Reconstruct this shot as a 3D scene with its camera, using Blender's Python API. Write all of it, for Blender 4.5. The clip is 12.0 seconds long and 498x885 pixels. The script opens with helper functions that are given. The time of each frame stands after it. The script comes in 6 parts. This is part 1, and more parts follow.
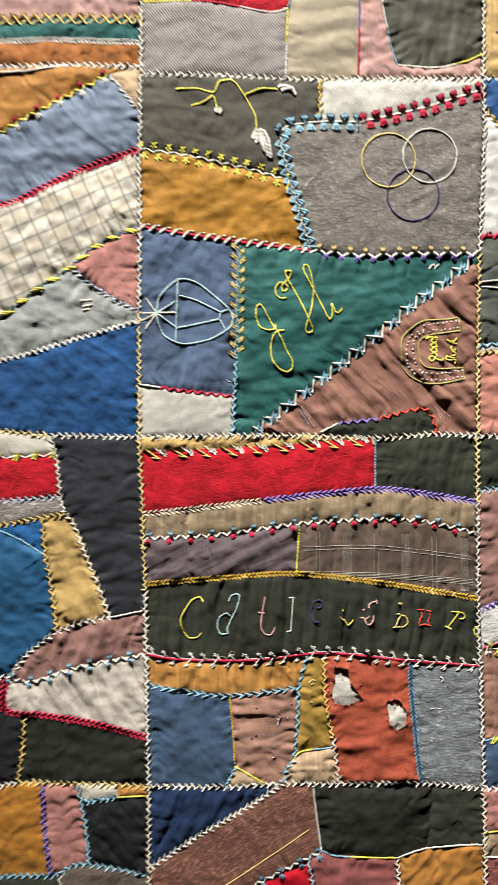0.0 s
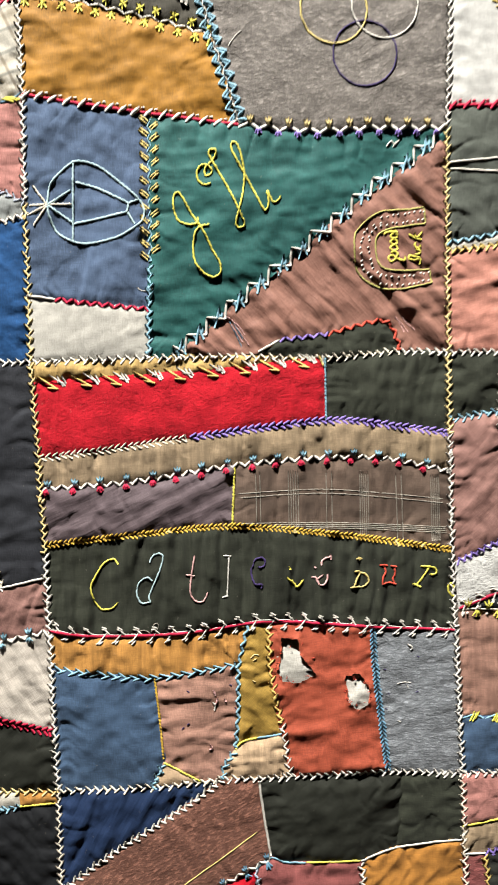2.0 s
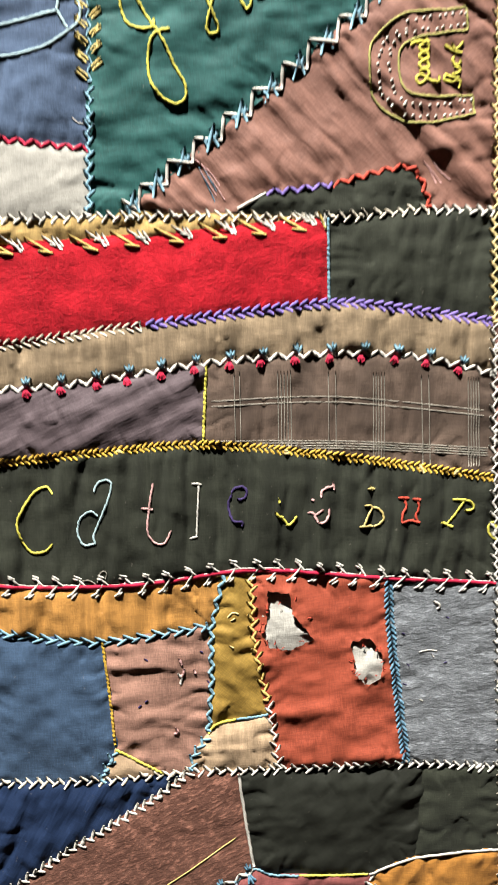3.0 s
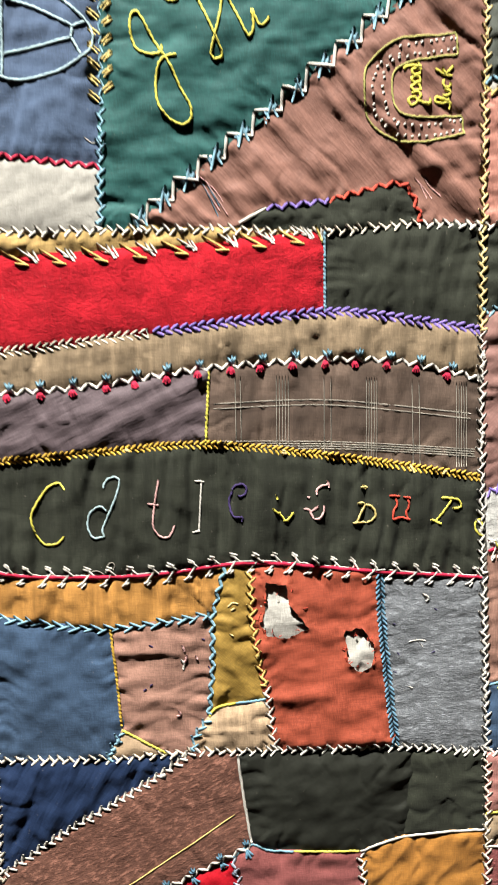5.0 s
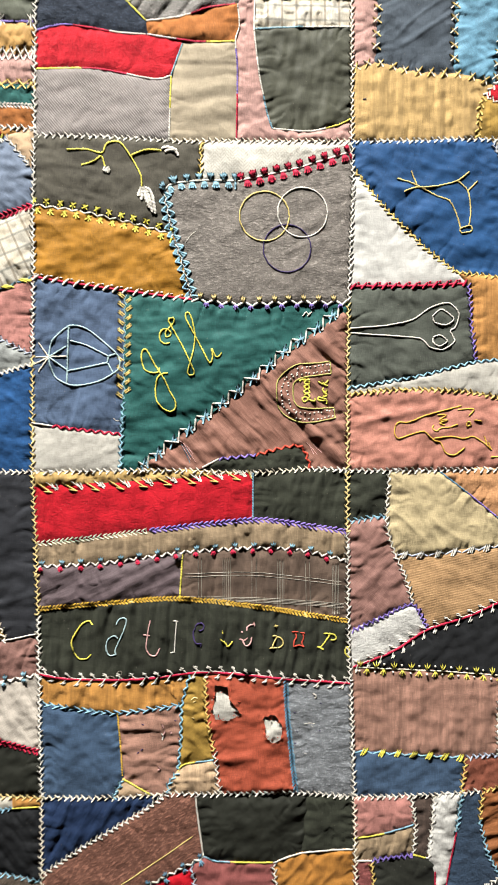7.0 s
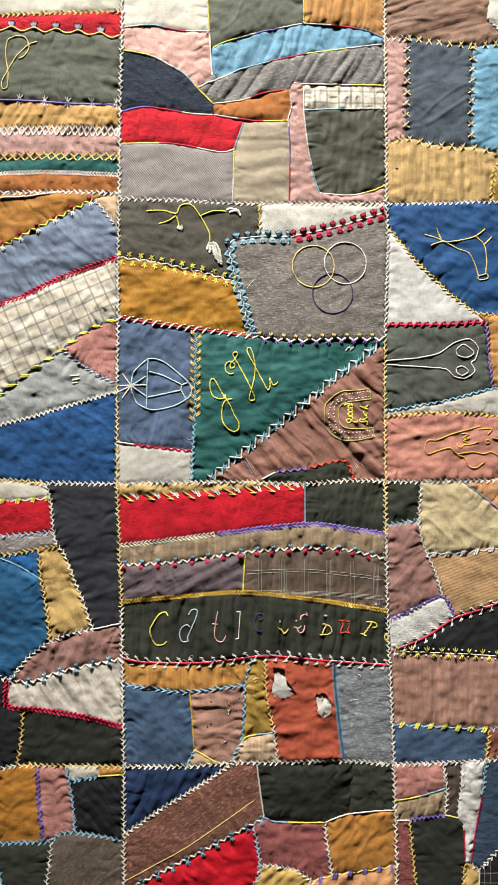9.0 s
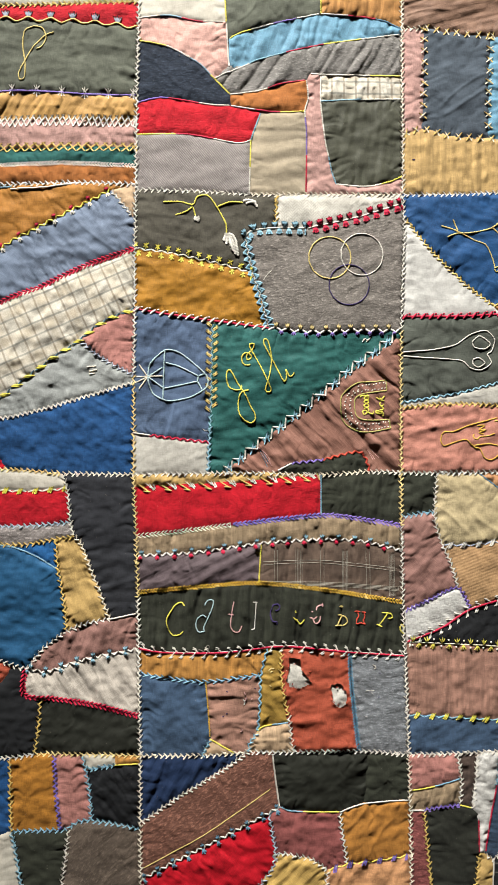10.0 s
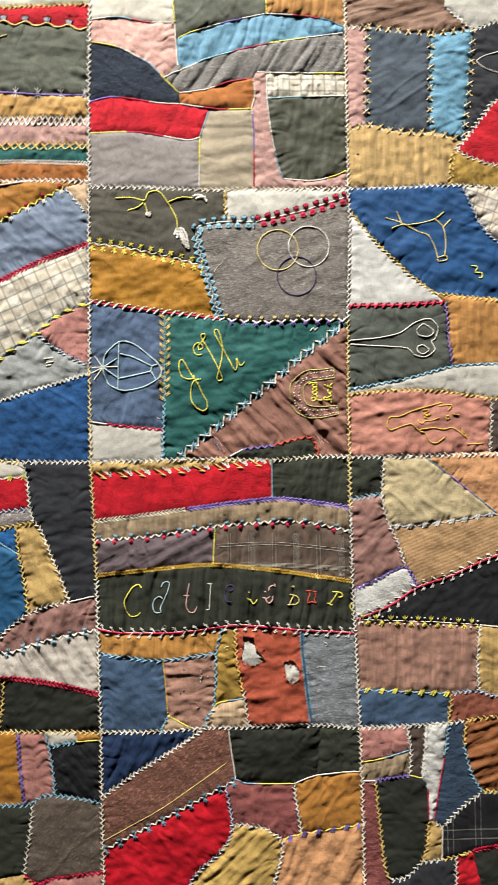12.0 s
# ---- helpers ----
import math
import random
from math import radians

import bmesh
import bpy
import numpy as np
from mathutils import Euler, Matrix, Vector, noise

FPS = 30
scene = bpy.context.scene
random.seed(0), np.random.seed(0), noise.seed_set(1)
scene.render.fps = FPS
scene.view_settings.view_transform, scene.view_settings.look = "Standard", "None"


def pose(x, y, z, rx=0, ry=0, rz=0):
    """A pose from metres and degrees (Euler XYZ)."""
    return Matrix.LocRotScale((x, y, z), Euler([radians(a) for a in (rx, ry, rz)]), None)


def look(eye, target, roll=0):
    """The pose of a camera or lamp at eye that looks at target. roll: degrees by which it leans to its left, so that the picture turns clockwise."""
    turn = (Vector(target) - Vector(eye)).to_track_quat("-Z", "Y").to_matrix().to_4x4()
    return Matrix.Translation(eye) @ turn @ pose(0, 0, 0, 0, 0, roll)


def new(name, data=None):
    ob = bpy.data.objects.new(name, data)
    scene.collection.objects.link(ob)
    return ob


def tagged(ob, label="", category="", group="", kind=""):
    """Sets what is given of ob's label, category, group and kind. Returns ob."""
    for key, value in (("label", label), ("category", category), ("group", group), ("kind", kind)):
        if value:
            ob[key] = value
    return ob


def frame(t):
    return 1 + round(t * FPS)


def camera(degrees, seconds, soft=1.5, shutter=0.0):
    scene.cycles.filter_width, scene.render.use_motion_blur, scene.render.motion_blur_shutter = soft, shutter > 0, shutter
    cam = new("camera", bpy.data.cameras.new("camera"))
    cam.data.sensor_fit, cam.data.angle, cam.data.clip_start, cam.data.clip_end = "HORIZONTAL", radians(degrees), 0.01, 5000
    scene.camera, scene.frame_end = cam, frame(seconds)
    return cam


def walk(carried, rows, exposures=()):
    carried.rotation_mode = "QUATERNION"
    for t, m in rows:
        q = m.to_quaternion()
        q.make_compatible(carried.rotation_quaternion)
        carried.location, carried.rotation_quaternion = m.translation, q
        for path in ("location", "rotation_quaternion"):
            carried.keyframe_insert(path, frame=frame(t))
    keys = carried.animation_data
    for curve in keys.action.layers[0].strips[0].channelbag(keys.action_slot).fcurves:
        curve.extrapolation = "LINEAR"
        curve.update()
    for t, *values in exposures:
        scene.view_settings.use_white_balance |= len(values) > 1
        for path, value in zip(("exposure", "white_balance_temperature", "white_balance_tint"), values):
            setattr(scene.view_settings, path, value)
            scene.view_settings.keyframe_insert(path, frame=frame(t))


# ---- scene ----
cam = camera(38.0, 12.0, soft=1.5, shutter=0.4)
PATH = [
    (0, (-0.061, -0.646, 1.502), (-0.032, 1.354, 1.48), -0.0),
    (0.5, (-0.044, -0.577, 1.508), (0.137, 1.413, 1.433), -0.9),
    (1, (-0.013, -0.552, 1.48), (0.235, 1.43, 1.393), -1.1),
    (1.5, (-0.007, -0.546, 1.472), (0.202, 1.442, 1.392), -1.4),
    (2, (-0.028, -0.525, 1.462), (0.096, 1.469, 1.372), -1.4),
    (2.5, (-0.021, -0.461, 1.438), (0.071, 1.531, 1.283), -1.4),
    (3, (0.0, -0.397, 1.416), (0.082, 1.593, 1.225), -1.3),
    (3.2, (-0.003, -0.385, 1.409), (0.07, 1.603, 1.199), -1.2),
    (4.8, (0.009, -0.412, 1.412), (0.059, 1.577, 1.207), -1.0),
    (5, (0.005, -0.422, 1.42), (0.059, 1.568, 1.222), -1.0),
    (5.5, (-0.012, -0.473, 1.452), (0.062, 1.518, 1.281), -0.2),
    (6, (-0.028, -0.528, 1.503), (0.056, 1.469, 1.418), 0.5),
    (6.5, (0.002, -0.609, 1.527), (0.079, 1.389, 1.537), 0.7),
    (7, (0.035, -0.699, 1.532), (0.101, 1.3, 1.521), 0.0),
    (7.5, (0.005, -0.756, 1.538), (0.036, 1.244, 1.552), -0.9),
    (9.5, (-0.042, -0.818, 1.52), (0.058, 1.179, 1.575), -0.1),
    (10, (-0.053, -0.817, 1.519), (0.028, 1.18, 1.56), -0.1),
    (10.5, (-0.068, -0.819, 1.506), (0.038, 1.178, 1.551), 0.2),
    (11, (-0.059, -0.816, 1.504), (0.034, 1.182, 1.512), 0.2),
    (11.5, (-0.055, -0.82, 1.5), (0.057, 1.177, 1.52), 0.0),
    (12, (-0.002, -0.849, 1.508), (0.086, 1.149, 1.536), -0.9),
]
walk(cam, [(t, look(eye, target, roll)) for t, eye, target, roll in PATH],
     [(0, -0.11), (0.5, -0.09), (1, 0.08), (2, 0.12), (2.5, 0.18), (3, 0.2), (5, 0.22), (5.5, 0.2), (6, 0.1), (7, 0.1), (7.5, 0.0), (9.5, -0.16), (12, -0.18)])

# ---- light ----
world = bpy.data.worlds.new("gallery_dim")
scene.world = world
world.use_nodes = True
world.node_tree.nodes["Background"].inputs["Color"].default_value = (1.0, 0.9, 0.8, 1)
world.node_tree.nodes["Background"].inputs["Strength"].default_value = 0.015


def spot(name, eye, target, watts, colour, degrees, radius):
    data = bpy.data.lights.new(name, "SPOT")
    data.energy, data.color, data.spot_size, data.spot_blend, data.shadow_soft_size = watts, colour, radians(degrees), 1.0, radius
    ob = new(name, data)
    ob.matrix_world = look(eye, target)
    return ob


LAMP_EYE, LAMP_AIM = (-0.70, -1.25, 5.0), (0.13, 0.0, 1.44)
spot("spot_beam", LAMP_EYE, LAMP_AIM, 3330, (0.98, 0.97, 0.94), 29, 0.06)

# ---- materials ----
from collections import defaultdict
from mathutils import geometry, kdtree


def rgb(code, gain=1.0):
    out = []
    for i in (0, 2, 4):
        c = int(code[i:i + 2], 16) / 255
        out.append(gain * (c / 12.92 if c <= 0.04045 else ((c + 0.055) / 1.055) ** 2.4))
    return (*out, 1.0)


DYES = dict(
    cream_linen="B8B1A2", pale_pink="B68E82", navy_ink="1B232F", green_grey="4A4C40", amber="A0713C", sky_blue="567F93",
    mid_grey="6C6863", rust_brown="8A5220", red="A80418", grey_mauve="857D78", sand="958872", dusty_pink="9C7970",
    dark_olive="38382A", olive_brown="423E34", pearl="B8B3A7", flannel_grey="6F6861", mustard="90620E", slate_blue="435268",
    ivory="B0ABA0", teal="1A4E49", brown_mauve="7C5648", bottle_green="26281D", straw="A98B54", taupe="8A765C",
    plum_grey="55484A", taupe_brown="5C4B3F", ochre="AA783A", denim_blue="374A60", rose_brown="8F6A5A", tan_beige="B49878",
    olive_gold="8E7030", burnt_orange="984630", blue_grey="727476", camel="A88A58", fawn="A07E58", golden_tan="9E783E", mustard_brown="96631F",
    pale_slate="606B7C", brick_pink="9A685F", silver_grey="858783", royal_blue="14406C", charcoal="212226",
    cobalt_blue="164C7C", steel_blue="1A4A6C", mauve_brown="815E55", bone="B4AA9D", black_olive="1D1E16", black="111214",
    grey_brown="574B40", navy_blue="152744", brown_tweed="6A4638", dusty_red="7C4440", ochre_brown="966428",
    straw_gold="B09050", peach="BC895E", walnut_brown="6E5240", slate_charcoal="3C444C", deep_blue="123E68",
    white_cotton="B8B5AE", charcoal_green="43463E", salmon="A46E5E", dark_brown="4A3C34", khaki="A39370",
    red_brown="7A4534", ink_blue="2A3A4C", rust_velvet="7A4A28")

MATS = {}


class Nodes:
    """A small hand for wiring a material."""

    def __init__(self, name):
        self.mat = bpy.data.materials.new(name)
        self.mat.use_nodes = True
        self.tree = self.mat.node_tree
        self.bsdf = self.tree.nodes["Principled BSDF"]
        self.place = self.add("ShaderNodeTexCoord").outputs["Object"]

    def add(self, kind, **values):
        node = self.tree.nodes.new(kind)
        for key, value in values.items():
            node.inputs[key].default_value = value
        return node

    def link(self, a, b):
        self.tree.links.new(a, b)

    def turned(self, degrees, scale=(1, 1, 1)):
        node = self.add("ShaderNodeMapping")
        node.inputs["Rotation"].default_value = (0, radians(degrees), 0)
        self.link(self.place, node.inputs["Vector"])
        stretch = self.add("ShaderNodeMapping")
        stretch.inputs["Scale"].default_value = scale
        self.link(node.outputs["Vector"], stretch.inputs["Vector"])
        return stretch.outputs["Vector"]

    def noise(self, where, scale, detail=3.0, rough=0.55):
        node = self.add("ShaderNodeTexNoise", Scale=scale, Detail=detail, Roughness=rough)
        self.link(where, node.inputs["Vector"])
        return node.outputs["Fac"]

    def wave(self, where, per_metre, axis="X", warp=0.0, profile="SIN"):
        node = self.add("ShaderNodeTexWave", Scale=per_metre / 3.183, Distortion=warp, Detail=1.0)
        node.bands_direction, node.wave_profile = axis, profile
        self.link(where, node.inputs["Vector"])
        return node.outputs["Fac"]

    def ramp(self, fac, low, high, a=0.0, b=1.0):
        node = self.add("ShaderNodeMapRange")
        for key, value in (("From Min", low), ("From Max", high), ("To Min", a), ("To Max", b)):
            node.inputs[key].default_value = value
        self.link(fac, node.inputs["Value"])
        return node.outputs["Result"]

    def math(self, op, a, b):
        node = self.add("ShaderNodeMath")
        node.operation = op
        for slot, v in zip(node.inputs, (a, b)):
            if isinstance(v, (int, float)):
                slot.default_value = v
            else:
                self.link(v, slot)
        return node.outputs["Value"]

    def mix(self, fac, a, b, mode="MIX"):
        node = self.add("ShaderNodeMix")
        node.data_type, node.blend_type = "RGBA", mode
        for slot, v in ((node.inputs[0], fac), (node.inputs[6], a), (node.inputs[7], b)):
            if isinstance(v, (int, float, tuple)):
                slot.default_value = v
            else:
                self.link(v, slot)
        return node.outputs[2]

    def finish(self, colour, height, strength=0.5, distance=0.0008, rough=0.85, sheen=0.0):
        bump = self.add("ShaderNodeBump", Strength=strength, Distance=distance)
        self.link(height, bump.inputs["Height"])
        self.link(bump.outputs["Normal"], self.bsdf.inputs["Normal"])
        if isinstance(colour, tuple):
            self.bsdf.inputs["Base Color"].default_value = colour
        else:
            self.link(colour, self.bsdf.inputs["Base Color"])
        self.bsdf.inputs["Roughness"].default_value = rough
        self.bsdf.inputs["Specular IOR Level"].default_value = 0.25
        self.bsdf.inputs["Sheen Weight"].default_value = sheen
        self.bsdf.inputs["Sheen Roughness"].default_value = 0.4
        return self.mat


def cloth(dye, weave, turn=0.0):
    """A worn fabric: dye fading in blotches, a weave, and its pattern, at true size."""
    key = (dye, weave, round(turn))
    if key in MATS:
        return MATS[key]
    n = Nodes(dye + "_" + weave)
    base = rgb(DYES[dye])
    dark = tuple(c * 0.66 for c in base[:3]) + (1,)
    pale = tuple(min(0.9, c * 1.2 + 0.004) for c in base[:3]) + (1,)
    blotch = n.noise(n.place, 26, 4)
    fine = n.noise(n.place, 230, 3, 0.7)
    col = n.mix(n.ramp(blotch, 0.3, 0.7), dark, pale)
    col = n.mix(n.ramp(fine, 0.3, 0.7, 0.0, 0.35), col, tuple(c * 0.6 for c in base[:3]) + (1,))
    cloud = n.noise(n.place, 75, 4, 0.6)
    col = n.mix(n.ramp(cloud, 0.42, 0.72, 0.0, 0.45), col, tuple(c * 0.55 for c in base[:3]) + (1,))
    rows = n.turned(turn)
    yarn_across, yarn_down = n.noise(n.turned(turn, (150, 150, 1500)), 1.0, 2, 0.6), n.noise(n.turned(turn, (1500, 1500, 150)), 1.0, 2, 0.6)
    threads = n.math("MULTIPLY", n.math("ADD", yarn_across, yarn_down), 0.5)
    col = n.mix(n.ramp(threads, 0.44, 0.6, 0.0, 0.18 if weave == "plain" else 0.45), col, tuple(min(0.9, c * 1.45 + 0.004) for c in base[:3]) + (1,))
    weave_grain = n.noise(n.turned(turn, (1400, 1400, 700)), 1.0, 2, 0.6)
    height = n.math("ADD", n.math("MULTIPLY", n.math("ADD", weave_grain, threads), 0.5), n.math("MULTIPLY", fine, 0.5))
    strength, distance, rough, sheen = 0.45, 0.0006, 0.9, 0.05
    if weave in ("velvet",):
        pile = n.noise(n.turned(turn + 8, (330, 330, 520)), 1.0, 4, 0.75)
        crush = n.noise(n.turned(turn, (30, 30, 70)), 1.0, 3)
        col = n.mix(n.ramp(pile, 0.3, 0.75, 0.0, 0.5), col, tuple(c * 0.55 for c in base[:3]) + (1,))
        col = n.mix(n.ramp(crush, 0.45, 0.75, 0.0, 0.5), col, tuple(min(0.9, c * 1.3 + 0.006) for c in base[:3]) + (1,))
        height, strength, distance, rough, sheen = n.math("ADD", pile, n.math("MULTIPLY", fine, 0.7)), 0.6, 0.0012, 0.95, 0.12
    elif weave in ("wool", "tweed"):
        fuzz = n.noise(n.turned(turn, (150, 150, 260)), 1.0, 5, 0.8)
        fleck = n.noise(n.turned(turn, (190, 190, 460)), 1.0, 3, 0.8)
        amount = 0.9 if weave == "tweed" else 0.78
        col = n.mix(n.ramp(fuzz, 0.35, 0.7, 0.0, amount), col, tuple(c * 0.55 for c in base[:3]) + (1,))
        low, gain = (0.51, 1.9) if weave == "tweed" else (0.53, 1.8)
        col = n.mix(n.ramp(fleck, low, low + 0.14, 0.0, amount), col, tuple(min(0.9, c * gain + 0.01) for c in base[:3]) + (1,))
        height, strength, distance, rough = n.math("ADD", fuzz, fleck), 0.6, 0.0010, 0.97
    elif weave in ("twill", "twillf"):
        gap = 480 if weave == "twill" else 620
        line = n.wave(n.turned(turn), gap, "X", 0.4)
        col = n.mix(n.ramp(line, 0.35, 0.7, 0.0, 0.38 if weave == "twill" else 0.16), col, tuple(c * 0.35 for c in base[:3]) + (1,))
        height = n.math("ADD", height, n.math("MULTIPLY", line, 0.8 if weave == "twill" else 0.25))
    elif weave == "herring":
        a, b = n.wave(n.turned(turn + 45), 420, "X"), n.wave(n.turned(turn - 45), 420, "X")
        band = n.ramp(n.wave(n.turned(turn), 90, "X"), 0.45, 0.55)
        line = n.math("ADD", n.math("MULTIPLY", a, band), n.math("MULTIPLY", b, n.math("SUBTRACT", 1.0, band)))
        col = n.mix(n.ramp(line, 0.4, 0.7, 0.0, 0.35), col, rgb("8A857C"))
    elif weave == "check":
        for axis in "XZ":
            line = n.wave(rows, 72, axis, 0.7)
            col = n.mix(n.ramp(line, 0.9, 0.985, 0.0, 0.62), col, rgb("6E5F4C" if axis == "X" else "66665F"))
            wide = n.wave(rows, 36, axis, 0.5)
            col = n.mix(n.ramp(wide, 0.62, 0.95, 0.0, 0.2), col, rgb("A08A66"))
    elif weave == "plaid":
        for axis, gap in (("X", 30), ("Z", 19)):
            wide = n.wave(rows, gap, axis, 0.2)
            col = n.mix(n.ramp(wide, 0.6, 0.9, 0.0, 0.5), col, tuple(c * 0.45 for c in base[:3]) + (1,))
            if dye != "black":
                continue
            thin = n.wave(rows, gap * 5, axis, 0.1)
            near = n.ramp(wide, 0.25, 0.05)
            col = n.mix(n.math("MULTIPLY", n.ramp(thin, 0.93, 0.99, 0.0, 0.22), near), col, rgb("C8C0B2"))
    elif weave == "stripe":
        # dark and pale streaks in the colour stand in for shade on gathered folds
        fold_streak = n.noise(n.turned(turn, (170, 170, 9)), 1.0, 3, 0.6)
        col = n.mix(n.ramp(fold_streak, 0.42, 0.68, 0.0, 0.75), col, tuple(c * 0.55 for c in base[:3]) + (1,))
        col = n.mix(n.ramp(fold_streak, 0.42, 0.28, 0.0, 0.5), col, tuple(min(0.9, c * 1.35 + 0.006) for c in base[:3]) + (1,))
    elif weave in ("silk", "silkw"):
        slub = n.noise(n.turned(turn, (60, 60, 330)), 1.0, 4, 0.65)
        col = n.mix(n.ramp(slub, 0.4, 0.7, 0.0, 0.28), col, dark)
        height, rough, sheen = n.math("ADD", n.math("MULTIPLY", slub, 0.3), n.math("MULTIPLY", fine, 0.6)), 0.74, 0.0
        if weave == "silkw":
            wrinkle = n.noise(n.turned(turn, (26, 26, 170)), 1.0, 4, 0.6)
            sharp = n.math("ABSOLUTE", n.math("SUBTRACT", wrinkle, 0.5), 0.0)
            height, distance = n.math("ADD", n.math("MULTIPLY", height, 0.3), n.math("MULTIPLY", sharp, 1.2)), 0.0016
    elif weave == "crepe":
        crink = n.noise(n.place, 120, 3, 0.5)
        col = n.mix(n.ramp(crink, 0.4, 0.62, 0.0, 0.5), col, dark)
        height, distance = crink, 0.002
    elif weave == "cotton":
        rub = n.noise(n.turned(turn, (45, 45, 14)), 1.0, 4, 0.65)
        col = n.mix(n.ramp(rub, 0.5, 0.78, 0.0, 0.4), col, tuple(min(0.9, c * 1.4 + 0.005) for c in base[:3]) + (1,))
    specks = n.noise(n.place, 420, 2, 0.5)
    col = n.mix(n.ramp(specks, 0.72, 0.78, 0.0, 0.12), col, rgb("B8AC9A"))
    MATS[key] = n.finish(col, height, strength, distance, rough, sheen)
    return MATS[key]


THREADS = dict(w="C6C0B4", c="CFC4B0", y="CFC350", g="C09A3A", r="AC1A38", p="7460A0", b="769AA8", k="56788A", v="9AA0AC", i="9FB5B6",
               j="8E877A", h="C0A45C", o="9A9452", q="CDB67C", n="C79A94", d="352850", l="C8B26C", e="B0402E")
THREAD_WORDS = dict(w="white", c="cream", y="yellow", g="gold", r="crimson", p="purple", b="light blue", k="slate blue", v="grey lavender",
                    i="pale blue", j="grey beige", h="straw yellow", o="olive yellow", q="pale yellow", n="pink", d="dark violet", l="faded yellow", e="brick red")


def thread(code):
    if code not in MATS:
        n = Nodes("thread_" + THREAD_WORDS[code].replace(" ", "_"))
        base = rgb(THREADS[code])
        ply = n.wave(n.turned(35), 900, "X", 1.0)
        worn = n.noise(n.place, 90, 3)
        col = n.mix(n.ramp(worn, 0.35, 0.7), tuple(c * 0.7 for c in base[:3]) + (1,), tuple(min(0.88, c * 1.12) for c in base[:3]) + (1,))
        col = n.mix(n.ramp(ply, 0.6, 0.1, 0.0, 0.12), col, tuple(c * 0.5 for c in base[:3]) + (1,))
        MATS[code] = n.finish(col, ply, 0.3, 0.0004, 0.8)
    return MATS[code]


def plain(name, code, rough=0.9, grain=60, relief=0.0006):
    n = Nodes(name)
    base = rgb(code)
    spots = n.noise(n.place, 3.0, 5)
    fine = n.noise(n.place, grain, 4, 0.6)
    col = n.mix(n.ramp(spots, 0.3, 0.7), tuple(c * 0.85 for c in base[:3]) + (1,), base)
    return n.finish(col, fine, 0.3, relief, rough)


# ---- structure ----
def part(name, bm, material, parent=None, label=""):
    me = bpy.data.meshes.new(name)
    bm.to_mesh(me)
    bm.free()
    for m in (material if isinstance(material, list) else [material]):
        me.materials.append(m)
    ob = new(name, me)
    ob.parent = parent
    return tagged(ob, label)


def box(lo, hi, bevel=0.0):
    bm = bmesh.new()
    bmesh.ops.create_cube(bm, size=1.0)
    for v in bm.verts:
        v.co = Vector([lo[i] + (v.co[i] + 0.5) * (hi[i] - lo[i]) for i in range(3)])
    if bevel:
        bmesh.ops.bevel(bm, geom=bm.edges[:], offset=bevel, segments=2, affect="EDGES")
    return bm


WALL_FACE = 0.020
paint, boards = plain("gallery_paint", "625F5B"), plain("floor_boards", "6A5440", 0.5, 20)
for name, lo, hi in (("wall_north", (-3.2, WALL_FACE, 0), (3.2, WALL_FACE + 0.2, 5.4)),
                     ("wall_south", (-3.2, -4.4, 0), (3.2, -4.2, 5.4)),
                     ("wall_west", (-3.4, -4.4, 0), (-3.2, WALL_FACE + 0.2, 5.4)),
                     ("wall_east", (3.2, -4.4, 0), (3.4, WALL_FACE + 0.2, 5.4))):
    tagged(part(name, box(lo, hi), paint), "plain matt grey painted gallery wall", "wall", kind="structure")
tagged(part("floor", box((-3.4, -4.4, -0.1), (3.4, WALL_FACE + 0.2, 0)), boards), "brown varnished wooden gallery floor", "floor", kind="structure")
tagged(part("ceiling", box((-3.4, -4.4, 5.4), (3.4, WALL_FACE + 0.2, 5.5)), paint), "plain matt grey painted ceiling", "ceiling", kind="structure")

# the ceiling spotlight that lights the quilt
lamp = tagged(new("spotlight"), "small black metal ceiling spotlight aimed at quilt", "lamp")
lamp.location = LAMP_EYE
black_metal = plain("black_metal", "1A1A1B", 0.5)


def tube_mesh(r0, r1, z0, z1, inner=0.0):
    bm = bmesh.new()
    rings = [(r0, z0), (r1, z1)] + ([(r1 - inner, z1), (r0 - inner, z0)] if inner else [])
    loops = [[bm.verts.new((r * math.cos(a * math.tau / 24), r * math.sin(a * math.tau / 24), z)) for a in range(24)] for r, z in rings]
    pairs = list(zip(loops, loops[1:])) + ([(loops[-1], loops[0])] if inner else [])
    for a, b in pairs:
        for i in range(24):
            bm.faces.new((a[i], a[(i + 1) % 24], b[(i + 1) % 24], b[i]))
    if not inner:
        bm.faces.new(loops[0][::-1])
        bm.faces.new(loops[1])
    return bm


aim = (Vector(LAMP_AIM) - Vector(LAMP_EYE)).to_track_quat("-Z", "Y")
can = part("can", tube_mesh(0.062, 0.062, -0.06, 0.12, 0.004), black_metal, lamp, "black metal lamp can")
can.rotation_mode, can.rotation_quaternion = "QUATERNION", aim
stem = part("stem", tube_mesh(0.010, 0.010, 0.10, 5.4 - LAMP_EYE[2]), black_metal, lamp)

# ---- quilt ----
LEFT, RIGHT, LOW, TOP = -0.40, 0.42, 0.90, 2.14
quilt = tagged(new("crazy_quilt"), "antique crazy quilt of mixed fabric patches with hand embroidery", "quilt")
part("backing", box((LEFT, 0.004, LOW), (RIGHT, WALL_FACE, TOP), 0.002), plain("backing_cotton", "6A6258"), quilt, "plain cotton backing")
CELL = 0.0014
surface = []


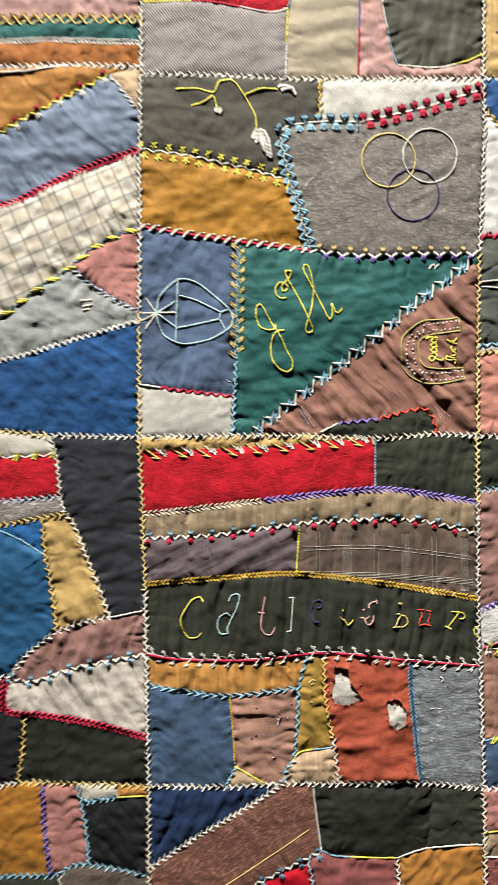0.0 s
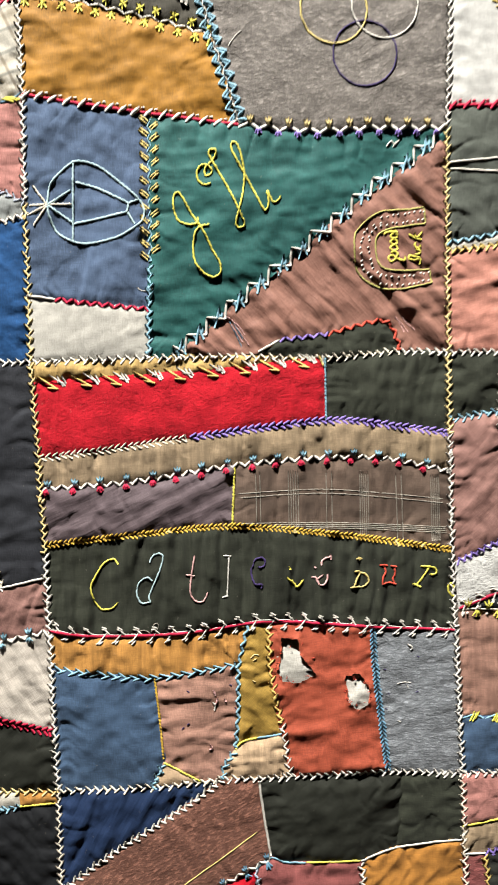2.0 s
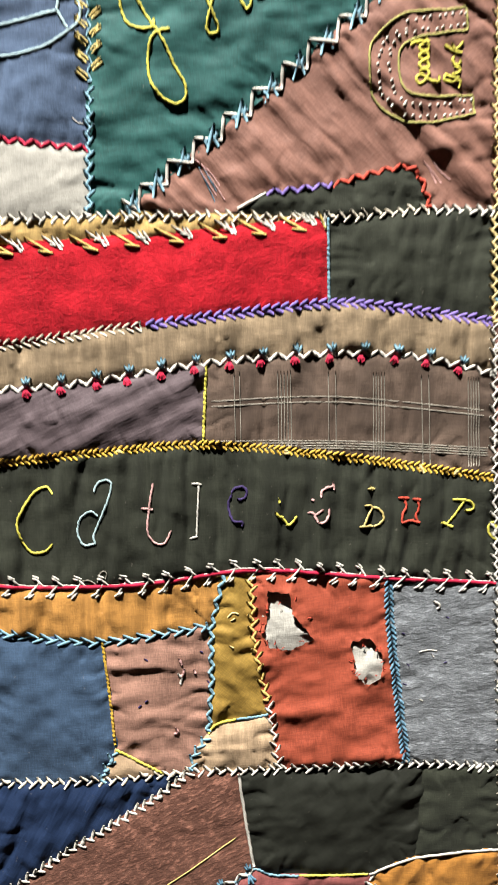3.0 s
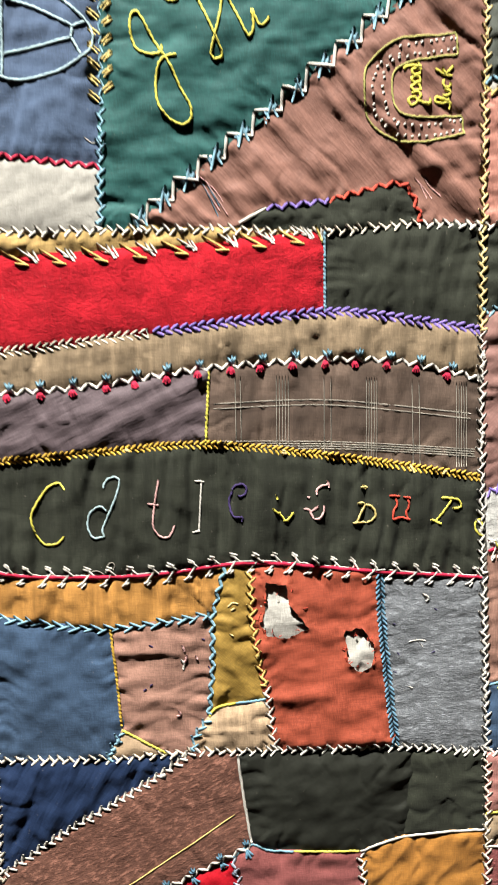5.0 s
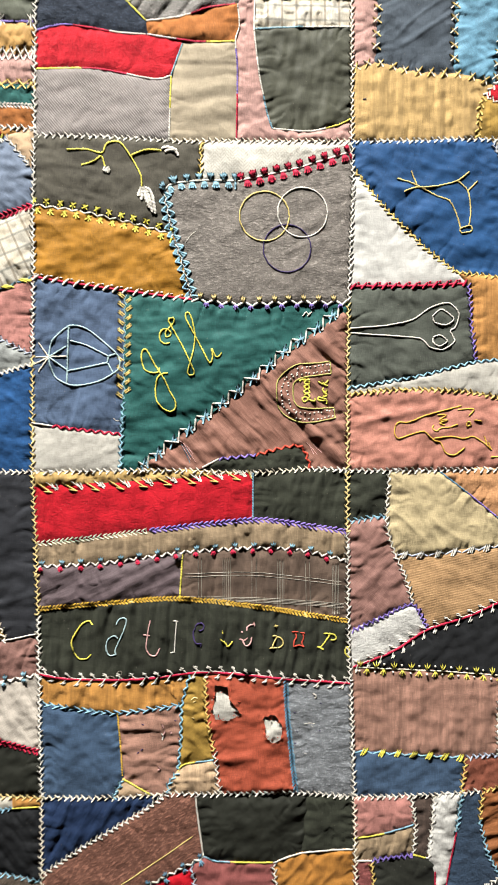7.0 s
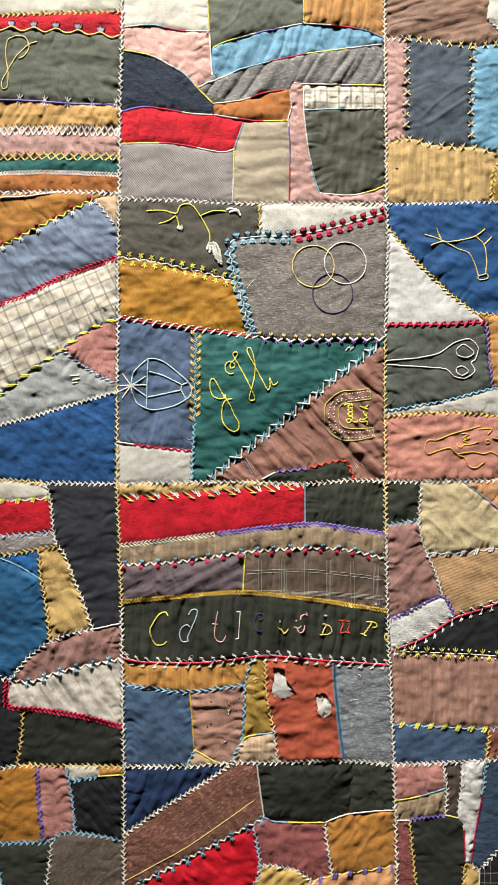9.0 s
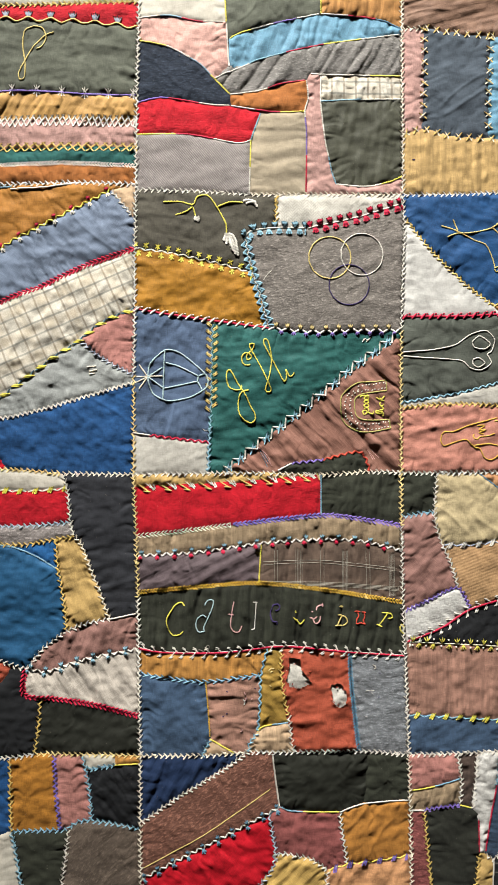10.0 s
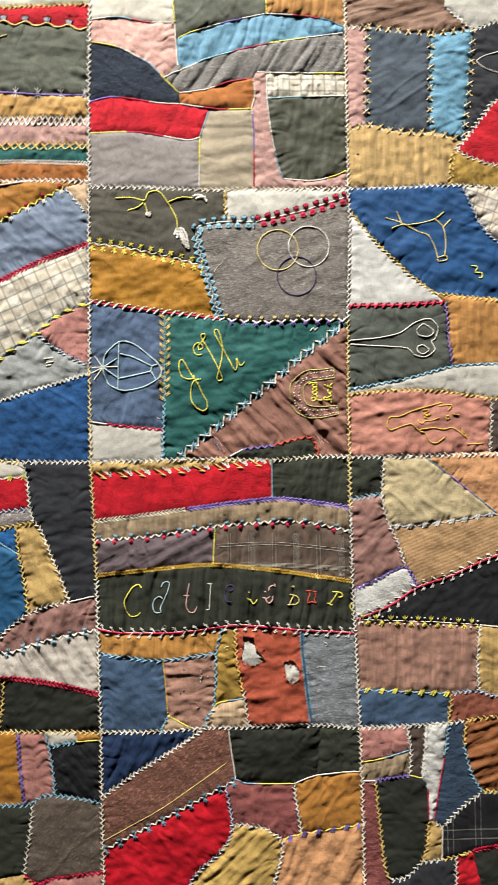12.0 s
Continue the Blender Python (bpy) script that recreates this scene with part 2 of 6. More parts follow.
def inside(pts, ring):
    """Which of the points lie inside the ring."""
    hit, x, z = np.zeros(len(pts), bool), pts[:, 0], pts[:, 1]
    for (xa, za), (xb, zb) in zip(ring, ring[1:] + ring[:1]):
        if za != zb:
            hit ^= ((za > z) != (zb > z)) & (x < (xb - xa) * (z - za) / (zb - za) + xa)
    return hit


def line_distance(x, z, a, b):
    p, a, d = Vector((x, z)), Vector(a), Vector(b) - Vector(a)
    t = min(1.0, max(0.0, (p - a).dot(d) / d.length_squared))
    return (p - a - d * t).length + 0.0015 * abs(2 * t - 1) ** 4


def edge_distance(pts, ring):
    """Metres from each point to the ring, and how far along the ring that nearest place is."""
    best, along, run = np.full(len(pts), 9.0), np.zeros(len(pts)), 0.0
    for a, b in zip(ring, ring[1:] + ring[:1]):
        a, d = np.array(a), np.array(b) - np.array(a)
        size = float(np.hypot(*d)) + 1e-9
        u = np.clip(((pts - a) @ d) / size ** 2, 0, 1)
        far = np.hypot(*(pts - a - u[:, None] * d).T)
        near = far < best
        best[near], along[near] = far[near], run + u[near] * size
        run += size
    return best, along


def rounded(ring, step):
    """The ring in steps of about that size, gliding through its flat corners and sharp at the others."""
    out, count = [], len(ring)
    for i in range(count):
        p0, p1, p2, p3 = ring[i - 1], ring[i], ring[(i + 1) % count], ring[(i + 2) % count]
        m1 = (p2 - p0) * 0.42 if (p1 - p0).angle(p2 - p1, 3.0) < 0.65 else p2 - p1
        m2 = (p3 - p1) * 0.42 if (p2 - p1).angle(p3 - p2, 3.0) < 0.65 else p2 - p1
        size = (p2 - p1).length
        m1, m2 = m1 * min(1.0, 1.2 * size / max(m1.length, 1e-9)), m2 * min(1.0, 1.2 * size / max(m2.length, 1e-9))
        steps = max(1, int(size / step))
        for k in range(steps):
            t = k / steps
            out.append((2 * t**3 - 3 * t**2 + 1) * p1 + (t**3 - 2 * t**2 + t) * m1 + (3 * t**2 - 2 * t**3) * p2 + (t**3 - t**2) * m2)
    return out


RELIEF = dict(silk=1.05, silkw=1.0, cotton=0.9, plain=0.45, wool=0.6, velvet=0.6, crepe=0.9, stripe=0.9, check=1.1, plaid=0.7,
              twill=0.5, twillf=0.5, tweed=0.55, herring=0.5)
WORDS = dict(silk="silk", silkw="wrinkled silk", cotton="cotton", plain="linen", wool="wool", velvet="velvet", crepe="crinkled crepe",
             stripe="streaked cotton", check="checked cotton", plaid="plaid wool", twill="twill", twillf="fine twill", tweed="tweed", herring="herringbone")
serial = [0]


def patch(dye, weave, ring, turn=0.0, folds=None, holes=(), pleats=(), sink=0.0, gather=0.0, name="patch"):
    """One patch of cloth: puffed between its seams, puckered along them and creased.
    folds: the degrees at which its creases run; pleats: single long creases; sink: how far it lies under its neighbours;
    gather: how strongly it is drawn up in folds along that direction."""
    serial[0] += 1
    seed = serial[0] * 7.31
    folds = 48 * math.sin(seed * 3.7) if folds is None else folds
    turn = folds if weave in ("silk", "silkw") and not turn else turn
    grown = []
    area = sum(a[0] * b[1] - b[0] * a[1] for a, b in zip(ring, ring[1:] + ring[:1]))
    if area < 0:
        ring = ring[::-1]
    count = len(ring)
    for i in range(count):
        p, q, s = Vector(ring[i - 1]), Vector(ring[i]), Vector(ring[(i + 1) % count])
        d1, d2 = (q - p).normalized(), (s - q).normalized()
        out = Vector((d1.y + d2.y, -d1.x - d2.x))
        grown.append(q + out.normalized() * 0.0011 if out.length > 1e-6 else q)
    rim = rounded(grown, CELL)
    pts, xs, zs = list(rim), [p.x for p in rim], [p.y for p in rim]
    ring2 = [tuple(p) for p in rounded(grown, 0.012)]
    grid = [(x + 0.25 * CELL * noise.noise((x * 900, z * 900, seed)), z + (0.25 * CELL) * noise.noise((z * 900, x * 900, seed)))
            for z in np.arange(min(zs), max(zs), CELL) for x in np.arange(min(xs), max(xs), CELL)]
    grid = np.array(grid)
    grid = grid[inside(grid, ring2)]
    if len(grid):
        far, _ = edge_distance(grid, ring2)
        pts += [Vector(p) for p in grid[far > CELL * 0.6]]
    hole_edges = []
    for hole in holes:
        start = len(pts)
        loop = []
        for a, b in zip(hole, hole[1:] + hole[:1]):
            steps = max(1, int(math.dist(a, b) / 0.0016))
            for k in range(steps):
                q = Vector(a).lerp(Vector(b), k / steps)
                loop.append(q + Vector((noise.noise((q.x * 700, q.y * 700, 1)), noise.noise((q.x * 700, q.y * 700, 5)))) * 0.0016)
        pts += loop
        hole_edges += [(start + i, start + (i + 1) % len(loop)) for i in range(len(loop))]
    edges = [(i, (i + 1) % len(rim)) for i in range(len(rim))] + hole_edges
    verts, _, faces, *_ = geometry.delaunay_2d_cdt(pts, edges, [], 1, 1e-6)
    flat = np.array([tuple(v) for v in verts])
    far, along = edge_distance(flat, ring2)
    r, rib, c, s = RELIEF[weave], 0.0011 if weave == "silkw" else 0.0, math.cos(radians(folds)), math.sin(radians(folds))
    torn = np.full(len(flat), 9.0)
    for hole in holes:
        torn = np.minimum(torn, edge_distance(flat, [tuple(p) for p in hole])[0])
    coords = []
    for (x, z), d, run, rip in zip(flat, far, along, torn):
        rise = 0.0015 * (1 - math.exp(-d / 0.0030))
        dip = noise.noise((run * 78 + 0.7 * noise.noise((run * 30, d * 60, seed)), d * 8, seed))
        reach = 0.013 * (1.0 + 1.5 * noise.noise((run * 38, 0.5, seed + 1)))
        pucker = r * (1 - math.exp(-d / 0.0010)) * (
            math.exp(-d / max(0.0035, reach)) * (0.0009 * noise.noise((run * 120, d * 12, seed)) - 0.0014 * max(0.0, 1 - abs(dip) * 4.0))
            + 0.0009 * math.exp(-d / 0.0055) * noise.noise((run * 210, d * 22, seed + 6)))
        u, v = x * c + z * s, -x * s + z * c
        swell = 0.0019 * r * noise.noise((u * 9, v * 22, seed))
        bend = noise.noise((u * 9, v * 44 + 0.5 * noise.noise((u * 25, v * 25, seed)), seed + 3))
        gate = min(1.0, max(0.0, 0.35 + 1.7 * noise.noise((u * 15, v * 19, seed + 5))))
        crease = 0.0007 * r * gate * math.exp(-(bend / 0.15) ** 2) * min(1, d / 0.006)
        small = r * (0.0005 * noise.noise((u * 18, v * 78, seed + 9)) + 0.0012 * noise.noise((x * 46, z * 58, seed + 4)) + 0.0006 * noise.noise((x * 105, z * 120, seed + 8))
                     + rib * noise.noise((u * 13, v * 125, seed + 2)) + 0.0004 * noise.noise((u * 95, v * 170, seed + 7))) * min(1, d / 0.004)
        if gather:
            pull = v + 0.004 * noise.noise((u * 30, v * 20, seed + 11))
            small += gather * min(1, 0.3 + d / 0.008) * (0.0020 * noise.noise((u * 7, pull * 62, seed + 12)) + 0.0009 * noise.noise((u * 12, pull * 135, seed + 13))
                                                          - 0.0011 * max(0.0, 1 - 3.4 * abs(noise.noise((u * 8, pull * 80, seed + 14)))))
        fold = sum(0.0009 * math.exp(-(line_distance(x, z, *pl) / 0.0042) ** 2) for pl in pleats)
        lift = 0.0009 * math.exp(-rip / 0.006) + 0.0011 * math.exp(-rip / 0.004) * (0.6 + noise.noise((x * 300, z * 300, 2)))
        height = 0.0017 + rise - sink + fold + pucker + swell * min(1, d / 0.008) + crease + small + lift
        height = height if height > 0.0012 else 0.0012 - 0.0008 * (1 - math.exp((height - 0.0012) / 0.0008))
        coords.append((float(x), float(0.004 - height), float(z)))
    faces = np.array([tuple(f) for f in faces])
    middles = flat[faces].mean(axis=1)
    good = inside(middles, ring2) | (edge_distance(middles, ring2)[0] < 0.0008)
    loops = [tuple(verts[i]) for i, _ in hole_edges]
    for a, b in hole_spans(holes):
        good &= ~inside(middles, loops[a:b])
    kept = [tuple(int(i) for i in f) for f in faces[good]]
    me = bpy.data.meshes.new(name)
    me.from_pydata(coords, [], kept)
    me.polygons.foreach_set("use_smooth", [True] * len(me.polygons))
    me.materials.append(cloth(dye, weave, turn))
    ob = new(name, me)
    ob.parent = quilt
    if me.polygons and sum(p.normal.y for p in me.polygons) > 0:
        me.flip_normals()
    words = dye.replace("_", " ").replace(" cotton", "").replace(" tweed", "").replace(" velvet", "").replace(" linen", "")
    tagged(ob, words + " " + WORDS[weave] + " " + name + (" worn through in two holes" if holes else ""))
    surface.extend(coords)
    return ob


def hole_spans(holes):
    """Where each hole's loop begins and ends in the list of all hole edges."""
    spans, start = [], 0
    for hole in holes:
        n = sum(max(1, int(math.dist(a, b) / 0.0016)) for a, b in zip(hole, hole[1:] + hole[:1]))
        spans.append((start, start + n))
        start += n
    return spans


# centre top block
cream_linen_1 = patch("cream_linen", "plain", [(-0.1460, 2.1400), (-0.0510, 2.1400), (-0.0450, 2.0180), (-0.0790, 2.0180), (-0.1110, 2.0240), (-0.1450, 2.0200)])
pale_pink_1 = patch("pale_pink", "cotton", [(-0.1450, 2.0200), (-0.1110, 2.0240), (-0.0790, 2.0180), (-0.0450, 2.0180), (-0.0420, 1.9670), (-0.0590, 1.9520), (-0.0760, 1.9690), (-0.1110, 1.9880), (-0.1440, 1.9940)])
navy_ink_1 = patch("navy_ink", "wool", [(-0.1440, 1.9940), (-0.1110, 1.9880), (-0.0760, 1.9690), (-0.0590, 1.9520), (-0.0410, 1.9340), (-0.0400, 1.9210), (-0.0660, 1.9220), (-0.1170, 1.9290), (-0.1450, 1.9230)])
green_grey_1 = patch("green_grey", "cotton", [(-0.0510, 2.1400), (0.0650, 2.1400), (0.0640, 2.0300), (0.0120, 2.0180), (-0.0240, 2.0070), (-0.0410, 1.9990), (-0.0450, 2.0180)])
amber_1 = patch("amber", "stripe", [(0.0650, 2.1400), (0.1580, 2.1400), (0.1580, 2.0140), (0.1370, 2.0230), (0.1040, 2.0280), (0.0640, 2.0300)], folds=85, gather=0.8)
sky_blue_1 = patch("sky_blue", "silk", [(-0.0410, 1.9990), (-0.0240, 2.0070), (0.0120, 2.0180), (0.0640, 2.0300), (0.1040, 2.0280), (0.1370, 2.0230), (0.1580, 2.0140), (0.1580, 2.0080), (0.0770, 1.9960), (0.0310, 1.9860), (-0.0080, 1.9750), (-0.0270, 1.9660), (-0.0420, 1.9670)], folds=75, gather=0.8)
mid_grey_1 = patch("mid_grey", "wool", [(-0.0420, 1.9670), (-0.0270, 1.9660), (-0.0080, 1.9750), (0.0310, 1.9860), (0.0770, 1.9960), (0.1580, 2.0080), (0.1580, 1.9590), (0.0640, 1.9590), (0.0520, 1.9600), (0.0470, 1.9520), (0.0190, 1.9480), (-0.0070, 1.9390), (-0.0410, 1.9340), (-0.0590, 1.9520)], folds=60, gather=1)
rust_brown_1 = patch("rust_brown", "cotton", [(-0.0410, 1.9340), (-0.0070, 1.9390), (0.0190, 1.9480), (0.0470, 1.9520), (0.0490, 1.9310), (0.0450, 1.9160), (0.0060, 1.9150), (-0.0400, 1.9210)])
red_1 = patch("red", "velvet", [(-0.1450, 1.9230), (-0.1170, 1.9290), (-0.0660, 1.9220), (-0.0400, 1.9210), (-0.0060, 1.9130), (-0.0170, 1.8820), (-0.0330, 1.8780), (-0.0880, 1.8870), (-0.1170, 1.8880), (-0.1460, 1.8860)], folds=80, gather=0.4)
grey_mauve_1 = patch("grey_mauve", "twill", [(-0.1460, 1.8860), (-0.1170, 1.8880), (-0.0880, 1.8870), (-0.0330, 1.8780), (-0.0170, 1.8820), (-0.0190, 1.8190), (-0.0840, 1.8220), (-0.1480, 1.8230)], turn=40)
sand_1 = patch("sand", "plain", [(-0.0060, 1.9130), (0.0450, 1.9160), (0.0470, 1.8880), (0.0460, 1.8200), (-0.0190, 1.8190), (-0.0170, 1.8820)], folds=5, gather=0.5)
dusty_pink_1 = patch("dusty_pink", "cotton", [(0.0470, 1.9520), (0.0520, 1.9600), (0.0640, 1.9590), (0.0630, 1.9280), (0.0680, 1.8850), (0.0760, 1.8460), (0.0810, 1.8320), (0.1170, 1.8300), (0.1430, 1.8360), (0.1580, 1.8430), (0.1580, 1.8210), (0.0460, 1.8200), (0.0470, 1.8880), (0.0450, 1.9160), (0.0490, 1.9310)])
cream_linen_2 = patch("cream_linen", "check", [(0.0640, 1.9590), (0.1580, 1.9590), (0.1580, 1.9320), (0.1100, 1.9310), (0.0630, 1.9280)], folds=85, gather=0.8)
dark_olive_1 = patch("dark_olive", "silk", [(0.0630, 1.9280), (0.1100, 1.9310), (0.1580, 1.9320), (0.1580, 1.8430), (0.1430, 1.8360), (0.1170, 1.8300), (0.0810, 1.8320), (0.0760, 1.8460), (0.0680, 1.8850)], folds=84, gather=0.3)

# centre second block
olive_brown_1 = patch("olive_brown", "cotton", [(-0.1480, 1.8230), (-0.0840, 1.8220), (-0.0190, 1.8190), (0.0120, 1.8180), (0.0110, 1.7810), (-0.0170, 1.7770), (-0.0240, 1.7690), (-0.0150, 1.7280), (-0.0520, 1.7390), (-0.1030, 1.7500), (-0.1490, 1.7560)])
pearl_1 = patch("pearl", "herring", [(0.0120, 1.8180), (0.0460, 1.8200), (0.1580, 1.8210), (0.1580, 1.8110), (0.1040, 1.7940), (0.0480, 1.7810), (0.0110, 1.7810)])
flannel_grey_1 = patch("flannel_grey", "wool", [(0.0110, 1.7810), (0.0480, 1.7810), (0.1040, 1.7940), (0.1580, 1.8110), (0.1590, 1.7820), (0.1560, 1.6710), (0.1550, 1.6640), (0.1040, 1.6640), (0.0520, 1.6620), (0.0030, 1.6660), (-0.0070, 1.7040), (-0.0150, 1.7280), (-0.0240, 1.7690), (-0.0170, 1.7770)])
mustard_1 = patch("mustard", "silk", [(-0.1490, 1.7560), (-0.1030, 1.7500), (-0.0520, 1.7390), (-0.0150, 1.7280), (-0.0070, 1.7040), (0.0030, 1.6660), (-0.0520, 1.6730), (-0.1030, 1.6800), (-0.1490, 1.6870)])
slate_blue_1 = patch("slate_blue", "cotton", [(-0.1490, 1.6870), (-0.1030, 1.6800), (-0.0610, 1.6740), (-0.0620, 1.6160), (-0.0650, 1.5360), (-0.1080, 1.5410), (-0.1510, 1.5470)], folds=70, gather=0.2)
ivory_1 = patch("ivory", "plain", [(-0.1510, 1.5470), (-0.1080, 1.5410), (-0.0650, 1.5360), (-0.0660, 1.5010), (-0.1500, 1.5000)])
teal_1 = patch("teal", "silk", [(-0.0610, 1.6740), (-0.0520, 1.6730), (0.0030, 1.6660), (0.0520, 1.6620), (0.1040, 1.6640), (0.1550, 1.6640), (0.1550, 1.6580), (0.0840, 1.6080), (0.0200, 1.5560), (-0.0250, 1.5210), (-0.0480, 1.5030), (-0.0660, 1.5010), (-0.0650, 1.5360), (-0.0620, 1.6160)], turn=0, folds=3, gather=0.25)
brown_mauve_1 = patch("brown_mauve", "silkw", [(0.1550, 1.6580), (0.1540, 1.5010), (0.1180, 1.5030), (0.1070, 1.5250), (0.0650, 1.5160), (0.0290, 1.5120), (0.0130, 1.5040), (-0.0480, 1.5030), (-0.0250, 1.5210), (0.0200, 1.5560), (0.0840, 1.6080)], turn=-48, pleats=(((0.0870, 1.5250), (0.1660, 1.5440)),), folds=-48, gather=1.3)
bottle_green_1 = patch("bottle_green", "cotton", [(0.0130, 1.5040), (0.0290, 1.5120), (0.0650, 1.5160), (0.1070, 1.5250), (0.1180, 1.5030), (0.0620, 1.4990)])

# centre third block
straw_1 = patch("straw", "stripe", [(-0.1500, 1.5000), (-0.0660, 1.5010), (-0.0480, 1.5030), (0.0620, 1.4990), (-0.0510, 1.4900), (-0.1480, 1.4860)], folds=85, gather=1)
red_2 = patch("red", "velvet", [(-0.1480, 1.4860), (-0.0510, 1.4900), (0.0620, 1.4990), (0.0620, 1.4530), (-0.0380, 1.4430), (-0.1140, 1.4340), (-0.1470, 1.4310)], folds=85, gather=0.3)
bottle_green_2 = patch("bottle_green", "cotton", [(0.0620, 1.4990), (0.1180, 1.5030), (0.1540, 1.5010), (0.1540, 1.4410), (0.1170, 1.4470), (0.0620, 1.4530)], folds=80, gather=0.6)
taupe_1 = patch("taupe", "stripe", [(-0.1470, 1.4310), (-0.1140, 1.4340), (-0.0380, 1.4430), (0.0620, 1.4530), (0.1170, 1.4470), (0.1540, 1.4410), (0.1540, 1.4130), (0.1110, 1.4230), (0.0650, 1.4260), (-0.0060, 1.4220), (-0.0820, 1.4120), (-0.1450, 1.4090)], folds=88, gather=1)
plum_grey_1 = patch("plum_grey", "silkw", [(-0.1450, 1.4090), (-0.0820, 1.4120), (-0.0060, 1.4220), (-0.0090, 1.3770), (-0.0820, 1.3730), (-0.1450, 1.3680)], folds=25)
taupe_brown_1 = patch("taupe_brown", "plaid", [(-0.0060, 1.4220), (0.0650, 1.4260), (0.1110, 1.4230), (0.1540, 1.4130), (0.1550, 1.3540), (0.0780, 1.3670), (-0.0090, 1.3770)], turn=-4, folds=88, gather=0.7)
bottle_green_3 = patch("bottle_green", "stripe", [(-0.1450, 1.3680), (-0.0820, 1.3730), (-0.0090, 1.3770), (0.0780, 1.3670), (0.1550, 1.3540), (0.1570, 1.2930), (0.0940, 1.2980), (0.0400, 1.3040), (0.0070, 1.3050), (-0.0500, 1.2990), (-0.1130, 1.3000), (-0.1440, 1.3050)], folds=84, gather=1.25)
ochre_1 = patch("ochre", "stripe", [(-0.1440, 1.3050), (-0.1130, 1.3000), (-0.0500, 1.2990), (0.0010, 1.3040), (-0.0070, 1.2740), (-0.0690, 1.2670), (-0.1130, 1.2720), (-0.1430, 1.2770)], folds=88, gather=0.9)
denim_blue_1 = patch("denim_blue", "cotton", [(-0.1430, 1.2770), (-0.1130, 1.2720), (-0.0690, 1.2670), (-0.0660, 1.2350), (-0.0640, 1.2030), (-0.0730, 1.1850), (-0.1420, 1.1860)])
rose_brown_1 = patch("rose_brown", "cotton", [(-0.0690, 1.2670), (-0.0070, 1.2740), (-0.0080, 1.2410), (-0.0110, 1.2090), (-0.0200, 1.1970), (-0.0210, 1.1880), (-0.0370, 1.1870), (-0.0640, 1.2030), (-0.0660, 1.2350)], folds=3, gather=0.35)
tan_beige_1 = patch("tan_beige", "plain", [(-0.0640, 1.2030), (-0.0370, 1.1870), (-0.0730, 1.1850)])
olive_gold_1 = patch("olive_gold", "silk", [(0.0010, 1.3040), (0.0070, 1.3050), (0.0160, 1.3030), (0.0170, 1.2660), (0.0240, 1.2200), (-0.0050, 1.2160), (-0.0110, 1.2090), (-0.0080, 1.2410), (-0.0070, 1.2740)])
tan_beige_2 = patch("tan_beige", "stripe", [(-0.0110, 1.2090), (-0.0050, 1.2160), (0.0240, 1.2200), (0.0300, 1.1870), (-0.0370, 1.1870), (-0.0210, 1.1880), (-0.0200, 1.1970)])
burnt_orange_1 = patch("burnt_orange", "silk", [(0.0160, 1.3030), (0.0400, 1.3040), (0.0940, 1.2980), (0.0960, 1.2580), (0.1040, 1.1870), (0.0300, 1.1870), (0.0240, 1.2200), (0.0170, 1.2660)], folds=5, pleats=(((0.0280, 1.2210), (0.0650, 1.2220)), ((0.0710, 1.1920), (0.1040, 1.1940)),), holes=([(0.0250, 1.2925), (0.0375, 1.2920), (0.0385, 1.2800), (0.0450, 1.2720), (0.0505, 1.2640), (0.0385, 1.2590), (0.0260, 1.2600), (0.0215, 1.2680), (0.0250, 1.2780)],
      [(0.0720, 1.2610), (0.0830, 1.2640), (0.0900, 1.2530), (0.0890, 1.2400), (0.0810, 1.2360), (0.0740, 1.2430), (0.0740, 1.2510)]))
blue_grey_1 = patch("blue_grey", "wool", [(0.0940, 1.2980), (0.1570, 1.2930), (0.1590, 1.2390), (0.1610, 1.1820), (0.1040, 1.1870), (0.0960, 1.2580)])

# left top block
cream_linen_3 = patch("cream_linen", "plain", [(-0.4000, 2.1400), (-0.1460, 2.1400), (-0.1450, 2.0390), (-0.4000, 2.0250)])
red_3 = patch("red", "velvet", [(-0.4000, 2.0250), (-0.1450, 2.0390), (-0.1450, 2.0090), (-0.2130, 2.0140), (-0.3080, 2.0150), (-0.4000, 2.0090)])
green_grey_2 = patch("green_grey", "cotton", [(-0.4000, 2.0090), (-0.3080, 2.0150), (-0.2130, 2.0140), (-0.1450, 2.0090), (-0.1470, 1.9310), (-0.1940, 1.9310), (-0.2690, 1.9340), (-0.3070, 1.9320), (-0.4000, 1.9260)])
golden_tan_1 = patch("golden_tan", "silk", [(-0.4000, 1.9260), (-0.3070, 1.9320), (-0.2690, 1.9340), (-0.1940, 1.9310), (-0.1470, 1.9310), (-0.1470, 1.9010), (-0.2310, 1.9010), (-0.3070, 1.8980), (-0.4000, 1.8930)], folds=60, gather=1)
dusty_pink_2 = patch("dusty_pink", "cotton", [(-0.4000, 1.8930), (-0.3070, 1.8980), (-0.2310, 1.9010), (-0.1470, 1.9010), (-0.1470, 1.8710), (-0.2310, 1.8710), (-0.3060, 1.8680), (-0.4000, 1.8630)], folds=80, gather=0.4)
teal_2 = patch("teal", "cotton", [(-0.4000, 1.8630), (-0.3060, 1.8680), (-0.2310, 1.8710), (-0.1470, 1.8710), (-0.1480, 1.8500), (-0.2310, 1.8520), (-0.3060, 1.8480), (-0.4000, 1.8430)])
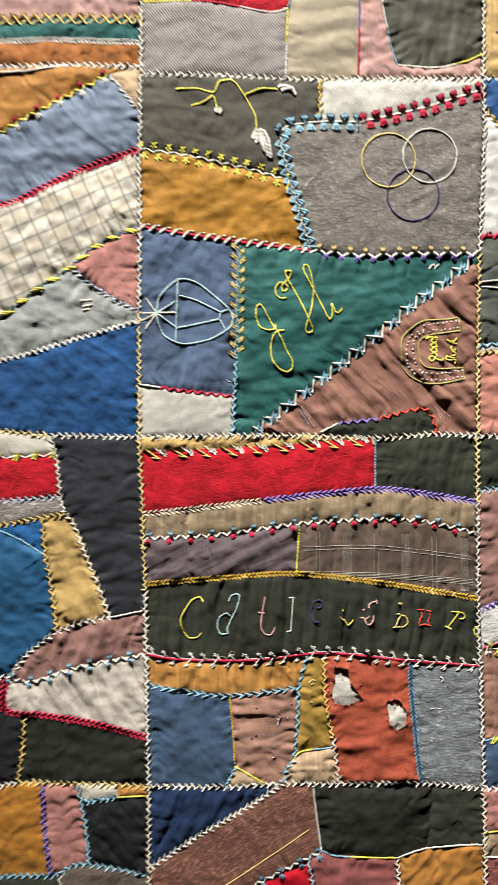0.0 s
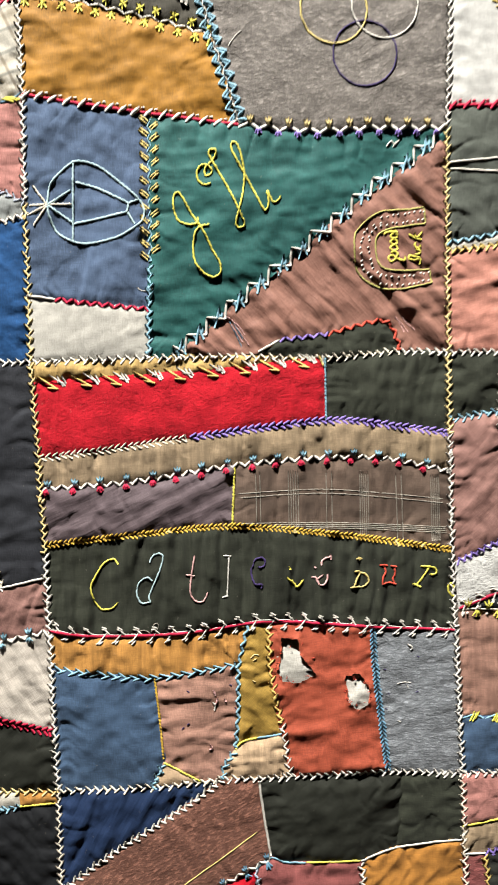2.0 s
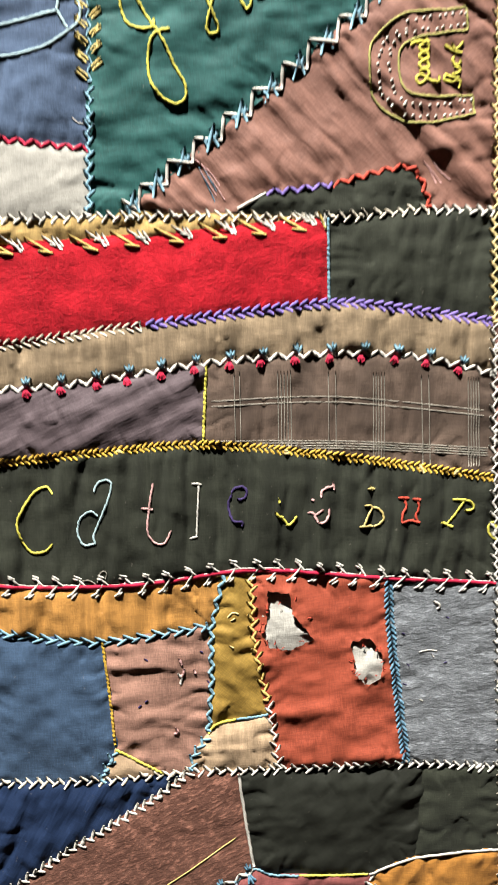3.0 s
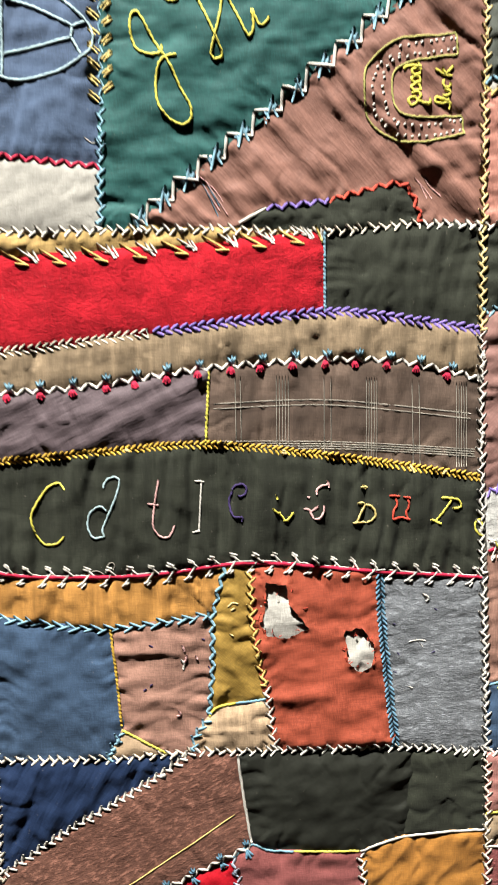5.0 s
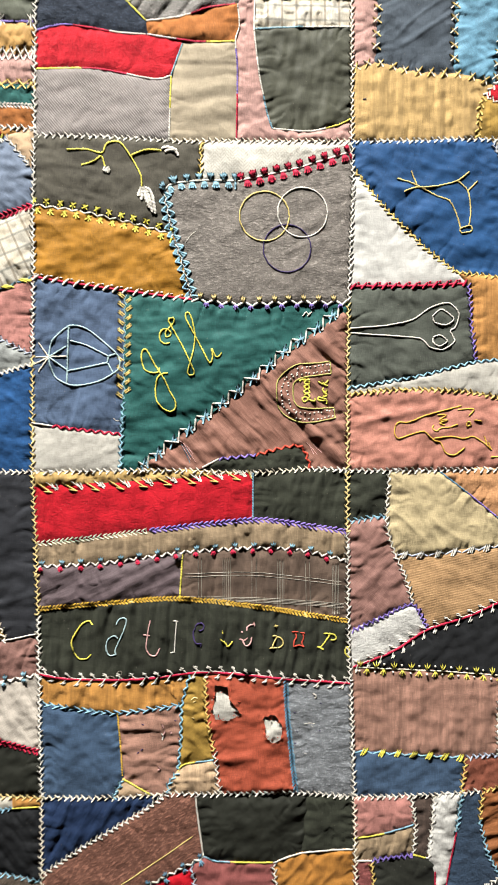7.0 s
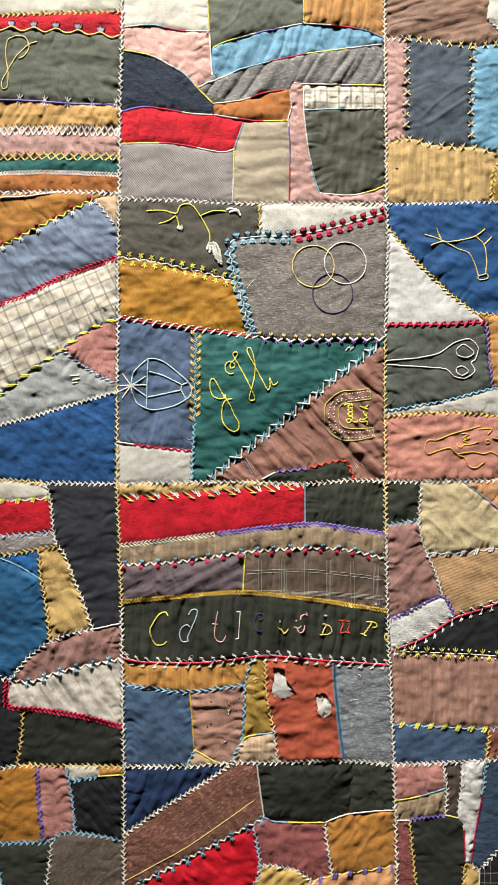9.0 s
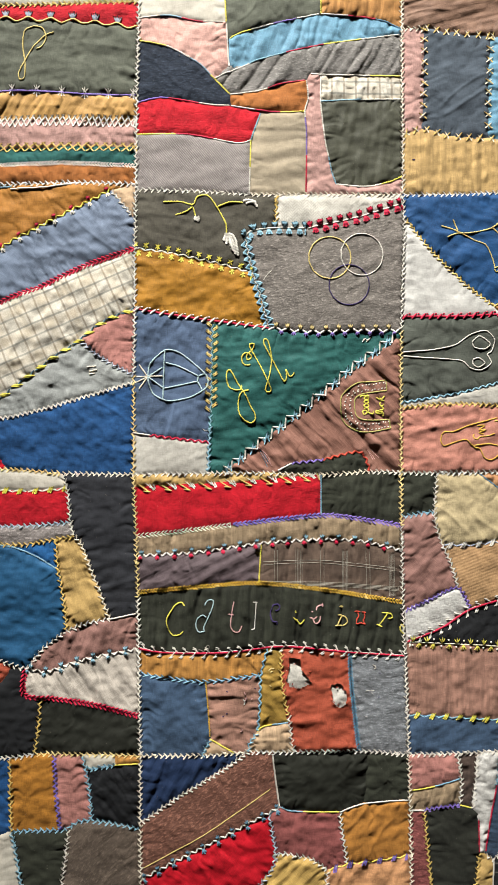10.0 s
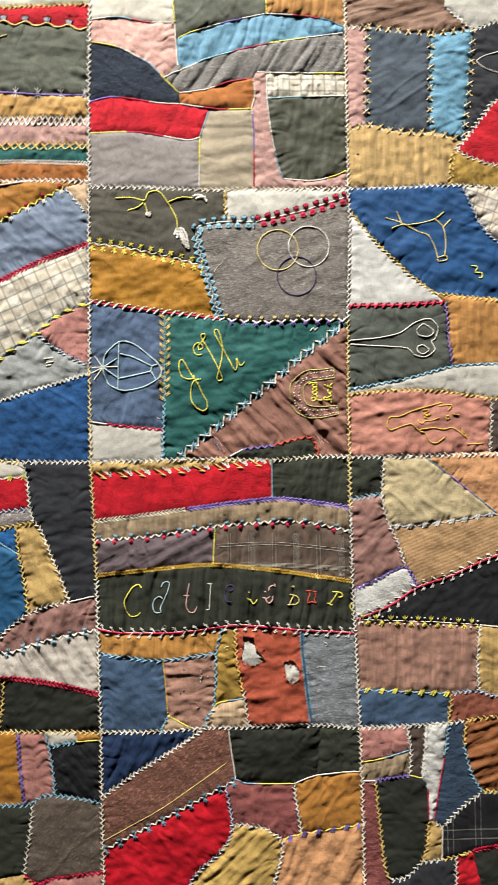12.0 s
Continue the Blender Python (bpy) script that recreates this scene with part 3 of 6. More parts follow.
rust_brown_2 = patch("rust_brown", "cotton", [(-0.4000, 1.8430), (-0.3060, 1.8480), (-0.2310, 1.8520), (-0.1480, 1.8500), (-0.1480, 1.8290), (-0.2120, 1.8300), (-0.3060, 1.8260), (-0.4000, 1.8210)])

# left second block
mustard_brown_1 = patch("mustard_brown", "silk", [(-0.4000, 1.8210), (-0.3060, 1.8260), (-0.2120, 1.8300), (-0.1480, 1.8290), (-0.1760, 1.8220), (-0.2120, 1.8030), (-0.2620, 1.7760), (-0.3050, 1.7500), (-0.4000, 1.6620)])
tan_beige_3 = patch("tan_beige", "plain", [(-0.1760, 1.8220), (-0.1480, 1.8290), (-0.1510, 1.7920), (-0.1640, 1.8080)])
pale_slate_1 = patch("pale_slate", "silk", [(-0.1760, 1.8220), (-0.1640, 1.8080), (-0.1510, 1.7920), (-0.1490, 1.7560), (-0.2110, 1.7330), (-0.2550, 1.7110), (-0.3040, 1.6900), (-0.4000, 1.6120), (-0.4000, 1.6620), (-0.3050, 1.7500), (-0.2620, 1.7760), (-0.2120, 1.8030)])
cream_linen_4 = patch("cream_linen", "check", [(-0.1490, 1.7560), (-0.1490, 1.6870), (-0.1850, 1.6710), (-0.2100, 1.6510), (-0.2410, 1.6300), (-0.3030, 1.5820), (-0.3270, 1.5640), (-0.4000, 1.5180), (-0.4000, 1.6120), (-0.3040, 1.6900), (-0.2550, 1.7110), (-0.2110, 1.7330)], turn=24, folds=60)
brick_pink_1 = patch("brick_pink", "cotton", [(-0.1490, 1.6870), (-0.1500, 1.6120), (-0.1850, 1.6310), (-0.2100, 1.6510), (-0.1850, 1.6710)])
silver_grey_1 = patch("silver_grey", "silk", [(-0.2100, 1.6510), (-0.1850, 1.6310), (-0.1500, 1.6120), (-0.1500, 1.6040), (-0.2100, 1.5860), (-0.2530, 1.5730), (-0.3030, 1.5620), (-0.3270, 1.5640), (-0.3030, 1.5820), (-0.2410, 1.6300)])
royal_blue_1 = patch("royal_blue", "crepe", [(-0.4000, 1.5180), (-0.3270, 1.5640), (-0.3030, 1.5620), (-0.2530, 1.5730), (-0.2100, 1.5860), (-0.1500, 1.6040), (-0.1500, 1.5000), (-0.2290, 1.5010), (-0.2900, 1.5060), (-0.3020, 1.5220), (-0.3400, 1.5470), (-0.4000, 1.5120)], folds=-40)
red_4 = patch("red", "velvet", [(-0.4000, 1.5120), (-0.3400, 1.5470), (-0.3020, 1.5220), (-0.2900, 1.5060), (-0.3390, 1.5050), (-0.4000, 1.5050)])

# left third block
cream_linen_5 = patch("cream_linen", "plain", [(-0.4000, 1.5050), (-0.3390, 1.5050), (-0.2900, 1.5060), (-0.2290, 1.5010), (-0.2240, 1.4850), (-0.2650, 1.4820), (-0.3020, 1.4830), (-0.4000, 1.4840)])
red_5 = patch("red", "velvet", [(-0.4000, 1.4840), (-0.3020, 1.4830), (-0.2650, 1.4820), (-0.2240, 1.4850), (-0.2200, 1.4470), (-0.2640, 1.4430), (-0.3010, 1.4430), (-0.4000, 1.4440)])
grey_mauve_2 = patch("grey_mauve", "wool", [(-0.4000, 1.4440), (-0.3010, 1.4430), (-0.2640, 1.4430), (-0.2200, 1.4470), (-0.2160, 1.4310), (-0.2360, 1.4280), (-0.2700, 1.4220), (-0.2830, 1.4190), (-0.3010, 1.4220), (-0.4000, 1.4160)])
charcoal_1 = patch("charcoal", "cotton", [(-0.2290, 1.5010), (-0.1500, 1.5000), (-0.1470, 1.4310), (-0.1450, 1.3620), (-0.1460, 1.3440), (-0.1760, 1.3380), (-0.1920, 1.3810), (-0.2080, 1.4220), (-0.2160, 1.4310), (-0.2200, 1.4470), (-0.2240, 1.4850)], folds=0)
cobalt_blue_1 = patch("cobalt_blue", "cotton", [(-0.2830, 1.4190), (-0.2700, 1.4220), (-0.2360, 1.4280), (-0.2340, 1.3940), (-0.2580, 1.4090)])
steel_blue_1 = patch("steel_blue", "silk", [(-0.4000, 1.4160), (-0.3010, 1.4220), (-0.2830, 1.4190), (-0.2580, 1.4090), (-0.2340, 1.3940), (-0.2310, 1.3810), (-0.2250, 1.3400), (-0.2250, 1.3250), (-0.2500, 1.3060), (-0.2690, 1.2850), (-0.2840, 1.2870), (-0.3000, 1.2930), (-0.4000, 1.3020)])
straw_2 = patch("straw", "silk", [(-0.2360, 1.4280), (-0.2160, 1.4310), (-0.2080, 1.4220), (-0.1920, 1.3810), (-0.1760, 1.3380), (-0.2010, 1.3340), (-0.2250, 1.3250), (-0.2250, 1.3400), (-0.2310, 1.3810), (-0.2340, 1.3940)], folds=-70, gather=0.6)
mauve_brown_1 = patch("mauve_brown", "silk", [(-0.2250, 1.3250), (-0.2010, 1.3340), (-0.1760, 1.3380), (-0.1460, 1.3440), (-0.1440, 1.3050), (-0.2070, 1.2930), (-0.2440, 1.2810), (-0.2690, 1.2850), (-0.2500, 1.3060)], folds=70, gather=0.9)
bone_1 = patch("bone", "silk", [(-0.2690, 1.2850), (-0.2440, 1.2810), (-0.2070, 1.2930), (-0.1440, 1.3050), (-0.1440, 1.2300), (-0.1880, 1.2420), (-0.2380, 1.2510), (-0.2530, 1.2490), (-0.2700, 1.2550)], folds=-60, gather=0.7)
black_olive_1 = patch("black_olive", "silk", [(-0.2530, 1.2490), (-0.2380, 1.2510), (-0.1880, 1.2420), (-0.1440, 1.2300), (-0.1420, 1.1860), (-0.2060, 1.1890), (-0.2590, 1.1900), (-0.2550, 1.2190)])
black_1 = patch("black", "cotton", [(-0.2990, 1.2660), (-0.2840, 1.2870), (-0.2690, 1.2850), (-0.2700, 1.2550), (-0.2530, 1.2490), (-0.2550, 1.2190), (-0.2590, 1.1900), (-0.2980, 1.1860), (-0.4000, 1.1890), (-0.4000, 1.2040)])
burnt_orange_2 = patch("burnt_orange", "cotton", [(-0.4000, 1.3020), (-0.3000, 1.2930), (-0.2840, 1.2870), (-0.2990, 1.2660), (-0.4000, 1.2040)])

# left bottom block
royal_blue_2 = patch("royal_blue", "cotton", [(-0.4000, 1.1890), (-0.2980, 1.1860), (-0.2860, 1.1860), (-0.2840, 1.1060), (-0.2970, 1.1020), (-0.4000, 1.1060)])
mustard_brown_2 = patch("mustard_brown", "cotton", [(-0.2860, 1.1860), (-0.2590, 1.1900), (-0.2370, 1.1880), (-0.2350, 1.1450), (-0.2300, 1.1060), (-0.2840, 1.1060)])
brick_pink_2 = patch("brick_pink", "cotton", [(-0.2370, 1.1880), (-0.2060, 1.1890), (-0.1980, 1.1470), (-0.1960, 1.1160), (-0.2150, 1.1130), (-0.2210, 1.1060), (-0.2300, 1.1060), (-0.2350, 1.1450)])
cream_linen_6 = patch("cream_linen", "plain", [(-0.2060, 1.1890), (-0.1700, 1.1880), (-0.1700, 1.1760), (-0.2000, 1.1720)])
ochre_2 = patch("ochre", "stripe", [(-0.1700, 1.1880), (-0.1420, 1.1860), (-0.1440, 1.1770), (-0.1700, 1.1760)])
black_2 = patch("black", "silk", [(-0.2000, 1.1720), (-0.1700, 1.1760), (-0.1440, 1.1770), (-0.1420, 1.1050), (-0.1960, 1.1160), (-0.1980, 1.1470)], folds=-50, gather=0.6)
bottle_green_4 = patch("bottle_green", "cotton", [(-0.2840, 1.1060), (-0.2300, 1.1060), (-0.2210, 1.1060), (-0.2260, 1.0640), (-0.2320, 1.0270), (-0.2690, 1.0220), (-0.2780, 1.0780)])
cream_linen_7 = patch("cream_linen", "plain", [(-0.4000, 1.1060), (-0.2970, 1.1020), (-0.2840, 1.1060), (-0.2780, 1.0780), (-0.2690, 1.0220), (-0.4000, 1.0220)])
straw_3 = patch("straw", "silk", [(-0.4000, 1.0220), (-0.2690, 1.0220), (-0.2320, 1.0270), (-0.2170, 1.0150), (-0.2150, 0.9000), (-0.4000, 0.9000)])
brick_pink_3 = patch("brick_pink", "cotton", [(-0.2170, 1.0150), (-0.1950, 1.0210), (-0.1410, 1.0250), (-0.1360, 0.9000), (-0.2150, 0.9000)])
grey_brown_1 = patch("grey_brown", "wool", [(-0.2210, 1.1060), (-0.2150, 1.1130), (-0.1960, 1.1160), (-0.1420, 1.1050), (-0.1410, 1.0250), (-0.1950, 1.0210), (-0.2170, 1.0150), (-0.2320, 1.0270), (-0.2260, 1.0640)], turn=45, folds=50)

# centre bottom block
navy_blue_1 = patch("navy_blue", "silkw", [(-0.1420, 1.1860), (-0.0730, 1.1850), (-0.0210, 1.1880), (-0.0490, 1.1690), (-0.1000, 1.1390), (-0.1410, 1.1120)], folds=60, gather=0.8)
brown_tweed_1 = patch("brown_tweed", "tweed", [(-0.0210, 1.1880), (0.0060, 1.1850), (0.0100, 1.1540), (0.0140, 1.1260), (0.0020, 1.1180), (-0.0620, 1.0880), (-0.1120, 1.0640), (-0.1400, 1.0500), (-0.1410, 1.1120), (-0.1000, 1.1390), (-0.0490, 1.1690)], turn=27)
bottle_green_5 = patch("bottle_green", "cotton", [(0.1150, 1.1830), (0.1610, 1.1820), (0.1600, 1.1310), (0.1100, 1.1280)])
black_olive_2 = patch("black_olive", "silk", [(0.0060, 1.1850), (0.0300, 1.1870), (0.1150, 1.1830), (0.1100, 1.1280), (0.0820, 1.1190), (0.0290, 1.1210), (0.0140, 1.1260), (0.0100, 1.1540)])
red_6 = patch("red", "silk", [(-0.1400, 1.0500), (-0.0700, 1.0820), (0.0020, 1.1180), (0.0070, 1.0890), (0.0080, 1.0640), (-0.0080, 1.0400), (-0.0420, 1.0060), (-0.0670, 0.9000), (-0.1440, 0.9000)])
dusty_red_1 = patch("dusty_red", "cotton", [(0.0020, 1.1180), (0.0140, 1.1260), (0.0290, 1.1210), (0.0820, 1.1190), (0.0850, 1.0930), (0.0900, 1.0610), (0.0680, 1.0540), (0.0480, 1.0680), (0.0120, 1.0740), (0.0080, 1.0640), (0.0070, 1.0890)])
ochre_brown_1 = patch("ochre_brown", "cotton", [(0.0820, 1.1190), (0.1100, 1.1280), (0.1600, 1.1310), (0.1600, 1.1030), (0.1610, 1.0690), (0.1210, 1.0640), (0.0900, 1.0610), (0.0850, 1.0930)])
straw_gold_1 = patch("straw_gold", "silkw", [(0.0080, 1.0640), (0.0120, 1.0740), (0.0480, 1.0680), (0.0680, 1.0540), (0.0640, 1.0280), (0.0570, 1.0020), (0.0500, 0.9000), (-0.0670, 0.9000), (-0.0420, 1.0060), (-0.0080, 1.0400)], folds=40, gather=0.7)
peach_1 = patch("peach", "crepe", [(0.0680, 1.0540), (0.0900, 1.0610), (0.1210, 1.0640), (0.1610, 1.0690), (0.1630, 0.9980), (0.1630, 0.9000), (0.0500, 0.9000), (0.0570, 1.0020), (0.0640, 1.0280)], folds=60, gather=0.6)

# right top block
walnut_brown_1 = patch("walnut_brown", "silkw", [(0.1580, 2.1400), (0.2900, 2.1400), (0.2800, 2.0410), (0.3130, 2.0140), (0.2620, 2.0080), (0.2110, 2.0120), (0.1840, 2.0160), (0.1580, 2.0140)], folds=15, gather=0.9)
ivory_2 = patch("ivory", "plain", [(0.2900, 2.1400), (0.4200, 2.1400), (0.4200, 2.0240), (0.3430, 2.0230), (0.3130, 2.0140), (0.2800, 2.0410)])
dusty_pink_3 = patch("dusty_pink", "cotton", [(0.1580, 2.0140), (0.1840, 2.0160), (0.1830, 1.9450), (0.1810, 1.8980), (0.1600, 1.8920), (0.1590, 1.9520)])
slate_charcoal_1 = patch("slate_charcoal", "cotton", [(0.1840, 2.0160), (0.2110, 2.0120), (0.2620, 2.0080), (0.2590, 1.9460), (0.2580, 1.8880), (0.2160, 1.8900), (0.1810, 1.8980), (0.1830, 1.9450)])
sky_blue_2 = patch("sky_blue", "silk", [(0.2620, 2.0080), (0.3130, 2.0140), (0.3070, 1.9460), (0.2990, 1.8780), (0.2840, 1.8840), (0.2580, 1.8880), (0.2590, 1.9460)])
charcoal_2 = patch("charcoal", "cotton", [(0.3130, 2.0140), (0.3430, 2.0230), (0.4200, 2.0240), (0.4200, 1.9480), (0.3410, 1.9270), (0.3260, 1.9120), (0.2990, 1.8780), (0.3070, 1.9460)])
red_7 = patch("red", "velvet", [(0.2890, 1.8670), (0.2990, 1.8780), (0.3260, 1.9120), (0.3410, 1.9270), (0.4200, 1.9480), (0.4200, 1.8440), (0.3400, 1.8490), (0.3110, 1.8570)])
olive_gold_2 = patch("olive_gold", "stripe", [(0.2820, 1.8250), (0.2840, 1.8540), (0.2890, 1.8670), (0.3110, 1.8570), (0.3400, 1.8490), (0.4200, 1.8440), (0.4200, 1.8220), (0.3390, 1.8220), (0.2970, 1.8230)])
camel_2 = patch("camel", "stripe", [(0.1600, 1.8920), (0.1810, 1.8980), (0.2160, 1.8900), (0.2580, 1.8880), (0.2840, 1.8840), (0.2990, 1.8780), (0.2890, 1.8670), (0.2840, 1.8540), (0.2820, 1.8250), (0.2150, 1.8220), (0.1580, 1.8210)], folds=88, gather=0.5)

# right second block
deep_blue_1 = patch("deep_blue", "silk", [(0.1580, 1.8210), (0.2150, 1.8220), (0.2820, 1.8250), (0.2970, 1.8230), (0.3160, 1.7810), (0.3380, 1.7570), (0.4200, 1.7070), (0.4200, 1.6760), (0.3360, 1.6870), (0.3010, 1.6900), (0.2600, 1.6950), (0.2260, 1.7220), (0.1860, 1.7620), (0.1610, 1.7930)])
bone_2 = patch("bone", "check", [(0.2970, 1.8230), (0.3390, 1.8220), (0.4200, 1.8220), (0.4200, 1.7070), (0.3380, 1.7570), (0.3160, 1.7810)], turn=-20)
white_cotton_1 = patch("white_cotton", "plain", [(0.1610, 1.7930), (0.1860, 1.7620), (0.2260, 1.7220), (0.2600, 1.6950), (0.2730, 1.6840), (0.2260, 1.6810), (0.1570, 1.6800)])
charcoal_green_1 = patch("charcoal_green", "cotton", [(0.1570, 1.6800), (0.2260, 1.6810), (0.2730, 1.6840), (0.2760, 1.6410), (0.2800, 1.6070), (0.2240, 1.5930), (0.1540, 1.5810)])
amber_2 = patch("amber", "stripe", [(0.2730, 1.6840), (0.2600, 1.6950), (0.3010, 1.6900), (0.3360, 1.6870), (0.4200, 1.6760), (0.4200, 1.6110), (0.3350, 1.6100), (0.2800, 1.6070), (0.2760, 1.6410)], folds=85)
ivory_3 = patch("ivory", "plain", [(0.1540, 1.5810), (0.2240, 1.5930), (0.2800, 1.6070), (0.3350, 1.6100), (0.4200, 1.6110), (0.4200, 1.5700), (0.3270, 1.5690), (0.3120, 1.5710), (0.2580, 1.5790), (0.1970, 1.5790), (0.1540, 1.5750)])
salmon_1 = patch("salmon", "silk", [(0.1540, 1.5750), (0.1970, 1.5790), (0.2580, 1.5790), (0.3120, 1.5710), (0.3270, 1.5690), (0.3250, 1.5320), (0.3230, 1.5040), (0.2430, 1.5010), (0.1540, 1.5010)], folds=10, pleats=(((0.1620, 1.5440), (0.1930, 1.5550)), ((0.1930, 1.5550), (0.2390, 1.5620)),))
dark_brown_1 = patch("dark_brown", "stripe", [(0.3270, 1.5690), (0.4200, 1.5700), (0.4200, 1.5000), (0.3230, 1.5040), (0.3250, 1.5320)])

# right third block
bottle_green_6 = patch("bottle_green", "cotton", [(0.1540, 1.5010), (0.1950, 1.5000), (0.1920, 1.4570), (0.1540, 1.4510)])
khaki_1 = patch("khaki", "cotton", [(0.1950, 1.5000), (0.2430, 1.5010), (0.2760, 1.4760), (0.3100, 1.4480), (0.3310, 1.4310), (0.2890, 1.4250), (0.2340, 1.4190), (0.2010, 1.4190), (0.1940, 1.4400), (0.1920, 1.4570)])
peach_2 = patch("peach", "crepe", [(0.2430, 1.5010), (0.3230, 1.5040), (0.4200, 1.5000), (0.4200, 1.4300), (0.3310, 1.4310), (0.3100, 1.4480), (0.2760, 1.4760)])
mauve_brown_2 = patch("mauve_brown", "silk", [(0.1540, 1.4510), (0.1920, 1.4570), (0.1940, 1.4400), (0.2010, 1.4190), (0.2100, 1.4000), (0.2190, 1.3700), (0.1930, 1.3600), (0.1580, 1.3440), (0.1560, 1.4010)])
fawn_1 = patch("fawn", "twillf", [(0.2010, 1.4190), (0.2340, 1.4190), (0.2890, 1.4250), (0.3310, 1.4310), (0.4200, 1.4300), (0.4200, 1.4000), (0.3300, 1.3810), (0.2740, 1.3580), (0.2330, 1.3450), (0.2190, 1.3700), (0.2100, 1.4000)], turn=80)
white_cotton_2 = patch("white_cotton", "velvet", [(0.1580, 1.3440), (0.1930, 1.3600), (0.2190, 1.3700), (0.2330, 1.3450), (0.1990, 1.3240), (0.1600, 1.3090)])
black_3 = patch("black", "cotton", [(0.1600, 1.3090), (0.1990, 1.3240), (0.2330, 1.3450), (0.2740, 1.3580), (0.3300, 1.3810), (0.4200, 1.4000), (0.4200, 1.2910), (0.3290, 1.2960), (0.3070, 1.2990), (0.2460, 1.3040)])
rose_brown_2 = patch("rose_brown", "stripe", [(0.1600, 1.3090), (0.2460, 1.3040), (0.3070, 1.2990), (0.3030, 1.2580), (0.3040, 1.2210), (0.2710, 1.2190), (0.2040, 1.2240), (0.1620, 1.2270)], folds=88, gather=0.4)
straw_4 = patch("straw", "stripe", [(0.3070, 1.2990), (0.3290, 1.2960), (0.4200, 1.2910), (0.4200, 1.2140), (0.3270, 1.2140), (0.3040, 1.2210), (0.3030, 1.2580)])
denim_blue_2 = patch("denim_blue", "cotton", [(0.1620, 1.2270), (0.2040, 1.2240), (0.2710, 1.2190), (0.2670, 1.1840), (0.2170, 1.1820), (0.1610, 1.1820)])
red_brown_1 = patch("red_brown", "silk", [(0.2710, 1.2190), (0.3040, 1.2210), (0.3270, 1.2140), (0.4200, 1.2140), (0.4200, 1.1830), (0.3260, 1.1890), (0.2880, 1.1860), (0.2670, 1.1840)])

# right bottom block
brick_pink_4 = patch("brick_pink", "cotton", [(0.1610, 1.1820), (0.2170, 1.1820), (0.2210, 1.1540), (0.1890, 1.1450), (0.1610, 1.1410)])
taupe_2 = patch("taupe", "stripe", [(0.1610, 1.1410), (0.1890, 1.1450), (0.2210, 1.1540), (0.2190, 1.1240), (0.1950, 1.1220), (0.1620, 1.1190)], folds=70, gather=0.8)
dark_brown_2 = patch("dark_brown", "stripe", [(0.2170, 1.1820), (0.2400, 1.1820), (0.2370, 1.1470), (0.2340, 1.1200), (0.2190, 1.1240), (0.2210, 1.1540)])
white_cotton_3 = patch("white_cotton", "crepe", [(0.2400, 1.1820), (0.2670, 1.1840), (0.2620, 1.1460), (0.2540, 1.1060), (0.2480, 1.0690), (0.2410, 1.0700), (0.2410, 1.1070), (0.2340, 1.1200), (0.2370, 1.1470)])
ink_blue_1 = patch("ink_blue", "velvet", [(0.2670, 1.1840), (0.2880, 1.1860), (0.2850, 1.1580), (0.2930, 1.1250), (0.3060, 1.1010), (0.2820, 1.0850), (0.2580, 1.0630), (0.2480, 1.0690), (0.2540, 1.1060), (0.2620, 1.1460)])
rust_velvet_1 = patch("rust_velvet", "silkw", [(0.2880, 1.1860), (0.3260, 1.1890), (0.4200, 1.1830), (0.4200, 1.0960), (0.3250, 1.1020), (0.3060, 1.1010), (0.2930, 1.1250), (0.2850, 1.1580)], folds=20, gather=0.9)
dusty_red_2 = patch("dusty_red", "wool", [(0.1620, 1.1190), (0.1780, 1.1190), (0.1820, 1.0760), (0.1870, 1.0230), (0.1930, 1.0020), (0.1890, 0.9000), (0.1630, 0.9000), (0.1630, 0.9980), (0.1610, 1.0690)])
black_olive_3 = patch("black_olive", "cotton", [(0.1780, 1.1190), (0.1950, 1.1220), (0.2190, 1.1240), (0.2340, 1.1200), (0.2410, 1.1070), (0.2410, 1.0700), (0.2380, 1.0410), (0.2320, 1.0210), (0.2130, 1.0050), (0.1930, 1.0020), (0.1870, 1.0230), (0.1820, 1.0760)])
straw_5 = patch("straw", "silk", [(0.2410, 1.0700), (0.2480, 1.0690), (0.2580, 1.0630), (0.2560, 1.0230), (0.2320, 1.0210), (0.2380, 1.0410)])
black_4 = patch("black", "plaid", [(0.2580, 1.0630), (0.2820, 1.0850), (0.3060, 1.1010), (0.3250, 1.1020), (0.4200, 1.0960), (0.4200, 1.0360), (0.3230, 1.0370), (0.2930, 1.0320), (0.2730, 1.0270), (0.2560, 1.0230)])
charcoal_3 = patch("charcoal", "cotton", [(0.1930, 1.0020), (0.2130, 1.0050), (0.2320, 1.0210), (0.2560, 1.0230), (0.2730, 1.0270), (0.2720, 0.9930), (0.2690, 0.9000), (0.1890, 0.9000)])
red_8 = patch("red", "cotton", [(0.2730, 1.0270), (0.2930, 1.0320), (0.3010, 0.9920), (0.3030, 0.9000), (0.2690, 0.9000), (0.2720, 0.9930)])
black_olive_4 = patch("black_olive", "cotton", [(0.2930, 1.0320), (0.3230, 1.0370), (0.4200, 1.0360), (0.4200, 0.9000), (0.3030, 0.9000), (0.3010, 0.9920)])

# ---- stitching ----
tree = kdtree.KDTree(len(surface))
for i, p in enumerate(surface):
    tree.insert((p[0], 0, p[2]), i)
tree.balance()


def cloth_face(x, z):
    """The y of the cloth's face at a place of the quilt."""
    return sum(surface[i][1] for _, i, _ in tree.find_n((x, 0, z), 3)) / 3


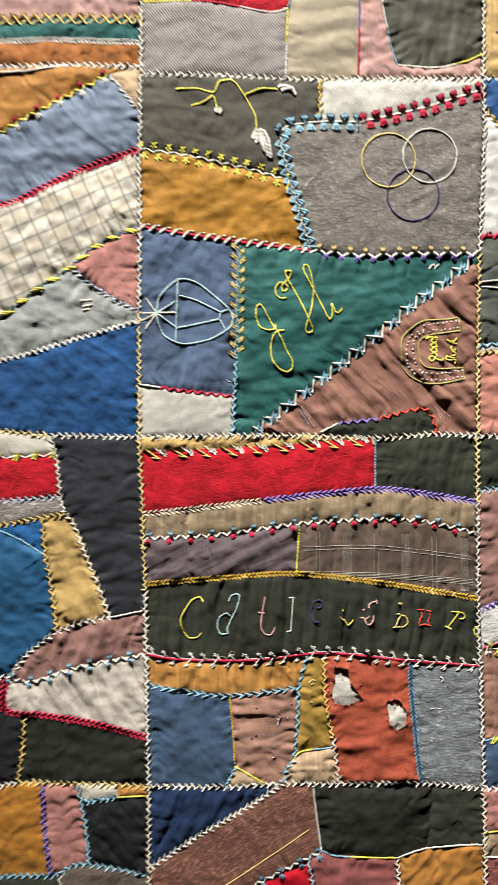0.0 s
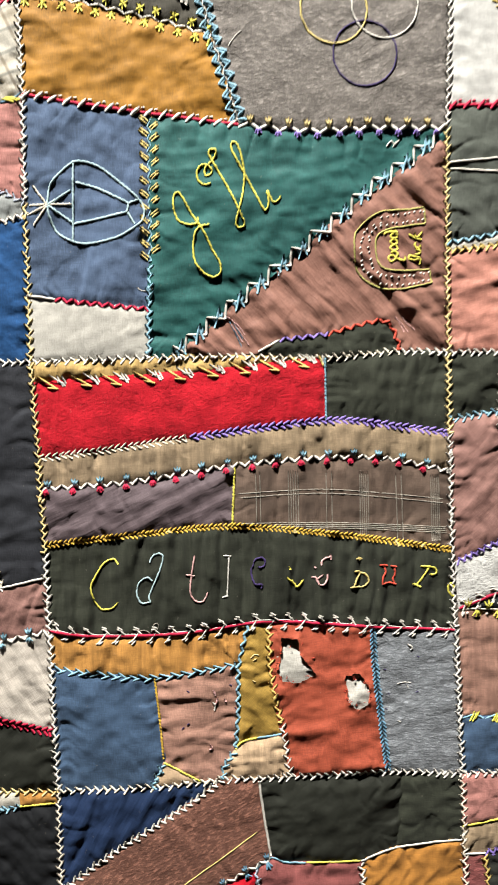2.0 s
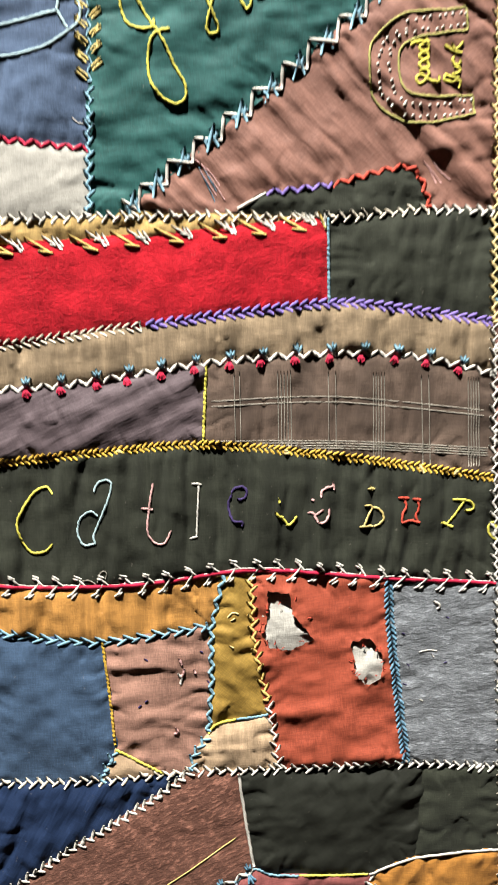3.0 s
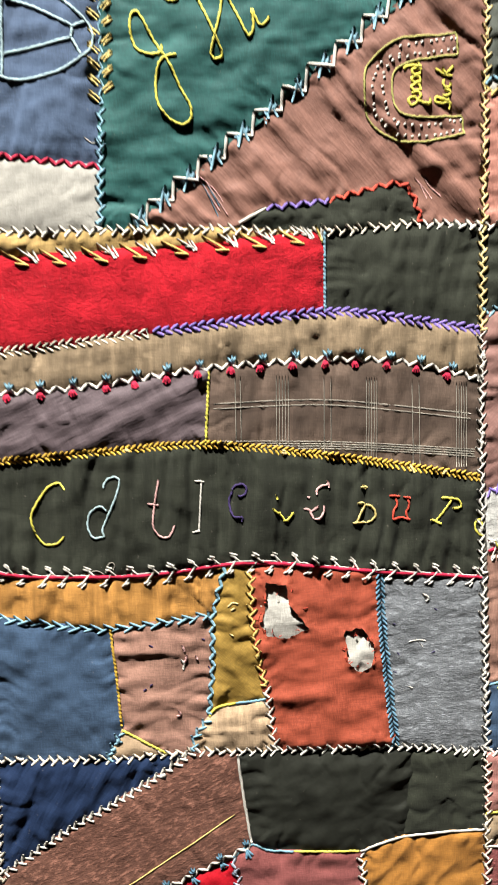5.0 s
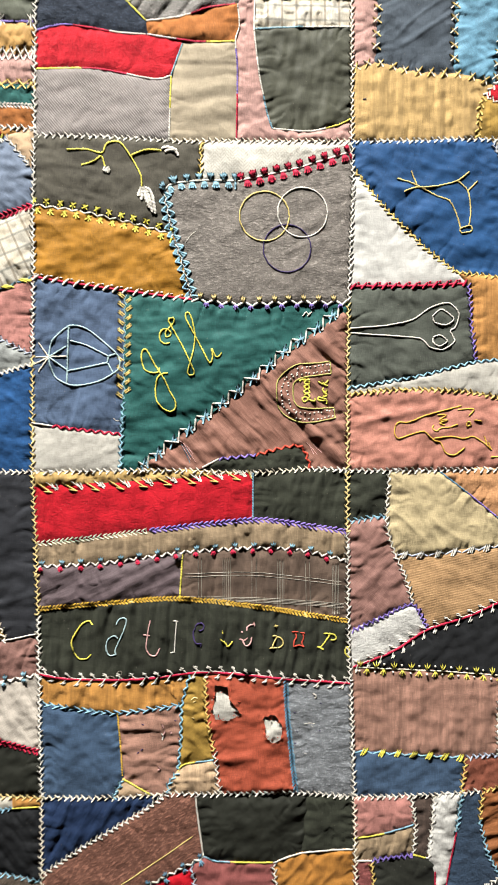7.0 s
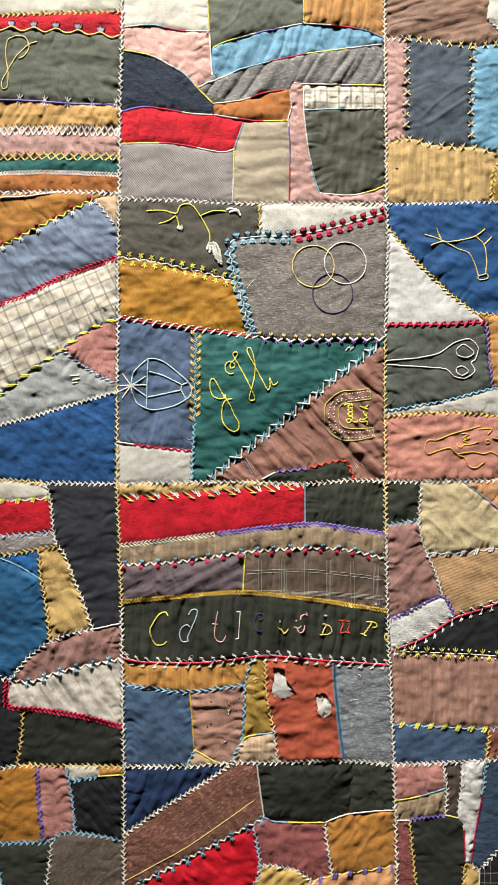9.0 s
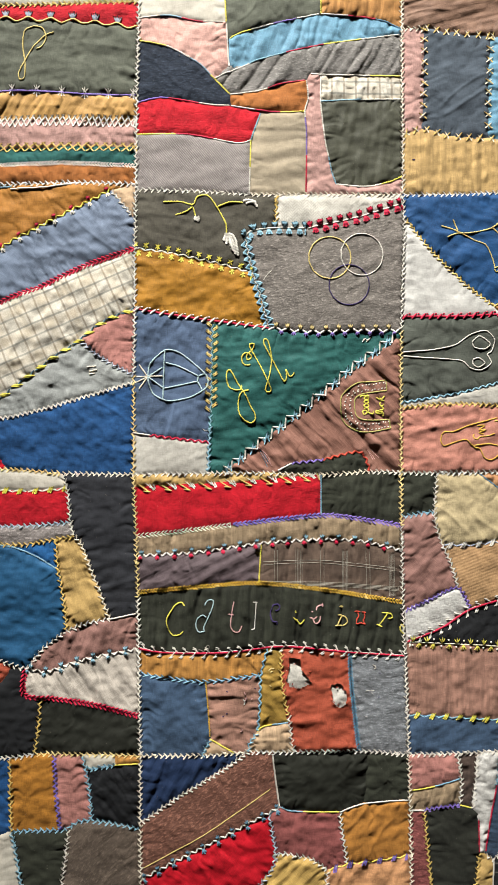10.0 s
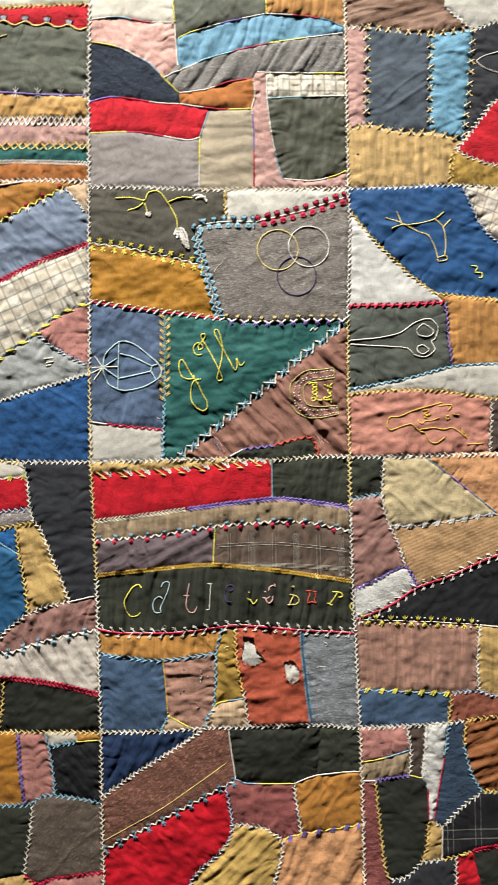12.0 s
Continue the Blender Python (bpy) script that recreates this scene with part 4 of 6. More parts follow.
class Yarn:
    """Gathers strands of thread into one mesh."""

    def __init__(self):
        self.verts, self.faces, self.slots, self.codes = [], [], [], []

    def strand(self, line, code, radius, arch=0.0, sides=6, lift=0.0):
        if code not in self.codes:
            self.codes.append(code)
        slot, pts = self.codes.index(code), []
        radii = radius if isinstance(radius, list) else [radius] * len(line)
        for (x, z), size in zip(line, radii):
            pts.append(Vector((x, cloth_face(x, z) - size * 0.35 - lift, z)))
        arch *= 0.5
        if arch:
            for k, p in enumerate(pts[1:-1], 1):
                t = k / (len(pts) - 1)
                p.y = min(p.y, pts[0].y + (pts[-1].y - pts[0].y) * t) - arch * math.sin(math.pi * t)
        start = len(self.verts)
        for k, p in enumerate(pts):
            d = (pts[min(k + 1, len(pts) - 1)] - pts[max(k - 1, 0)]).normalized()
            out = Vector((0, -1, 0))
            side = d.cross(out)
            side = side.normalized() if side.length > 1e-6 else Vector((1, 0, 0))
            out = side.cross(d)
            size = radii[k] * (0.7 if k in (0, len(pts) - 1) else 1.0) * (1 + 0.12 * noise.noise(p * 900))
            for a in range(sides):
                t = math.tau * a / sides
                self.verts.append(tuple(p + (side * math.cos(t) + out * math.sin(t) * 0.55) * size))
        for k in range(len(pts) - 1):
            for a in range(sides):
                i, j = start + k * sides + a, start + k * sides + (a + 1) % sides
                self.faces.append((i, j, j + sides, i + sides))
                self.slots.append(slot)
        self.faces += [tuple(range(start, start + sides)), tuple(range(len(self.verts) - 1, len(self.verts) - 1 - sides, -1))]
        self.slots += [slot, slot]

    def make(self, name, parent, label):
        me = bpy.data.meshes.new(name)
        me.from_pydata(self.verts, [], self.faces)
        for code in self.codes:
            me.materials.append(thread(code))
        me.polygons.foreach_set("material_index", self.slots)
        me.polygons.foreach_set("use_smooth", [True] * len(me.polygons))
        ob = new(name, me)
        ob.parent = parent
        return tagged(ob, label)


def smooth_line(points, step):
    """A gliding line through the points, cut into even steps."""
    pts, dense = [Vector(p) for p in points], []
    for i in range(len(pts) - 1):
        p0, p1, p2, p3 = pts[max(i - 1, 0)], pts[i], pts[i + 1], pts[min(i + 2, len(pts) - 1)]
        n = max(2, int((p2 - p1).length / 0.0008))
        for k in range(n):
            t = k / n
            m1, m2 = (p2 - p0) * 0.42, (p3 - p1) * 0.42
            dense.append((2 * t**3 - 3 * t**2 + 1) * p1 + (t**3 - 2 * t**2 + t) * m1 + (3 * t**2 - 2 * t**3) * p2 + (t**3 - t**2) * m2)
    dense.append(pts[-1])
    out, left = [dense[0]], step
    for a, b in zip(dense, dense[1:]):
        left -= (b - a).length
        if left <= 0:
            out.append(b)
            left = step
    return out if len(out) > 2 else [dense[0], dense[len(dense) // 2], dense[-1]]


class Seam:
    """A seam line on the quilt, with places given by distance along it and distance to its side."""

    def __init__(self, points):
        pts = smooth_line(points, 0.003) if len(points) > 2 else [Vector(p) for p in points]
        self.line, self.run = [pts[0]], [0.0]
        for a, b in zip(pts, pts[1:]):
            n = max(1, int((b - a).length / 0.002))
            for k in range(1, n + 1):
                q = a.lerp(b, k / n)
                self.run.append(self.run[-1] + (q - self.line[-1]).length)
                self.line.append(q)
        self.size = self.run[-1]

    def at(self, s, side):
        s = min(max(s, 0.0), self.size)
        i = min(int(np.searchsorted(self.run, s)), len(self.line) - 1)
        i = max(i, 1)
        a, b = self.line[i - 1], self.line[i]
        p = a.lerp(b, (s - self.run[i - 1]) / max(1e-9, self.run[i] - self.run[i - 1]))
        far, back = self.line[min(i + 3, len(self.line) - 1)], self.line[max(i - 4, 0)]
        d = (far - back).normalized()
        return (p.x - d.y * side, p.y + d.x * side)


STITCHES = dict(F="feather stitch", C="couched cord", X="crossed star stitch", D="tufted cord", L="looped stitch", B="whipped cord", Z="tufted zigzag stitch",
                W="wheat-ear stitch", G="stepped zigzag stitch", R="zigzag braid", V="long fly stitch", H="herringbone stitch", K="thick chain stitch", M="broad herringbone stitch",
                Q="whipped star stitch", S="scalloped cord", A="starred cord", U="barred zigzag stitch", P="long feather stitch", E="cross stitch")


def seam(style, codes, points):
    """A row of hand stitches along a seam, each stitch a little uneven. Positive sides lie to the left of its run."""
    line, yarn, codes = Seam(points), Yarn(), codes.split(",")
    wob = lambda amount: random.uniform(-amount, amount)
    MM, R = 0.001, 0.00064
    c0, c1, c2 = codes[0], codes[min(1, len(codes) - 1)], codes[-1]

    def stroke(s0, n0, s1, n1, code, radius=R, arch=0.00035):
        a, b = line.at(s0 * MM, n0 * MM), line.at(s1 * MM, n1 * MM)
        yarn.strand([(a[0] + (b[0] - a[0]) * k / 3, a[1] + (b[1] - a[1]) * k / 3) for k in range(4)], code, radius, arch)

    def fan(s, side, reach, code, count=3, radius=R, spread=1.6):
        for k in range(count):
            lean = (k - (count - 1) / 2) * spread
            stroke(s, side * 0.5, s + lean + wob(0.3), side * (reach - abs(lean) * 0.35 + wob(0.4)), code, radius)

    def tulip(s, side, low, high, width, code, radius=0.0007, count=3):
        for k in range(count):
            lean = 2 * k / (count - 1) - 1
            stroke(s + wob(0.3), side * low, s + lean * width + wob(0.4), side * (high - abs(lean) * 1.1 + wob(0.5)), code, radius, 0.0022)

    def stem(colours, radius=0.0008):
        """One rope of overlapping stitches for each colour."""
        for i, code in enumerate(colours):
            lo, hi = i / len(colours) * length, (i + 1) / len(colours) * length
            n = max(3, int((hi - lo) / 0.7))
            beat = [((lo + (hi - lo) * k / n) / 2.6) % 1.0 for k in range(n + 1)]
            yarn.strand([line.at((lo + (hi - lo) * k / n) * MM, (0.7 * beat[k] - 0.35 + wob(0.1)) * MM) for k in range(n + 1)], code,
                        [radius * (0.78 + 0.34 * math.sin(math.pi * p)) for p in beat], lift=0.0002)

    def zigzag(pitch, reach, code, radius=R):
        side, s = 1, 0.0
        while s < length:
            stroke(s, -side * reach + wob(0.2), min(s + pitch, length), side * reach + wob(0.2), code, radius)
            s, side = s + pitch, -side

    def cord(colours, radius=0.0009):
        n = max(2, int(line.size / 0.003))
        for i, code in enumerate(colours):
            lo, hi = i / len(colours), (i + 1) / len(colours)
            steps = max(2, int(n / len(colours)))
            yarn.strand([line.at((lo + (hi - lo) * k / steps) * line.size, wob(0.25) * MM) for k in range(steps + 1)], code, radius, lift=0.0004)

    length, s, side = line.size / MM, 0.0, 1
    if style == "F":
        gap, thick = random.uniform(2.9, 3.4), random.uniform(0.00074, 0.00088)
        while s < length:
            stroke(s + wob(0.6), side * (2.8 + wob(0.7)), min(s + 4.0, length) + wob(0.4), -side * (0.7 + wob(0.5)), c0, thick * random.uniform(0.9, 1.15))
            if random.random() < 0.05:
                stroke(s - 1.2, wob(1.5), s + 1.6, wob(1.5), c0, thick * 1.5, 0.0010)
            s, side = s + gap + wob(0.5), -side
    elif style == "C":
        if codes == ["w"]:
            cord(codes)
            while s < length:
                stroke(s, -0.9, s + 1.2, 0.9, "w", 0.0004, 0.0012)
                s += 5.0 + wob(1)
        else:
            stem(codes)
    elif style == "X":
        zigzag(6.2, 1.2, c0, 0.0009)
        while s < length:
            for reach in (6.0, -6.0):
                t = s + (0 if reach > 0 else 5)
                stroke(t, reach * 0.15, t + wob(0.5), reach * 1.35, c1, 0.0008)
                for k in (-3.0, 3.0):
                    stroke(t - k * 0.8, reach * 0.45, t + k, reach * 1.15 + wob(0.5), c1, 0.0008)
            s += 12.4 + wob(1)
    elif style == "D":
        cord([c0])
        s = 3
        while s < length:
            for end in (1, -1):
                tulip(s + (0 if end > 0 else 5) + wob(0.4), end, 0.9, 7.8, 3.2, c1, 0.0011, 4)
                stroke(s + (0 if end > 0 else 5) - 2.4, end * 2.2, s + (0 if end > 0 else 5) + 2.4, end * (2.8 + wob(0.4)), c1, 0.0009, 0.0008)
            s += 12.0 + wob(1)
    elif style == "L":
        zigzag(5, 1.3, c0)
        while s < length:
            stroke(s, side * 0.3, s + 4.5, side * 6.2 + wob(0.6), c1, 0.0011)
            stroke(s + 4.5, side * 6.2, s + 7.0, side * 1.2, c1, 0.0010)
            stroke(s + 1.2, side * 0.5, s + 6.0, side * 4.6 + wob(0.6), c1, 0.0010)
            s, side = s + 4.2 + wob(0.5), -side
    elif style == "B":
        cord([c0], 0.0011)
        while s < length:
            stroke(s, -2.8 + wob(0.4), s + 5.6, 3.2 + wob(0.5), c1, 0.0012, 0.0012)
            stroke(s + 6.6, 3.2, s + 9.0, 3.6, c1, 0.0007)
            s += 9.8 + wob(0.8)
    elif style == "Z":
        gap, half, top, low = (14.6, 7.3, 8.0, 5.6) if c2 == "p" else (22.5, 5.6, 6.0, 5.6) if c0 == "y" else (18.3, 4.6, 6.2, 5.4)
        zigzag(half, 2.1 if c2 == "p" else 1.8, c0, 0.0013 if c2 == "p" else 0.0010)
        s = half
        while s < length:
            tulip(s + wob(0.6), 1, 0.8, top, 2.4, c1, 0.0008)
            tulip(s + (half if c2 == "p" else -1.5) + wob(0.6), -1, 1.0, low, 2.0, c2, 0.0009 if c2 in "pr" else 0.0007, 4 if c2 == "r" else 3)
            s += gap + wob(0.8)
    elif style == "W":
        zigzag(4.5, 1.2, c0)
        while s < length:
            stroke(s + 1.0, side * 0.4, s - 3.0, side * (6.6 + wob(0.5)), c1, 0.0007)
            stroke(s + 2.6, side * 1.6, s - 1.2, side * (7.2 + wob(0.5)), c1, 0.0007)
            stroke(s + 0.2, side * 4.6, s - 3.8, side * (5.2 + wob(0.5)), c1, 0.0006)
            s, side = s + 4.4 + wob(0.4), -side
    elif style == "G":
        s, before = 10.0, None
        while s < length + 12:
            x, z = line.at(min(s, length - 1) * MM, 0)
            peak = (x - 0.0015 + wob(0.8) * MM, z + 0.0062 + wob(0.8) * MM)
            if before:
                foot = (before[0] - (1.2 + wob(0.8)) * MM, before[1] - (13.2 + wob(1.0)) * MM)
                for (ax, az), (bx, bz) in ((peak, foot), (foot, before)):
                    yarn.strand([(ax + (bx - ax) * k / 4, az + (bz - az) * k / 4) for k in range(5)], c0, 0.0010, 0.0003)
                mx, mz = peak[0] * 0.45 + foot[0] * 0.55, peak[1] * 0.45 + foot[1] * 0.55
                for x0, z0, x1, z1 in ((2.4, 8.2, -1.6, -6.8), (-3.2, 1.0, -0.6, -4.6), (0.0, 5.6, 4.6, -3.4), (-3.6, -1.6, 5.0, 2.6), (4.2, 5.0, 2.6, -1.0)):
                    yarn.strand([(mx + (x0 + (x1 - x0) * k / 3 + wob(0.4)) * MM, mz + (z0 + (z1 - z0) * k / 3) * MM) for k in range(4)], c1, 0.0009, 0.0006)
            before = peak
            s += 19.6 + wob(1.0)
    elif style == "R":
        zigzag(4.2, 1.5, c0, 0.0011)
        zigzag(4.2, 1.3, c0, 0.0009)
    elif style == "V":
        while s < length:
            stroke(s + 2, 3.6 + wob(0.6), s + 16, -5.6 + wob(0.8), c0, 0.00075, 0.0006)
            stroke(s + 9, -4.6 + wob(0.6), s + 17, -6.0 + wob(0.6), c0, 0.00075, 0.0006)
            stroke(s + 11, 4.4 + wob(0.6), s + 22, -4.2 + wob(0.8), c1, 0.0006, 0.0007)
            for x0, n0, x1, n1 in ((16.5, 3.2, 20.5, -4.2), (19.5, 2.6, 22.5, -3.2), (15.5, -1.0, 22.0, -2.4)):
                stroke(s + x0 + wob(0.6), n0 + wob(0.6), s + x1 + wob(0.6), n1 + wob(0.6), c1, 0.00065, 0.0011)
            s += 22.5 + wob(1.5)
    elif style == "H":
        while s < length:
            stroke(s, -2.4 + wob(0.3), s + 4.6, 2.4 + wob(0.3), c0, 0.0008)
            stroke(s + 3.0, 2.4 + wob(0.3), s + 7.0, -2.4 + wob(0.3), c0, 0.0008, 0.0012)
            s += 5.4 + wob(0.3)
    elif style == "K":
        gap, reach, thick = (5.2, 2.6, 0.00105) if c0 == "p" else (4.6, 2.7, 0.0006) if c0 == "c" else (4.8, 2.9, 0.0010) if c0 == "r" else (3.3, 2.4, 0.0008)
        while s < length:
            stroke(s + wob(0.3), 0.2 + wob(0.3), s + gap * 0.95, reach + wob(0.4), c0, thick)
            stroke(s + 0.3 * gap, 0, s + gap * 1.2, -reach + wob(0.4), c0, thick)
            if random.random() < 0.035 and c0 == "g":
                for k in range(3):
                    stroke(s + wob(1.2), wob(2), s + 2.0 + wob(1.2), -1.5 + wob(2.0), "q", 0.0007, 0.0014)
            s += gap + wob(0.4)
    elif style == "Q":
        cord([c0], 0.0012)
        n = max(4, int(line.size / 0.006))
        yarn.strand([line.at(k / n * line.size, (1.0 + wob(0.8)) * MM) for k in range(n + 1)], c1, 0.00035, lift=0.0006)
        while s < length:
            for s0, n0, s1, n1 in ((0.2, -4.4, 6.2, 2.8), (3.2, 5.6, 9.4, -0.6), (2.2, 6.8, 5.8, 5.0), (1.8, 5.2, 5.2, 4.4), (-1.6, -5.4, 2.4, -3.0), (0.6, -5.8, 3.6, -3.2)):
                stroke(s + s0 + wob(0.5), n0 + wob(0.5), s + s1 + wob(0.4), n1 + wob(0.5), c1, 0.00062, 0.0010)
            s += 12.2 + wob(1.0)
    elif style == "M":
        reach, gap = (6.4, 6.6) if c0 == "w" else (5.0, 9.8)
        while s < length:
            stroke(s, -reach + wob(0.7), s + gap * 1.4, reach + wob(0.7), c0, 0.0008)
            stroke(s + gap, reach + wob(0.7), s + gap * 1.9, -reach + wob(0.7), c0, 0.0008, 0.001)
            s += gap + wob(0.5)
    elif style == "S":
        n = int(length / 2)
        yarn.strand([line.at(k * 2 * MM, 2.4 * MM * math.sin(k * 2 / 25 * math.tau)) for k in range(n + 1)], c0, 0.0011, lift=0.0006)
        s = 6
        while s < length:
            fan(s, 1, 11.0, c1, 5, 0.0008, 2.3)
            s += 25
    elif style == "A":
        if c0 == "p":
            stem([c0], 0.0010)
            s = 9
            while s < length:
                for k in range(8):
                    t = k * math.tau / 8
                    reach = 7.0 if abs(math.sin(t)) > 0.4 else 3.2
                    stroke(s, 1.5, s + reach * 0.75 * math.cos(t) + wob(0.5), 1.5 + reach * math.sin(t) + wob(0.6), c1, 0.0006)
                s += 26 + wob(3)
        else:
            cord([c0], 0.0006)
            s = 6
            while s < length:
                tulip(s + wob(0.8), 1, 0.6, 7.6, 3.0, c1, 0.0006)
                tulip(s + 8 + wob(0.8), -1, 0.4, 6.4, 2.8, c1, 0.0006)
                for t, n0 in ((8, 4.2), (0, -3.6)):
                    stroke(s + t - 0.7, n0 + wob(0.6), s + t + 0.7, n0 + 0.4, "w", 0.0012, 0.0008)
                s += 16.5 + wob(1)
    elif style == "U":
        while s < length:
            stroke(s, -1.8 + wob(0.4), s + 10.0, 1.6 + wob(0.4), c0, 0.0008)
            stroke(s + 8.0, 1.6 + wob(0.4), s + 16.0, -1.4 + wob(0.4), c0, 0.0008)
            for k in (0, 1.8, 3.6):
                if c0 == "k":
                    stroke(s + 2.6 + k * 1.1 + wob(0.5), 2.9 + wob(0.4), s + 10.0 + k * 1.1, -2.7 + wob(0.4), c1, 0.0008, 0.0012)
                    continue
                stroke(s + 5.4 + k + wob(0.5), -3.6 + wob(0.6), s + 9.0 + k, 3.4 + wob(0.6), c1, 0.0007, 0.0012)
            s += 16.5 + wob(1.2)
    elif style == "P":
        while s < length:
            stroke(s + wob(0.6), side * (2.7 + wob(0.5)), min(s + 7.2, length), -side * (0.8 + wob(0.5)), c0, 0.0008)
            s, side = s + 4.0 + wob(0.5), -side
    elif style == "E":
        s = 2
        while s < length:
            stroke(s - 3.0 + wob(0.6), -4.4 + wob(0.7), s + 3.0 + wob(0.6), 4.2 + wob(0.7), c0, 0.0008)
            stroke(s - 3.2 + wob(0.6), 3.6 + wob(0.7), s + 3.2 + wob(0.6), -3.6 + wob(0.7), c1, 0.0007, 0.0010)
            s += 12.8 + wob(1.2)
    words = " and ".join(dict.fromkeys(THREAD_WORDS[c] for c in codes[:3]))
    return yarn.make(STITCHES[style].replace(" ", "_").replace("-", "_"), quilt, words + " hand-sewn " + STITCHES[style])


def motif(name, parent, code, mm, lines):
    """Embroidered lines of thread on a patch."""
    yarn = Yarn()
    for points in lines:
        path = smooth_line(points, 0.0008)
        beat = [(k * 0.0008 / 0.0028) % 1.0 for k in range(len(path))]
        rope = []
        for k, p in enumerate(path):
            d = (path[min(k + 1, len(path) - 1)] - path[max(k - 1, 0)]).normalized() * (0.0005 * beat[k] - 0.00025) * mm
            rope.append((p.x - d.y, p.y + d.x))
        yarn.strand(rope, code, [mm * 0.00082 * (1.0 if mm > 1.3 else 0.84 + 0.22 * math.sin(math.pi * t)) for t in beat], lift=0.0001)
    return yarn.make(name, parent, THREAD_WORDS[code] + " embroidered " + name.replace("_", " "))


def circle(x, z, r):
    return [(x + r * math.cos(k * math.tau / 28) * (1 + 0.01 * math.sin(3 * k)), z + r * math.sin(k * math.tau / 28)) for k in range(29)]


seam("F", "w", [(-0.1460, 2.1400), (-0.1450, 2.0290), (-0.1470, 1.9310), (-0.1480, 1.8230)])
seam("F", "w", [(-0.1480, 1.8230), (-0.1490, 1.7560), (-0.1490, 1.6870), (-0.1500, 1.6120)])
seam("F", "q", [(-0.1500, 1.6120), (-0.1500, 1.5000)])
seam("F", "c", [(0.1580, 2.1400), (0.1580, 2.0140), (0.1580, 1.8210)])
seam("F", "w", [(0.1580, 1.8210), (0.1590, 1.7820), (0.1550, 1.6640)])
seam("F", "q", [(0.1550, 1.6640), (0.1540, 1.5810), (0.1540, 1.5010)])
seam("F", "q", [(-0.1500, 1.5000), (-0.1470, 1.4310)])
seam("F", "q", [(-0.1470, 1.4310), (-0.1450, 1.3620)])
seam("F", "w", [(-0.1450, 1.3620), (-0.1440, 1.3050), (-0.1420, 1.1860)])
seam("F", "q", [(0.1540, 1.5010), (0.1540, 1.4410)])
seam("F", "w", [(0.1540, 1.4410), (0.1550, 1.3540), (0.1570, 1.2930)])
seam("F", "w", [(0.1570, 1.2930), (0.1590, 1.2390), (0.1610, 1.1820)])
seam("F", "c", [(-0.1420, 1.1860), (-0.1420, 1.1050), (-0.1400, 0.9510)])
seam("F", "w", [(-0.4000, 1.8210), (-0.3060, 1.8260), (-0.2120, 1.8300), (-0.1480, 1.8290)])
seam("F", "w", [(-0.1480, 1.8230), (-0.0840, 1.8220), (-0.0190, 1.8190)])
seam("F", "c", [(-0.0190, 1.8190), (0.0460, 1.8200), (0.1580, 1.8210)])
seam("F", "q", [(-0.4000, 1.5050), (-0.2900, 1.5060), (-0.2290, 1.5010)])
seam("F", "w", [(-0.2290, 1.5010), (-0.1500, 1.5000)])
seam("F", "w", [(-0.1500, 1.5000), (-0.0660, 1.5010), (0.0000, 1.5010)])
seam("F", "c", [(0.0000, 1.5010), (0.0620, 1.4990), (0.1180, 1.5030)])
seam("F", "w", [(0.1180, 1.5030), (0.1540, 1.5010)])
seam("F", "w", [(-0.4000, 1.1890), (-0.2980, 1.1860), (-0.2590, 1.1900)])
seam("F", "q", [(-0.2590, 1.1900), (-0.2060, 1.1890), (-0.1420, 1.1860)])
seam("F", "c", [(-0.1420, 1.1860), (-0.0730, 1.1850), (-0.0210, 1.1880)])
seam("F", "w", [(-0.0210, 1.1880), (0.0300, 1.1870), (0.1040, 1.1870), (0.1610, 1.1820)])
seam("C", "w,b,r,w", [(-0.1450, 2.0200), (-0.1110, 2.0240), (-0.0790, 2.0180), (-0.0450, 2.0180)])
seam("C", "w", [(-0.0450, 2.0180), (-0.0420, 1.9670)])
seam("C", "y,w,b,y", [(-0.1440, 1.9940), (-0.1110, 1.9880), (-0.0760, 1.9690), (-0.0590, 1.9520), (-0.0410, 1.9340)])
seam("C", "y,w,p,w", [(-0.0410, 1.9990), (-0.0240, 2.0070), (0.0120, 2.0180), (0.0640, 2.0300)])
seam("C", "w,r,k", [(0.0640, 2.0300), (0.1040, 2.0280), (0.1370, 2.0230), (0.1580, 2.0140)])
seam("C", "w,b,r,y,w", [(-0.0590, 1.9520), (-0.0270, 1.9660), (-0.0080, 1.9750), (0.0310, 1.9860), (0.0770, 1.9960), (0.1580, 2.0080)])
seam("C", "w,w,y", [(0.0520, 1.9600), (0.0640, 1.9590), (0.1580, 1.9590)])
seam("C", "w,r", [(-0.0410, 1.9340), (-0.0070, 1.9390), (0.0190, 1.9480), (0.0470, 1.9520)])
seam("C", "w,r,y", [(-0.0400, 1.9210), (0.0060, 1.9150), (0.0450, 1.9160)])
seam("C", "p,r,w", [(-0.1450, 1.9230), (-0.1170, 1.9290), (-0.0660, 1.9220), (-0.0400, 1.9210)])
seam("C", "y,r,w", [(-0.1460, 1.8860), (-0.0880, 1.8870), (-0.0330, 1.8780), (-0.0170, 1.8820)])
seam("C", "b", [(-0.0170, 1.8820), (-0.0060, 1.9130)])
seam("C", "y,w", [(-0.0170, 1.8820), (-0.0190, 1.8190)])
seam("C", "w,p,r", [(0.0470, 1.9520), (0.0490, 1.9310), (0.0450, 1.9160), (0.0470, 1.8880), (0.0460, 1.8200)])
seam("C", "w", [(0.0640, 1.9590), (0.0630, 1.9280)])
seam("C", "b,w", [(0.0630, 1.9280), (0.1100, 1.9310), (0.1580, 1.9320)])
